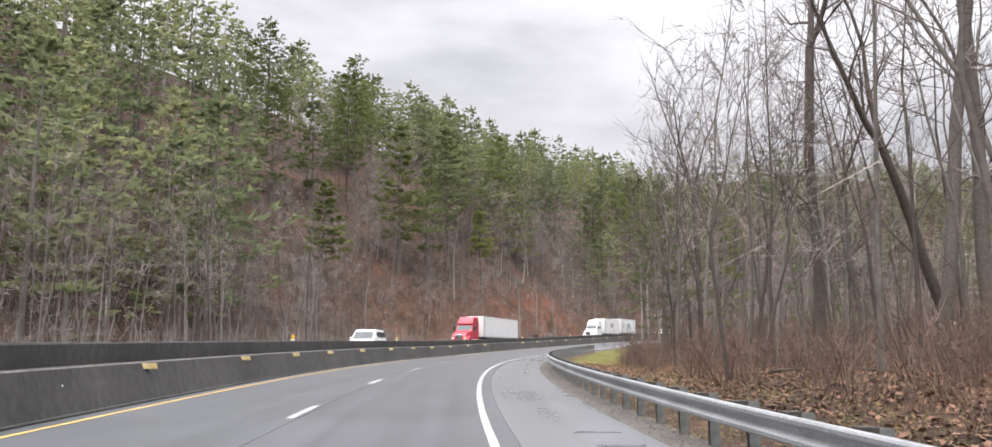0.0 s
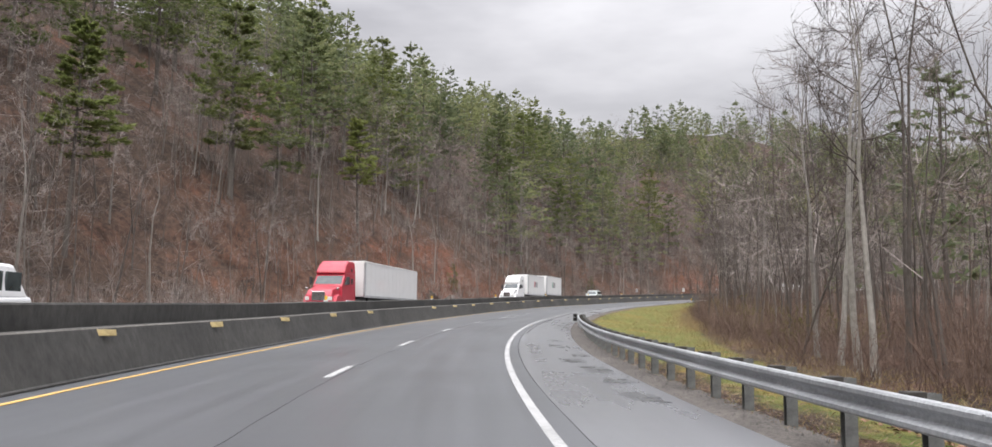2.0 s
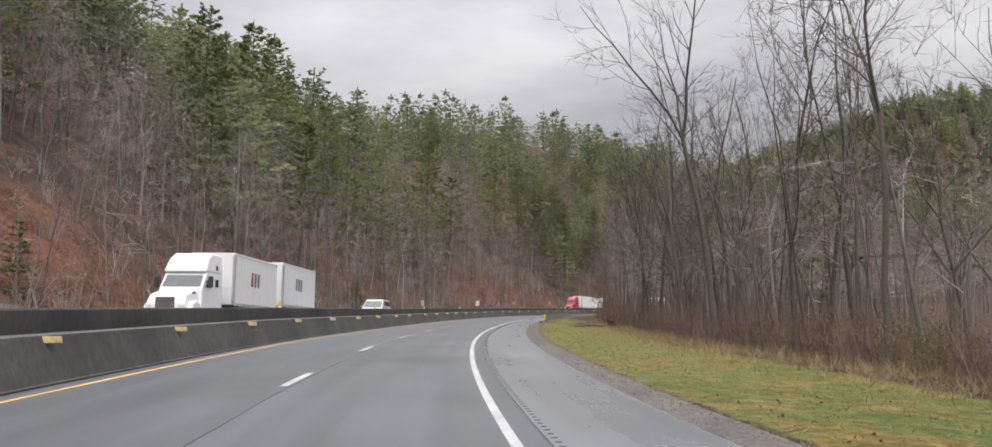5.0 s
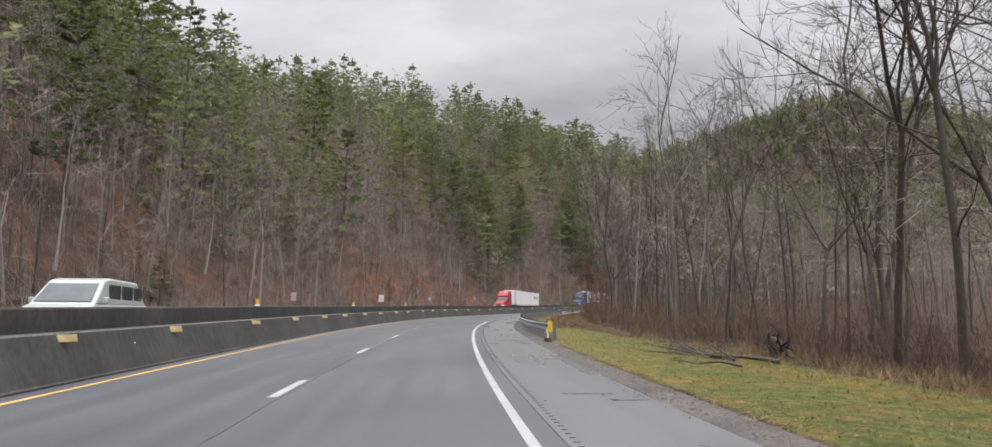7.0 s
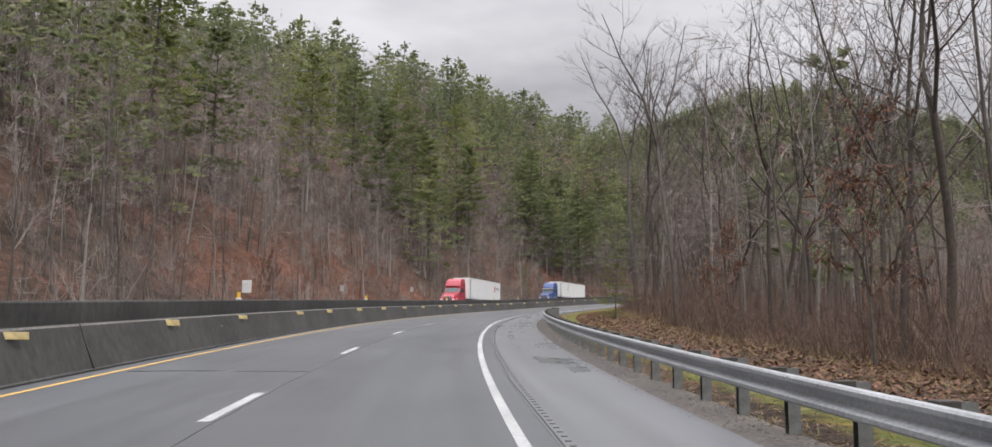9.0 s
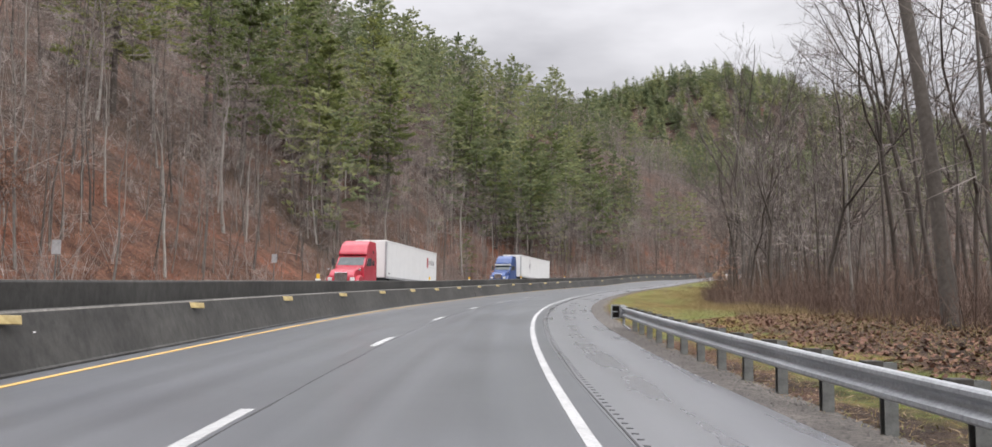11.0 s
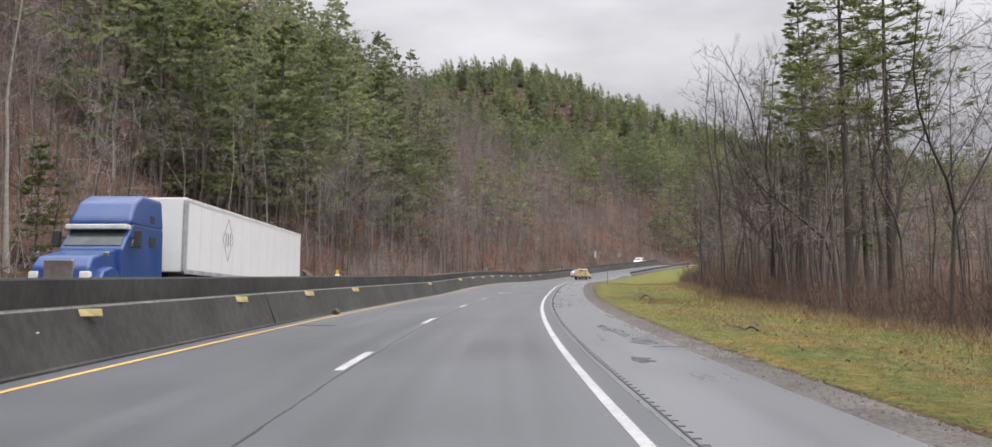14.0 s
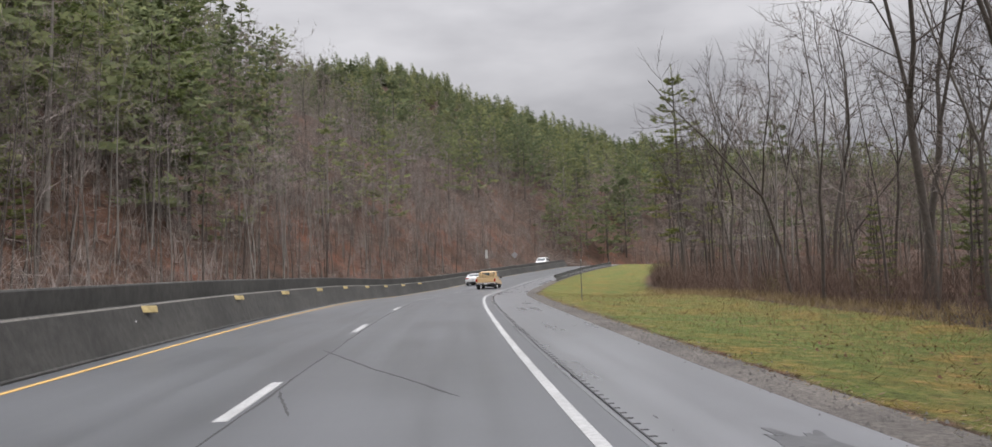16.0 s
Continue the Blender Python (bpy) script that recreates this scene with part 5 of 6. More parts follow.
def prism(bm, pts, x0, x1, bevel=0.04, seg=2, taper=0.0):
    """A side outline of (y, z) points drawn out across the vehicle; taper narrows it towards the top."""
    zs = [z for _, z in pts]
    lo, hi = min(zs), max(zs)
    c = (x0 + x1) / 2

    def at_x(x, z):
        return c + (x - c) * (1 - taper * (z - lo) / max(1e-6, hi - lo))

    a = [bm.verts.new((at_x(x0, z), y, z)) for y, z in pts]
    b = [bm.verts.new((at_x(x1, z), y, z)) for y, z in pts]
    n = len(pts)
    fs = [bm.faces.new(a), bm.faces.new(b[::-1])]
    for i in range(n):
        fs.append(bm.faces.new((a[i], b[i], b[(i + 1) % n], a[(i + 1) % n])))
    bmesh.ops.recalc_face_normals(bm, faces=fs)
    if bevel:
        bmesh.ops.bevel(bm, geom=list({e for f in fs for e in f.edges}), offset=bevel, segments=seg, affect="EDGES", profile=0.5)


def prism_part(name, parent, mat, pts, x0, x1, bevel=0.04, taper=0.0, label="", seg=2):
    bm = bmesh.new()
    prism(bm, pts, x0, x1, bevel, seg, taper)
    return part(name, bm, mat, parent, label)


def box_part(name, parent, mat, *dims, bevel=0.0, label=""):
    bm = bmesh.new()
    slab(bm, *dims, bevel=bevel, seg=2)
    return part(name, bm, mat, parent, label)


def ring_mesh(name, prof, mat, n=24):
    """A profile of (x, radius) turned round the axle."""
    s = Soup()
    k = len(prof)
    th = np.arange(n) * 2 * math.pi / n
    v = np.array([[x, r * math.cos(a), r * math.sin(a)] for a in th for x, r in prof])
    f = []
    for i in range(n):
        for j in range(k - 1):
            a, b = i * k + j, ((i + 1) % n) * k + j
            f += [(a, b, b + 1), (a, b + 1, a + 1)]
    s.add(v, f)
    return s.mesh(name, [mat], True)


_tyres = {}


def wheel(parent, x, y, r, w):
    key = (r, w)
    if key not in _tyres:
        _tyres[key] = (ring_mesh("tyre", [(-w / 2, r * 0.6), (-w / 2, r * 0.9), (-w * 0.38, r * 0.985), (0, r), (w * 0.38, r * 0.985), (w / 2, r * 0.9), (w / 2, r * 0.6)], P_RUBBER),
                       ring_mesh("rim", [(-w * 0.45, r * 0.6), (-w * 0.2, r * 0.52), (-w * 0.25, r * 0.2), (-w * 0.3, 0.001), (w * 0.3, 0.001), (w * 0.25, r * 0.2), (w * 0.2, r * 0.52), (w * 0.45, r * 0.6)], P_CHROME, 18))
    o = part("wheel", _tyres[key][0], None, parent)
    o.location = (x, y, r)
    part("rim", _tyres[key][1], None, o, "dull metal rim")


def placed(name, s, u, back, label, category, lift=0.0):
    x, y, z = at(s, u, lift)
    return thing(name, Matrix.LocRotScale((x, y, z), Euler((0, 0, heading(s) + (math.pi if back else 0))), None), label, category)


def tractor(s, u, body, label, high=4.0, visor=None, flat=False):
    """Road tractor with sleeper; the nose is at y = 0 and it points to +y."""
    t = placed("truck_tractor", s, u, True, label, "truck", 0.46)
    prism_part("hood", t, body, [(0.0, 0.75), (-0.05, 1.25), (-0.35, 1.62), (-1.75, 1.95), (-1.9, 1.95), (-1.9, 0.75)], -1.0, 1.0, 0.10, 0.12, seg=3)
    box_part("grille", t, P_CHROME, -0.48, 0.48, -0.09, 0.035, 0.85, 1.48, bevel=0.03, label="bright chrome grille")
    box_part("bumper", t, P_CHROME, -1.2, 1.2, -0.35, 0.10, 0.32, 0.74, bevel=0.06, label="chrome front bumper")
    for x in (-1, 1):
        box_part("headlight", t, P_LAMP, x * 0.82 - 0.16, x * 0.82 + 0.16, -0.22, 0.0, 0.85, 1.12, bevel=0.04)
        prism_part("fender", t, body, [(-0.25, 0.7), (-0.5, 1.15), (-1.0, 1.32), (-1.5, 1.15), (-1.75, 0.7)], x * 1.0 - 0.22, x * 1.0 + 0.22, 0.06)
    prism_part("cab", t, body, [(-1.85, 0.7), (-1.85, 1.95), (-2.45, 2.72), (-2.6, 2.9), (-5.0, 2.9), (-5.0, 0.7)], -1.14, 1.14, 0.07, 0.04, seg=3)
    if flat:
        prism_part("roof_fairing", t, body, [(-2.5, 2.85), (-2.75, 3.0), (-3.3, high - 0.35), (-3.9, high), (-5.0, high), (-5.0, 2.85)], -1.10, 1.10, 0.12, 0.10, seg=3)
    else:
        prism_part("roof_fairing", t, body, [(-2.35, 2.85), (-2.4, 3.05), (-2.85, high - 0.30), (-3.45, high), (-5.0, high), (-5.0, 2.85)], -1.12, 1.12, 0.12, 0.10, seg=3)
    prism_part("windshield", t, P_GLASS, [(-1.915, 2.08), (-2.40, 2.70), (-2.48, 2.70), (-2.0, 2.08)], -1.0, 1.0, 0.02, 0.05, "wide dark windshield")
    if visor:
        box_part("sun_visor", t, visor, -1.08, 1.08, -2.5, -2.12, 2.66, 2.84, bevel=0.04, label="white sun visor over the windshield")
    for x in (-1, 1):
        prism_part("side_window", t, P_GLASS, [(-2.35, 2.05), (-2.75, 2.62), (-3.15, 2.62), (-3.15, 2.05)], x * 1.125 - 0.02, x * 1.125 + 0.02, 0.01)
        box_part("sleeper_window", t, P_GLASS, x * 1.115 - 0.02, x * 1.115 + 0.02, -4.3, -3.85, 2.15, 2.55, bevel=0.01)
        box_part("sleeper_vent", t, P_BLACK, x * 1.09 - 0.02, x * 1.09 + 0.02, -4.2, -3.9, 3.05, 3.3, bevel=0.01)
        m = box_part("mirror", t, P_BLACK, x * 1.42 - 0.11, x * 1.42 + 0.11, -2.35, -2.18, 2.05, 2.62, bevel=0.03)
        box_part("mirror_arm", t, P_BLACK, min(x * 1.12, x * 1.42), max(x * 1.12, x * 1.42), -2.4, -2.34, 2.35, 2.4)
        box_part("hood_mirror", t, P_CHROME, x * 1.16 - 0.09, x * 1.16 + 0.09, -0.75, -0.66, 1.62, 1.78, bevel=0.03)
        prism_part("fuel_tank", t, P_CHROME, [(-2.7, 0.45), (-2.7, 0.95), (-4.5, 0.95), (-4.5, 0.45)], x * 1.02 - 0.22, x * 1.02 + 0.22, 0.12, seg=3)
        wheel(t, x * 1.05, -1.0, 0.51, 0.30)
        for y in (-5.7, -7.0):
            wheel(t, x * 0.95, y, 0.51, 0.56)
    box_part("chassis", t, P_BLACK, -0.45, 0.45, -7.6, -1.0, 0.55, 0.85, bevel=0.02, label="black frame rails")
    return t


def trailer(s, u, length, label, marks="", high=4.08, gap=0.0):
    """Box trailer; its nose is at y = 0 and it points to +y."""
    t = placed("truck_trailer", s, u, True, label, "trailer", 0.46)
    box_part("box", t, P_TRAILER, -1.29, 1.29, -length, 0, 1.12, high, bevel=0.035)
    for x in (-1, 1):
        box_part("bottom_rail", t, M_SIGNBACK, x * 1.295 - 0.012, x * 1.295 + 0.012, -length + 0.02, -0.02, 1.05, 1.22, label="grey aluminium lower rail")
        box_part("top_rail", t, M_WHITEPLATE, x * 1.295 - 0.01, x * 1.295 + 0.01, -length + 0.02, -0.02, high - 0.16, high - 0.03)
        box_part("front_corner", t, M_SIGNBACK, x * 1.24 - 0.065, x * 1.24 + 0.065, -0.25, 0.03, 1.15, high - 0.1, bevel=0.03, label="grey front corner post")
        for y in np.arange(-length + 1.22, -0.6, 1.22):
            box_part("side_seam", t, P_SEAM, x * 1.2915 - 0.002, x * 1.2915 + 0.002, y - 0.008, y + 0.008, 1.23, high - 0.17)
    box_part("underframe", t, P_BLACK, -0.5, 0.5, -length + 0.3, -0.4, 0.85, 1.1, bevel=0.02)
    box_part("rear_guard", t, P_BLACK, -1.1, 1.1, -length - 0.02, -length + 0.06, 0.5, 0.62)
    for x in (-0.62, 0.62):
        box_part("rear_door", t, P_TRAILER, x - 0.6, x + 0.6, -length - 0.03, -length - 0.004, 1.2, high - 0.12, bevel=0.01)
        box_part("landing_leg", t, P_BLACK, x - 0.07, x + 0.07, -2.9, -2.7, 0.15, 1.1)
        for y in (-length + 1.3, -length + 2.6):
            wheel(t, x * 1.55, y, 0.51, 0.56)
    for x in (-1, 1):
        f = x * 1.293
        if marks == "emblem":
            y = -length + 3.4
            box_part("logo_shape", t, P_LOGORED, f - 0.004, f + 0.004, y - 0.26, y + 0.26, 2.5, 3.4, label="red emblem block")
            for i in range(6):
                box_part("logo_bar", t, P_LOGODARK, f - 0.004, f + 0.004, y - 0.62 - i * 0.36, y - 0.45 - i * 0.36, 2.78, 3.2, label="dark emblem bar")
            box_part("logo_line", t, P_LOGOPALE, f - 0.004, f + 0.004, y - 2.6, y - 0.4, 2.52, 2.60)
            box_part("info_bar", t, P_LOGODARK, f - 0.004, f + 0.004, -1.05, -0.65, 1.42, 1.5)
        if marks == "diamond":
            y, z = -4.6, 2.75
            for dy, dz in ((1, 1), (1, -1), (-1, 1), (-1, -1)):
                bm = bmesh.new()
                a, b = Vector((f, y + dy * 0.62, z)), Vector((f, y, z + dz * 0.95))
                d = (b - a).normalized()
                side = Vector((0, -d.z, d.y)) * 0.025
                vs = [bm.verts.new(p) for p in (a - side, a + side, b + side, b - side)]
                face = bm.faces.new(vs)
                bmesh.ops.solidify(bm, geom=[face], thickness=0.006)
                part("logo_line", bm, P_LOGODARK, t, "dark diamond outline")
            for dy in (-0.26, 0.0, 0.26):
                box_part("logo_bar", t, P_LOGODARK, f - 0.004, f + 0.004, y + dy - 0.035, y + dy + 0.035, z - 0.3, z + 0.3)
        if marks in ("red_pair", "green_pair"):
            y = -length * 0.45
            for i, mt in enumerate((P_LOGODARK, P_LOGODARK, P_LOGORED if marks == "red_pair" else P_LOGOGREEN)):
                box_part("logo_bar", t, mt, f - 0.004, f + 0.004, y - 0.9 + i * 0.62 * -x, y - 0.5 + i * 0.62 * -x, 2.3, 3.15, label="plain emblem bar")
    return t


def van(s, u, body, label, length=5.0, high=1.85):
    t = placed("minivan", s, u, True, label, "van", 0.46)
    prism_part("body", t, body, [(0, 0.45), (0.02, 0.75), (-0.95, 1.05), (-length + 0.05, 1.12), (-length, 0.9), (-length, 0.4), (-0.1, 0.32)], -0.98, 0.98, 0.09, 0.03, seg=3)
    prism_part("cabin", t, body, [(-0.9, 1.0), (-1.85, high - 0.08), (-2.3, high), (-length + 0.6, high - 0.03), (-length + 0.12, 1.05)], -0.94, 0.94, 0.08, 0.16, seg=3)
    prism_part("windshield", t, P_GLASS, [(-1.0, 1.12), (-1.72, high - 0.18), (-1.80, high - 0.18), (-1.1, 1.12)], -0.80, 0.80, 0.015, 0.10)
    for x in (-1, 1):
        for y0, y1 in ((-2.0, -2.85), (-2.95, -3.8), (-3.9, -length + 0.45)):
            prism_part("side_window", t, P_GLASS, [(y0, 1.14), (y0 - 0.06, high - 0.2), (y1, high - 0.2), (y1, 1.14)], x * 0.875 - 0.025, x * 0.875 + 0.025, 0.015)
        box_part("mirror", t, body, x * 1.05 - 0.08, x * 1.05 + 0.08, -1.5, -1.38, 1.08, 1.25, bevel=0.03)
        box_part("headlight", t, P_LAMP, x * 0.72 - 0.18, x * 0.72 + 0.18, -0.2, 0.02, 0.68, 0.84, bevel=0.03)
        for y in (-0.95, -length + 0.95):
            wheel(t, x * 0.86, y, 0.34, 0.22)
    for x in (-0.55, 0.55):
        box_part("roof_rail", t, P_BLACK, x - 0.02, x + 0.02, -length + 0.9, -2.3, high - 0.01, high + 0.05, bevel=0.01)
    return t


def sedan(s, u, label):
    """White sedan driving ahead; its tail is at y = 0 and it points to +y."""
    t = placed("sedan", s, u, False, label, "car")
    prism_part("body", t, P_WHITE, [(0.03, 0.42), (0.0, 0.70), (0.06, 0.98), (0.75, 1.03), (3.3, 0.98), (4.6, 0.72), (4.72, 0.5), (4.65, 0.28), (0.12, 0.30)], -0.91, 0.91, 0.08, 0.05, seg=3)
    prism_part("cabin", t, P_WHITE, [(0.45, 1.0), (1.15, 1.36), (1.75, 1.46), (2.4, 1.44), (3.35, 0.98)], -0.84, 0.84, 0.07, 0.22, seg=3)
    prism_part("rear_window", t, P_GLASS, [(0.55, 1.06), (1.13, 1.35), (1.18, 1.35), (0.68, 1.06)], -0.68, 0.68, 0.01, 0.10, "dark rear window")
    for x in (-1, 1):
        prism_part("side_window", t, P_GLASS, [(0.9, 1.06), (1.35, 1.34), (2.3, 1.36), (2.95, 1.06)], x * 0.765 - 0.03, x * 0.765 + 0.03, 0.012)
        box_part("tail_light", t, P_TAIL, x * 0.68 - 0.2, x * 0.68 + 0.2, -0.012, 0.12, 0.74, 0.88, bevel=0.02, label="red tail light")
        box_part("mirror", t, P_WHITE, x * 0.99 - 0.08, x * 0.99 + 0.08, 2.75, 2.87, 1.0, 1.12, bevel=0.03)
        for y in (0.95, 3.75):
            wheel(t, x * 0.80, y, 0.33, 0.21)
    box_part("rear_bumper", t, P_BLACK, -0.72, 0.72, -0.03, 0.1, 0.30, 0.44, bevel=0.02, label="black lower bumper")
    box_part("number_plate", t, M_WHITEPLATE, -0.15, 0.15, -0.02, 0.0, 0.62, 0.77, label="plain plate")
    return t


def pickup(s, u, label):
    """Tan pickup driving ahead; its tail is at y = 0 and it points to +y."""
    t = placed("pickup_truck", s, u, False, label, "pickup")
    prism_part("body", t, P_TAN, [(0.0, 0.62), (0.0, 1.08), (2.05, 1.10), (3.9, 1.12), (4.1, 1.10), (5.45, 1.0), (5.6, 0.62)], -0.99, 0.99, 0.06, 0.03, seg=3)
    prism_part("cab", t, P_TAN, [(2.05, 1.08), (2.15, 1.78), (2.4, 1.86), (3.3, 1.84), (4.05, 1.1)], -0.90, 0.90, 0.09, 0.14, seg=3)
    for i in range(7):
        x = -0.78 + 0.26 * i
        box_part("cargo_board", t, M_STRAWWOOD, x - 0.12, x + 0.12, 0.05, 1.95, 1.09, 1.09 + 0.16 + 0.10 * ((i * 3) % 4), bevel=0.02, label="pale timber load in the bed")
    prism_part("rear_window", t, P_GLASS, [(2.07, 1.40), (2.12, 1.70), (2.17, 1.70), (2.13, 1.40)], -0.66, 0.66, 0.01)
    for x in (-1, 1):
        prism_part("side_window", t, P_GLASS, [(2.4, 1.2), (2.5, 1.72), (3.2, 1.72), (3.75, 1.2)], x * 0.83 - 0.03, x * 0.83 + 0.03, 0.012)
        box_part("tail_light", t, P_TAIL, x * 0.88 - 0.09, x * 0.88 + 0.09, -0.015, 0.05, 0.74, 1.0, bevel=0.015, label="red tail light")
        box_part("mirror", t, P_BLACK, x * 1.12 - 0.1, x * 1.12 + 0.1, 3.6, 3.7, 1.15, 1.4, bevel=0.03)
        for y in (1.15, 4.65):
            wheel(t, x * 0.84, y, 0.39, 0.26)
        box_part("mud_flap", t, P_BLACK, x * 0.84 - 0.14, x * 0.84 + 0.14, 0.62, 0.64, 0.2, 0.6)
    box_part("tailgate", t, P_TAN, -0.78, 0.78, -0.025, 0.0, 0.66, 1.04, bevel=0.015)
    box_part("rear_bumper", t, P_CHROME, -0.95, 0.95, -0.14, -0.02, 0.45, 0.62, bevel=0.03, label="pale steel step bumper")
    box_part("hitch", t, P_BLACK, -0.08, 0.08, -0.25, 0.1, 0.34, 0.44)
    box_part("number_plate", t, M_WHITEPLATE, -0.15, 0.15, -0.155, -0.14, 0.48, 0.60, label="plain plate")
    box_part("frame", t, P_BLACK, -0.45, 0.45, 0.2, 5.2, 0.40, 0.66, label="black underframe")
    return t


M_STRAWWOOD = speckled("pale_timber", (0.40, 0.27, 0.13), (0.62, 0.46, 0.25), 6, 1.2, 0.7, 0.2)
LANE_FAR, LANE_NEAR = -11.7, -8.1
tractor(89.0, LANE_FAR, P_RED, "bright red road tractor with a sleeper cab on the opposite carriageway", high=3.86)
trailer(95.3, LANE_FAR, 16.15, "plain white box trailer behind the red tractor", high=3.9)
tractor(147.0, LANE_FAR, P_WHITE, "white day-cab road tractor on the opposite carriageway", high=3.95)
trailer(153.1, LANE_FAR, 8.5, "short white box trailer with a dark and red emblem", "red_pair")
trailer(162.5, LANE_FAR, 8.5, "short white box trailer with a dark and green emblem", "green_pair")
tractor(319.0, LANE_FAR, P_DARKRED, "deep red road tractor with a tall sleeper cab")
trailer(325.3, LANE_FAR, 16.15, "white box trailer with a red emblem block", "emblem")
tractor(366.5, LANE_FAR, P_BLUE, "blue road tractor with a white sun visor and chrome grille", visor=M_WHITEPLATE)
trailer(372.8, LANE_FAR, 16.15, "white box trailer with a dark diamond outline", "diamond")
van(46.5, LANE_NEAR, P_WHITE, "white minivan with dark windows on the opposite carriageway")
van(180.0, LANE_NEAR, P_SILVER, "silver-green minivan with roof rails on the opposite carriageway")
van(554.0, LANE_NEAR, P_WHITE, "white minivan far off on the opposite carriageway")
sedan(487.0, -2.0, "white four-door sedan driving in the passing lane")
pickup(473.0, 1.6, "tan pickup truck with timber in its bed in the driving lane")
# ---------------------------------------------------------------- rocks, fallen wood, cracks and wet patches
def rock(s, u, size, seed):
    """A broken ledge: tilted slabs with chipped edges, half buried in the slope."""
    rng = np.random.default_rng(seed)
    bm = bmesh.new()
    h = 0.0
    for i in range(int(rng.integers(3, 6))):
        t = rng.uniform(0.16, 0.34)
        a, b = rng.uniform(0.5, 0.8), rng.uniform(0.8, 1.5)
        ox, oy = rng.normal(0, 0.22), rng.normal(0, 0.35)
        slab(bm, ox - a, ox + a, oy - b, oy + b, h - 0.06, h + t, 0.05, 2)
        h += t
    bmesh.ops.subdivide_edges(bm, edges=[e for e in bm.edges if e.calc_length() > 0.5], cuts=2, use_grid_fill=True)
    off = Vector(rng.uniform(0, 50, 3))
    for v in bm.verts:
        p = v.co * 2.1 + off
        v.co += Vector((noise.noise(p), noise.noise(p + Vector((9, 0, 0))), 0.5 * noise.noise(p + Vector((0, 9, 0))))) * 0.22
    x, y, z = at(s, u, float(ground_z(s, u)) - size * 0.45)
    me = bpy.data.meshes.new("rock")
    bm.to_mesh(me)
    bm.free()
    me.materials.append(M_ROCK)
    o = new("rock", me)
    o.matrix_basis = Matrix.LocRotScale((x, y, z), Euler((rng.uniform(-0.25, 0.25), 0.45 + rng.uniform(-0.2, 0.2), heading(s) + rng.uniform(-0.3, 0.3))), (size * 0.7, size * rng.uniform(0.9, 1.6), size * 0.8))
    return tagged(o, "dark wet layered rock ledge at the foot of the slope", "rock", "hill foot rocks")


for i in range(36):
    s = rnd.uniform(98, 150) if i < 22 else rnd.uniform(388, 425)
    rock(s, -18.2 - 1.8 * rnd.random(), rnd.uniform(0.6, 1.2), 700 + i)

bm = bmesh.new()
bmesh.ops.create_icosphere(bm, subdivisions=2, radius=0.16)
for v in bm.verts:
    v.co = v.co * (1 + 0.4 * noise.noise(v.co * 9))
    v.co.z *= 0.75
stone = part("loose_stone", bm, M_ROCK)
stone.location = at(371.4, -3.98, 0.1)
tagged(stone, "loose grey stone lying against the foot of the barrier", "stone")


def branch_pile(name, s, u, length, turn, seed, label, radius=0.07, forks=7, arch=0.10):
    """A fallen limb with forked side branches lying on the grass; it runs along +x."""
    rng = np.random.default_rng(seed)
    x, y, z = at(s, u, float(ground_z(s, u)))
    t = thing(name, Matrix.LocRotScale((x, y, z + radius * 0.6), Euler((0, 0, turn)), None), label, "fallen branch")
    main = Soup()
    n = 9
    q = np.stack([np.linspace(0, length, n), np.cumsum(rng.normal(0, 0.05 * length / 3, n)), 0.05 + arch * np.abs(np.sin(np.linspace(0.1, 5, n)))], 1)
    thick = np.linspace(radius, radius * 0.25, n) * rng.uniform(0.85, 1.15, n)
    q, thick = np.concatenate([q[:1] - [0.05, 0, 0], q]), np.concatenate([[0.004], thick])
    tube(main, q, thick, 7)
    q = q[1:]
    part("limb", main.mesh("limb", [M_BARK], True), parent=t)
    side = Soup()
    for i in range(forks):
        w = rng.uniform(0.15, 0.95)
        o = np.array([np.interp(w * (n - 1), np.arange(n), q[:, c]) for c in range(3)])
        d = np.array([rng.uniform(0.3, 1.0), rng.choice([-1, 1]) * rng.uniform(0.3, 0.9), rng.uniform(0.0, 0.5)])
        L = length * rng.uniform(0.15, 0.4)
        a = o + d * L * 0.5 + rng.normal(0, 0.06, 3)
        b = o + d * L + [0, 0, -0.25 * d[2] * L]
        b[2] = max(b[2], 0.02)
        tube(side, [o, a, b], [radius * 0.4, radius * 0.25, 0.008], 5)
        blades(side, np.repeat([a, b], 5, 0), np.repeat([a, b], 5, 0) + rng.normal(0, 0.28, (10, 3)) + [0.15, 0, 0.12], 0.012, rng)
    part("twig_spray", side.mesh("twig_spray", [M_BARK]), parent=t)
    return t


along = heading(184) + math.pi / 2
branch_pile("fallen_tree", 181.5, 12.6, 6.5, along + 0.25, 801, "fallen grey tree limb with forked branches lying on the grass", 0.075, 18)
branch_pile("fallen_tree", 182.5, 11.6, 5.0, along + 0.05, 802, "dark forked branch lying beside the fallen limb", 0.05, 18)
branch_pile("fallen_tree", 180.0, 11.0, 2.6, along + 0.6, 803, "short broken branch lying on the grass", 0.05, 5)
branch_pile("fallen_branch", 393.4, 10.4, 2.4, heading(394) + math.pi / 2 + 0.35, 804, "crooked dark branch lying on the verge", 0.06, 6, 0.34)
branch_pile("fallen_branch", 388.0, 9.6, 1.5, heading(388) + math.pi / 2 - 0.3, 805, "small broken branch lying on the verge", 0.04, 3)
branch_pile("fallen_branch", 365.0, 9.8, 1.3, heading(365) + math.pi / 2 + 0.2, 806, "pale broken branch lying in the grass", 0.045, 3)
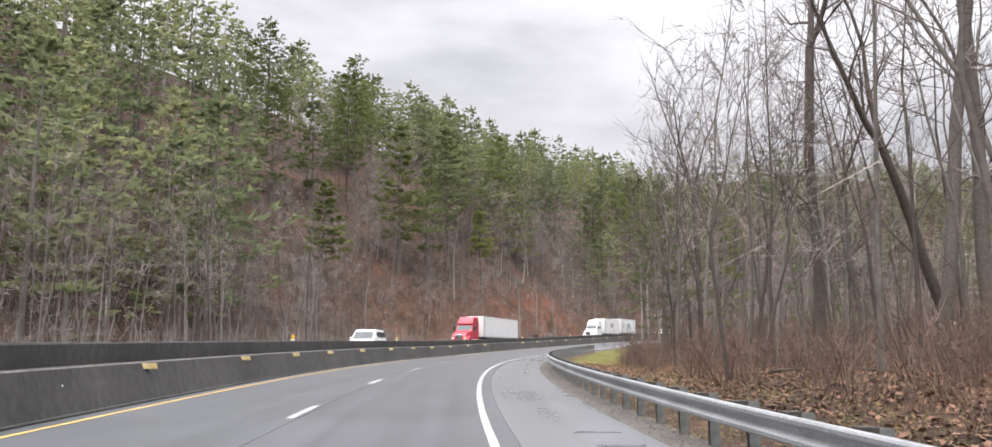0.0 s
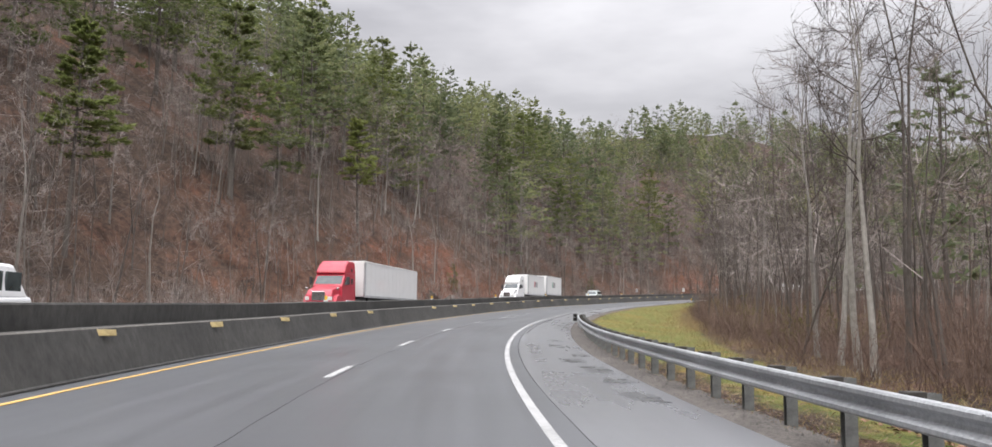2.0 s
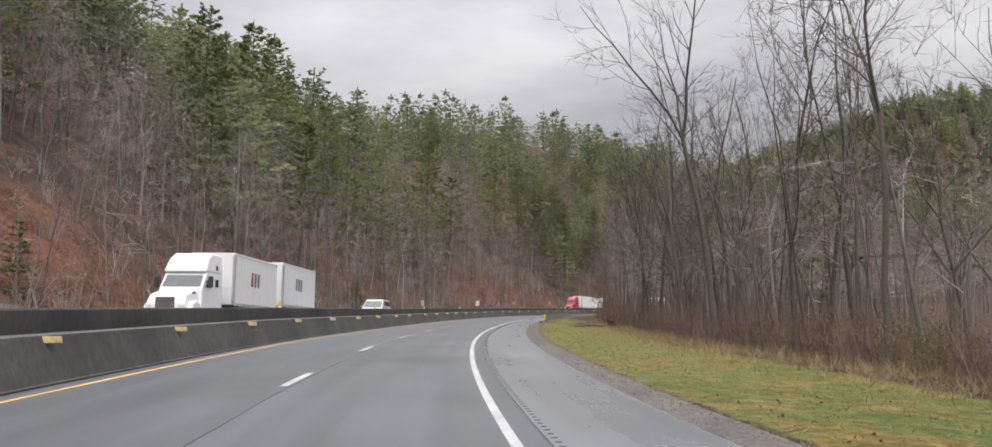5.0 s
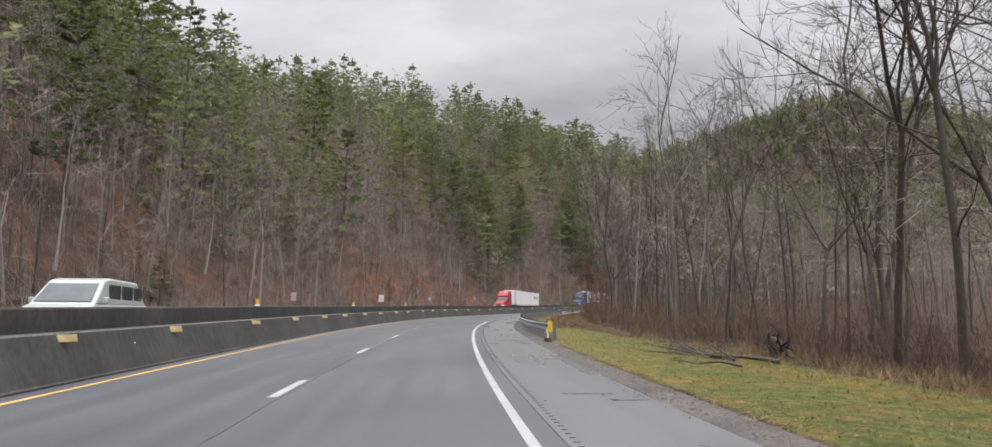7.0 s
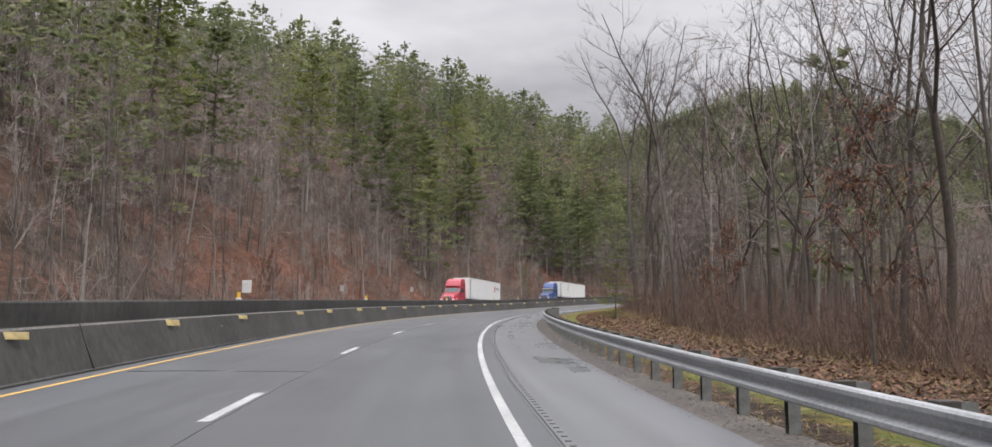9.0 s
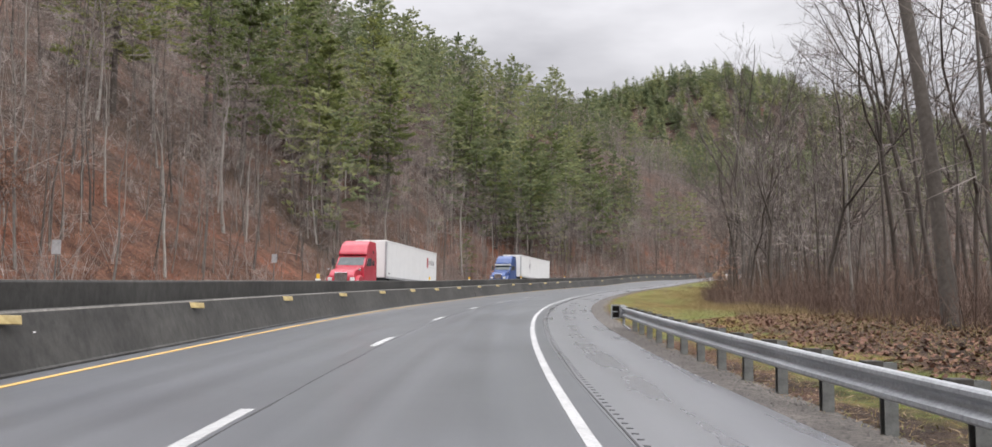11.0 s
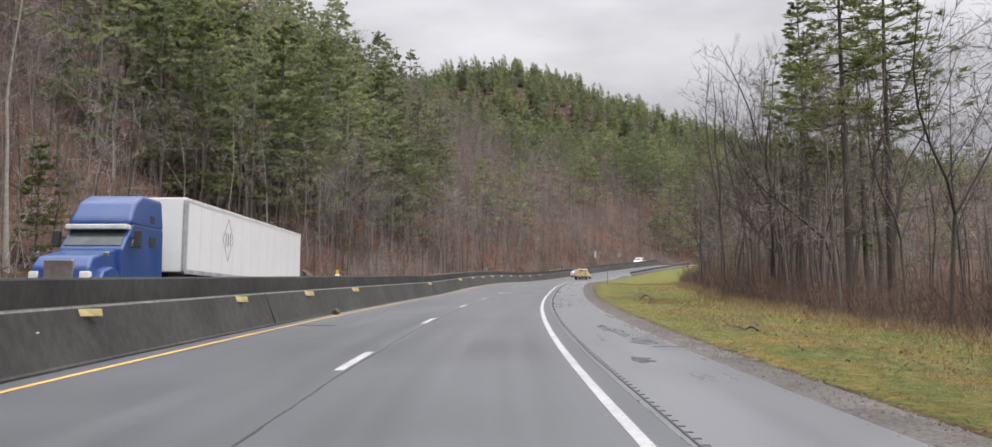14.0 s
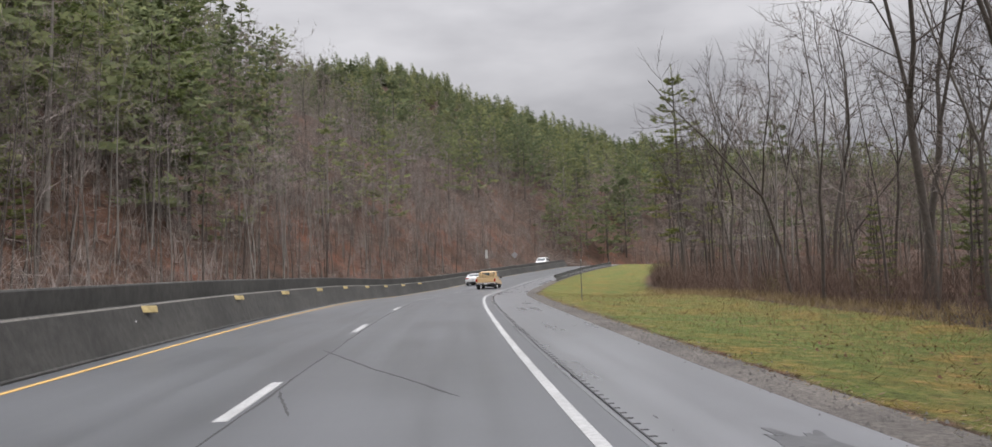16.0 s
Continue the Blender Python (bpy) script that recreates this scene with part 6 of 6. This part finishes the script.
branch_pile("fallen_branch", 6.0, 11.5, 5.5, heading(6) - 0.2, 807, "long thin fallen branch lying on the leaf litter", 0.05, 5)


def stump(s, u):
    rng = np.random.default_rng(5)
    x, y, z = at(s, u, float(ground_z(s, u)))
    t = thing("tree_stump", Matrix.Translation((x, y, z)), "uprooted dark stump with tangled roots at the wood's edge", "stump")
    a, b = Soup(), Soup()
    tube(a, [(0.1, 0, -0.2), (0.05, 0.05, 0.2), (-0.1, 0.05, 0.5), (-0.35, 0.1, 0.72)], [0.36, 0.30, 0.22, 0.05], 9)
    part("trunk", a.mesh("trunk", [M_BARK], True), parent=t)
    for i in range(26):
        d = rng.normal(0, 1, 3) * [1, 1, 0.6] + [0, 0, 0.25]
        d /= np.linalg.norm(d)
        q = [np.array([0, 0, 0.25]) + d * 0.15]
        for j in range(4):
            d = d + rng.normal(0, 0.45, 3)
            d /= np.linalg.norm(d)
            q.append(q[-1] + d * rng.uniform(0.1, 0.28))
        q = np.array(q)
        q[:, 2] = np.maximum(q[:, 2], 0.02)
        tube(b, q, np.linspace(0.05, 0.008, 5), 4)
    part("root_tangle", b.mesh("root_tangle", [M_BARK]), parent=t)


stump(183.9, 13.6)


def crack(pts, width, seed, name="road_crack", label="dark open crack across the passing lane", mat=None):
    """A ragged dark joint drawn along (s, u) points, a few millimetres proud where it was sealed."""
    rng = np.random.default_rng(seed)
    p = np.array(pts, float)
    n = 40
    t = np.linspace(0, len(p) - 1, n)
    s, u = np.interp(t, np.arange(len(p)), p[:, 0]), np.interp(t, np.arange(len(p)), p[:, 1])
    d = np.stack([np.gradient(s), np.gradient(u)], 1)
    d /= np.linalg.norm(d, axis=1)[:, None]
    nrm = np.stack([-d[:, 1], d[:, 0]], 1)
    w = width * rng.uniform(0.4, 1.0, n) * np.minimum(1, np.minimum(np.arange(n), n - 1 - np.arange(n)) / 4 + 0.1)
    j = np.cumsum(rng.normal(0, 0.008, n))
    top = 0.004
    V = np.concatenate([at(s + nrm[:, 0] * (j + k * w / 2), u + nrm[:, 1] * (j + k * w / 2), top) for k in (-1, 1)])
    low = V - [0, 0, 0.008]
    f = [(i, i + 1, n + i + 1, n + i) for i in range(n - 1)] + [(i, 2 * n + i, 2 * n + i + 1, i + 1) for i in range(n - 1)] + [(n + i, n + i + 1, 3 * n + i + 1, 3 * n + i) for i in range(n - 1)]
    o = new(name, mesh_from(name, np.concatenate([V, low]), f, [mat or M_SEAM]))
    return tagged(o, label, "road crack", kind="structure")


for k, (s, u0, u1, w) in enumerate(((226.3, -3.5, -1.62, 0.24), (226.35, -1.4, 0.2, 0.2), (330.4, -3.6, -2.3, 0.26), (364.8, -3.5, -2.4, 0.28), (399.1, -3.7, -2.5, 0.22), (334.0, -0.35, 0.1, 0.10), (306.6, -0.5, -0.1, 0.10))):
    crack([(s, u0), (s + 0.05, (u0 + u1) / 2), (s, u1)], w, 900 + k)
crack([(410.1, -0.08), (406.5, 1.35), (403.5, 2.66)], 0.05, 920, label="thin diagonal crack across the driving lane")
crack([(404.5, 0.2), (402.5, 0.7)], 0.04, 921, label="short crack in the driving lane")
crack([(20, 4.085), (90, 4.085), (160, 4.085)], 0.022, 922, label="dark joint between lane and shoulder")
crack([(160, 4.085), (300, 4.085), (470, 4.085)], 0.025, 923, label="dark joint between lane and shoulder")


for k, (s, u0, u1) in enumerate(((79.4, 5.3, 6.25), (196.4, 4.9, 6.2), (193.1, 4.7, 6.2), (358.0, 5.6, 6.25))):
    crack([(s, u0), (s + 0.05, (u0 + u1) / 2), (s - 0.04, u1)], 0.09, 930 + k, label="dark wet joint across the hard shoulder")


def wet_material():
    m, n, l, b = material("standing_water_film", 0.08, 0.0, 0.5)
    l.new(ramp(n, l, noise_node(n, l, 3, 4), (0.3, (0.062, 0.064, 0.068)), (0.7, (0.105, 0.107, 0.112))), b.inputs["Base Color"])
    l.new(ramp(n, l, noise_node(n, l, 1.2, 5, 0.6), (0.4, (0.25,) * 3), (0.7, (0.4,) * 3)), b.inputs["Roughness"])
    return m


M_WET = wet_material()


def wet_patch(s, u, ds, du, seed):
    """A thin ragged sheet of water: streaks that run across the fall of the shoulder."""
    rng = np.random.default_rng(seed)
    n = 60
    a = np.arange(n) * 2 * math.pi / n
    r = 1 + 0.22 * np.sin(2 * a + rng.uniform(0, 6)) + 0.16 * np.sin(5 * a + rng.uniform(0, 6)) + 0.12 * np.sin(9 * a + rng.uniform(0, 6)) + rng.normal(0, 0.06, n)
    sq = lambda w: np.sign(w) * np.abs(w) ** 0.6
    S, U = s + ds * r * sq(np.sin(a)) + 0.3 * du * np.cos(a), np.minimum(u + du * r * sq(np.cos(a)), 6.2)
    drop = np.interp(U, [4.09, 5.2, 6.28], [-0.004, -0.02, -0.04])
    top = np.concatenate([at(S, U, drop + 0.005), at(np.array([s]), np.array([u]), np.interp(u, [4.09, 5.2, 6.28], [-0.004, -0.02, -0.04]) + 0.006)])
    low = at(S, U, drop - 0.004)
    f = [(i, (i + 1) % n, n) for i in range(n)] + [(n + 1 + i, n + 1 + (i + 1) % n, (i + 1) % n, i) for i in range(n)]
    o = new("wet_patch", mesh_from("wet_patch", np.concatenate([top, low]), f, [M_WET]))
    return tagged(o, "dark film of rain water lying on the shoulder", "puddle", "shoulder puddles", kind="")


for k, (s, u, ds, du) in enumerate(((52, 5.75, 1.6, 0.38), (55, 5.5, 0.9, 0.5), (57.5, 5.9, 1.0, 0.3), (62.5, 5.4, 1.2, 0.3), (66, 5.5, 0.7, 0.35), (49, 5.8, 0.8, 0.35), (46, 5.7, 1.0, 0.35), (83.6, 5.7, 1.6, 0.42), (88.0, 5.75, 1.8, 0.4), (191.4, 5.7, 0.9, 0.4),
                                    (96, 5.4, 0.6, 0.3), (171.5, 5.3, 0.12, 0.5), (170.6, 5.8, 0.12, 0.35), (199.5, 5.2, 0.25, 0.4), (230, 5.5, 1.6, 0.55), (227.5, 5.8, 1.0, 0.3), (329, 5.1, 1.3, 0.45), (327, 5.5, 0.6, 0.3), (342, 5.2, 0.9, 0.3),
                                    (364.2, 5.3, 1.6, 0.25), (362.6, 5.55, 1.5, 0.22), (359.8, 5.7, 1.0, 0.35), (355.5, 5.0, 0.5, 0.3), (302, 5.2, 0.5, 0.4), (318, 5.0, 0.7, 0.4), (400, 5.5, 1.2, 0.35), (-4, 5.6, 0.12, 0.5), (-2.2, 5.5, 0.1, 0.5))):
    wet_patch(s, u, ds * 0.75, du * 0.7, 950 + k)

# ---------------------------------------------------------------- grass, leaves, oak sapling
def scatter(name, s, u, height, width, lean, mat, label, category, seed, lift=0.0):
    rng = np.random.default_rng(seed)
    base = at(s, u, ground_z(s, u) - 0.02 + lift)
    n = len(s)
    tip = base + np.stack([rng.normal(0, 1, n), rng.normal(0, 1, n), np.zeros(n)], 1) * (lean * height)[:, None] + np.stack([np.zeros(n), np.zeros(n), height], 1)
    soup = Soup()
    blades(soup, base, tip, width, rng)
    return tagged(new(name, soup.mesh(name, [mat])), label, category, kind="stuff")


def verge_spots(n, rng, inner=0.0, outer=0.0, lo=-30, hi=460):
    s = rng.uniform(lo, hi, n)
    edge = np.interp(s, EDGE_S, EDGE_U)
    return s, 7.15 + inner + (edge + outer - 7.15 - inner) * rng.random(n)


gr = np.random.default_rng(77)
s, u = verge_spots(190000, gr, -0.25)
railed = ((s < 78) | ((s > 197) & (s < 287))) & (u < 8.9)
keep = (lumps(s * 1.0, u * 3.0, 3.0, 0.4) + gr.normal(0, 0.5, len(s)) > -0.35) & ~(railed & (gr.random(len(s)) < 0.5))
s, u = s[keep], u[keep]
scatter("verge_grass", s, u, gr.uniform(0.03, 0.10, len(s)), 0.014, 0.9, M_GRASS, "short green and yellow winter grass on the verge", "grass", 78)
s, u = verge_spots(80000, gr, 0.0, 1.5)
w = (u - 7.2) / (np.interp(s, EDGE_S, EDGE_U) - 7.2)
railed = ((s < 78) | ((s > 197) & (s < 287)))
keep = (gr.random(len(s)) < w ** 0.9) | (railed & (gr.random(len(s)) < 0.7))
s, u = s[keep], u[keep]
scatter("straw_grass", s, u, gr.uniform(0.04, 0.14, len(s)) + 0.30 * gr.random(len(s)) * np.clip((u - 9.5) / 4, 0, 1), 0.016, 0.8, M_STRAW, "taller dry straw-coloured grass along the wood's edge", "grass", 79)

s = np.concatenate([gr.uniform(-30, 460, 30000), gr.uniform(-20, 80, 9000), gr.uniform(196, 290, 9000)])
railed = (s < 78) | ((s > 197) & (s < 287))
u = 6.85 + np.abs(gr.normal(0, 1, len(s))) * np.where(railed, 0.75, 0.42) + 0.25 * lumps(s, s * 0, 6.0, 2.0)
scatter("edge_thatch", s, u, gr.uniform(0.02, 0.06, len(s)), 0.03, 2.2, M_THATCH, "matted brown dead grass between gravel and verge", "grass", 80)

s, u = gr.uniform(298, 402, 105000), 7.6 + 9 * gr.random(105000) ** 0.8
keep = lumps(s, u * 2.5, 4.0, 1.7) + gr.normal(0, 0.3, len(s)) > -0.1
s, u = s[keep], u[keep]
scatter("dry_grass_patches", s, u, gr.uniform(0.05, 0.12, len(s)), 0.013, 1.2, M_STRAW, "flattened tan patches in the verge grass", "grass", 85)


s = gr.uniform(88, 470, 26000)
u = np.interp(s, EDGE_S, EDGE_U) + gr.normal(-0.6, 0.9, len(s))
keep = (s < 190) | (s > 292)
s, u = s[keep], u[keep]
scatter("tall_dry_grass", s, u, gr.uniform(0.15, 0.55, len(s)), 0.02, 0.45, M_STRAW, "tall tan dead grass standing along the wood's edge", "grass", 86)


def gravel_stones(n, seed):
    """Loose stones on the gravel strip and its ragged edges."""
    rng = np.random.default_rng(seed)
    s, u = rng.uniform(-25, 460, n), np.clip(rng.normal(6.75, 0.32, n), 6.15, 7.8)
    c = at(s, u, np.maximum(ground_z(s, u), np.interp(u, [6.3, 6.7, 7.15, 7.3], [-0.055, -0.045, -0.085, -0.2])) + 0.005)
    k = rng.uniform(0.012, 0.045, (n, 1, 1))
    tet = np.array([[1, 0, -0.4], [-0.6, 0.9, -0.4], [-0.6, -0.9, -0.4], [0, 0, 0.8]])[None] * rng.uniform(0.6, 1.3, (n, 4, 3))
    a = rng.uniform(0, 6.283, n)
    x = tet[..., 0] * np.cos(a)[:, None] - tet[..., 1] * np.sin(a)[:, None]
    y = tet[..., 0] * np.sin(a)[:, None] + tet[..., 1] * np.cos(a)[:, None]
    v = (np.stack([x, y, tet[..., 2]], -1) * k + c[:, None]).reshape(-1, 3)
    i = np.arange(n)[:, None] * 4
    f = np.concatenate([i + np.array(t) for t in ((0, 1, 3), (1, 2, 3), (2, 0, 3))])
    soup = Soup()
    soup.add(v, f)
    tagged(new("gravel_stones", soup.mesh("gravel_stones", [M_STONES])), "loose grey gravel stones along the edge of the asphalt", "gravel", kind="stuff")


M_STONES = tinted("loose_gravel", [(0.045, 0.041, 0.037), (0.09, 0.084, 0.077), (0.17, 0.16, 0.148)], 0.9, 20)
gravel_stones(15000, 91)


def litter(n, lo, hi, u0, u1, seed, big=0.085):
    rng = np.random.default_rng(seed)
    s, u = rng.uniform(lo, hi, n), u0 + (u1 - u0) * rng.random(n) ** 1.2
    c = at(s, u, ground_z(s, u) + 0.015)
    a = rng.normal(0, 1, (n, 3)) * [1, 1, 0.35]
    a /= np.linalg.norm(a, axis=1)[:, None]
    b = np.cross(a, rng.normal(0, 0.3, (n, 3)) + [0, 0, 1])
    b /= np.linalg.norm(b, axis=1)[:, None]
    k = rng.uniform(0.4 * big, big, (n, 1))
    v = np.stack([c - a * k, c + b * k * 0.6 + [0, 0, 0.02], c + a * k, c - b * k * 0.6 + [0, 0, 0.01]], 1).reshape(-1, 3)
    i = np.arange(n) * 4
    soup = Soup()
    soup.add(v, np.concatenate([np.stack([i, i + 1, i + 2], 1), np.stack([i, i + 2, i + 3], 1)]))
    tagged(new("leaf_litter", soup.mesh("leaf_litter", [M_DEADLEAF])), "fallen brown oak leaves covering the bank", "leaves", kind="stuff")


litter(30000, -14, 44, 8.4, 22, 81)
litter(30000, 216, 294, 9.0, 19, 82)
litter(2400, 85, 200, 7.6, 16, 83, 0.05)
litter(5500, 300, 450, 9.0, 18, 84, 0.05)


def oak_sapling(s, u, H, seed):
    """A thin oak that keeps its dry orange leaves."""
    rng = np.random.default_rng(seed)
    x, y, z = at(s, u, float(ground_z(s, u)))
    t = thing("oak_sapling", Matrix.Translation((x, y, z)), "thin oak sapling holding dry orange-brown leaves", "tree", "oak saplings")
    a, b = bare_tree(seed, H, 1.2, 0.05, 0.6, r0=0.008, low=0.2, limbs=14, twig=0.008, sides=5, subs=4, per=3, each=1)
    part("trunk", a.mesh("trunk", [M_BARK], True), parent=t)
    part("crown", b.mesh("crown", [M_TWIG]), parent=t)
    v, f, _ = b.arrays()
    pick = v[rng.integers(0, len(v), 760)] + rng.normal(0, 0.07, (760, 3))
    soup = Soup()
    tip = pick + rng.normal(0, 0.10, pick.shape) + [0, 0, -0.10]
    blades(soup, pick, tip, 0.06, rng)
    blades(soup, tip, pick, 0.045, rng)
    part("foliage", soup.mesh("foliage", [M_DEADLEAF]), parent=t, label="dry orange-brown leaves")


oak_sapling(228.5, 13.0, 6.0, 84)
oak_sapling(246.0, 14.5, 4.5, 85)
oak_sapling(214.0, -20.0, 7.0, 86)
oak_sapling(283.0, -19.5, 5.0, 87)
oak_sapling(297.0, -20.5, 5.0, 88)
oak_sapling(330.0, 15.5, 5.0, 89)

# the large leaning trees by the first rail
lean_a = kit(forked_tree(881, 17, 0.5, 2, 0.6, -0.50, r0=0.013), M_BARK, M_TWIG)
spawn("leaning_tree", lean_a, 14.0, 21.3, 1.0, heading(11) + 0.2, "large dark hardwood leaning out over the guardrail with crooked limbs", "leaning trees")
lean_b = kit(forked_tree(882, 20, 0.6, 2, 0.3, 0.03, r0=0.0115), M_BARK, M_TWIG)
spawn("leaning_tree", lean_b, 14.0, 15.9, 1.0, 0.4, "thick straight dark trunk rising behind the leaf-covered bank", "leaning trees")
spawn("leaning_tree", lean_b, 39.8, 16.7, 0.95, 2.0, "thick grey trunk standing close behind the guardrail", "leaning trees")
spawn("leaning_tree", lean_b, 9.0, 19.4, 1.05, 4.1, "thick grey-brown trunk standing on the leaf-covered bank", "leaning trees")
spawn("leaning_tree", lean_b, 8.0, 17.2, 0.95, 5.3, "thick grey-brown trunk standing on the leaf-covered bank", "leaning trees")
for s, u, k in ((54.6, 13.5, 0.9), (57.5, 14.3, 0.8), (60.5, 14.8, 0.9), (64.0, 15.2, 0.85)):
    spawn("pale_tree", KIT_PALE[int(s) % 2], s, u, k, s, "pale grey-barked leafless tree behind the guardrail", "roadside pale trees")
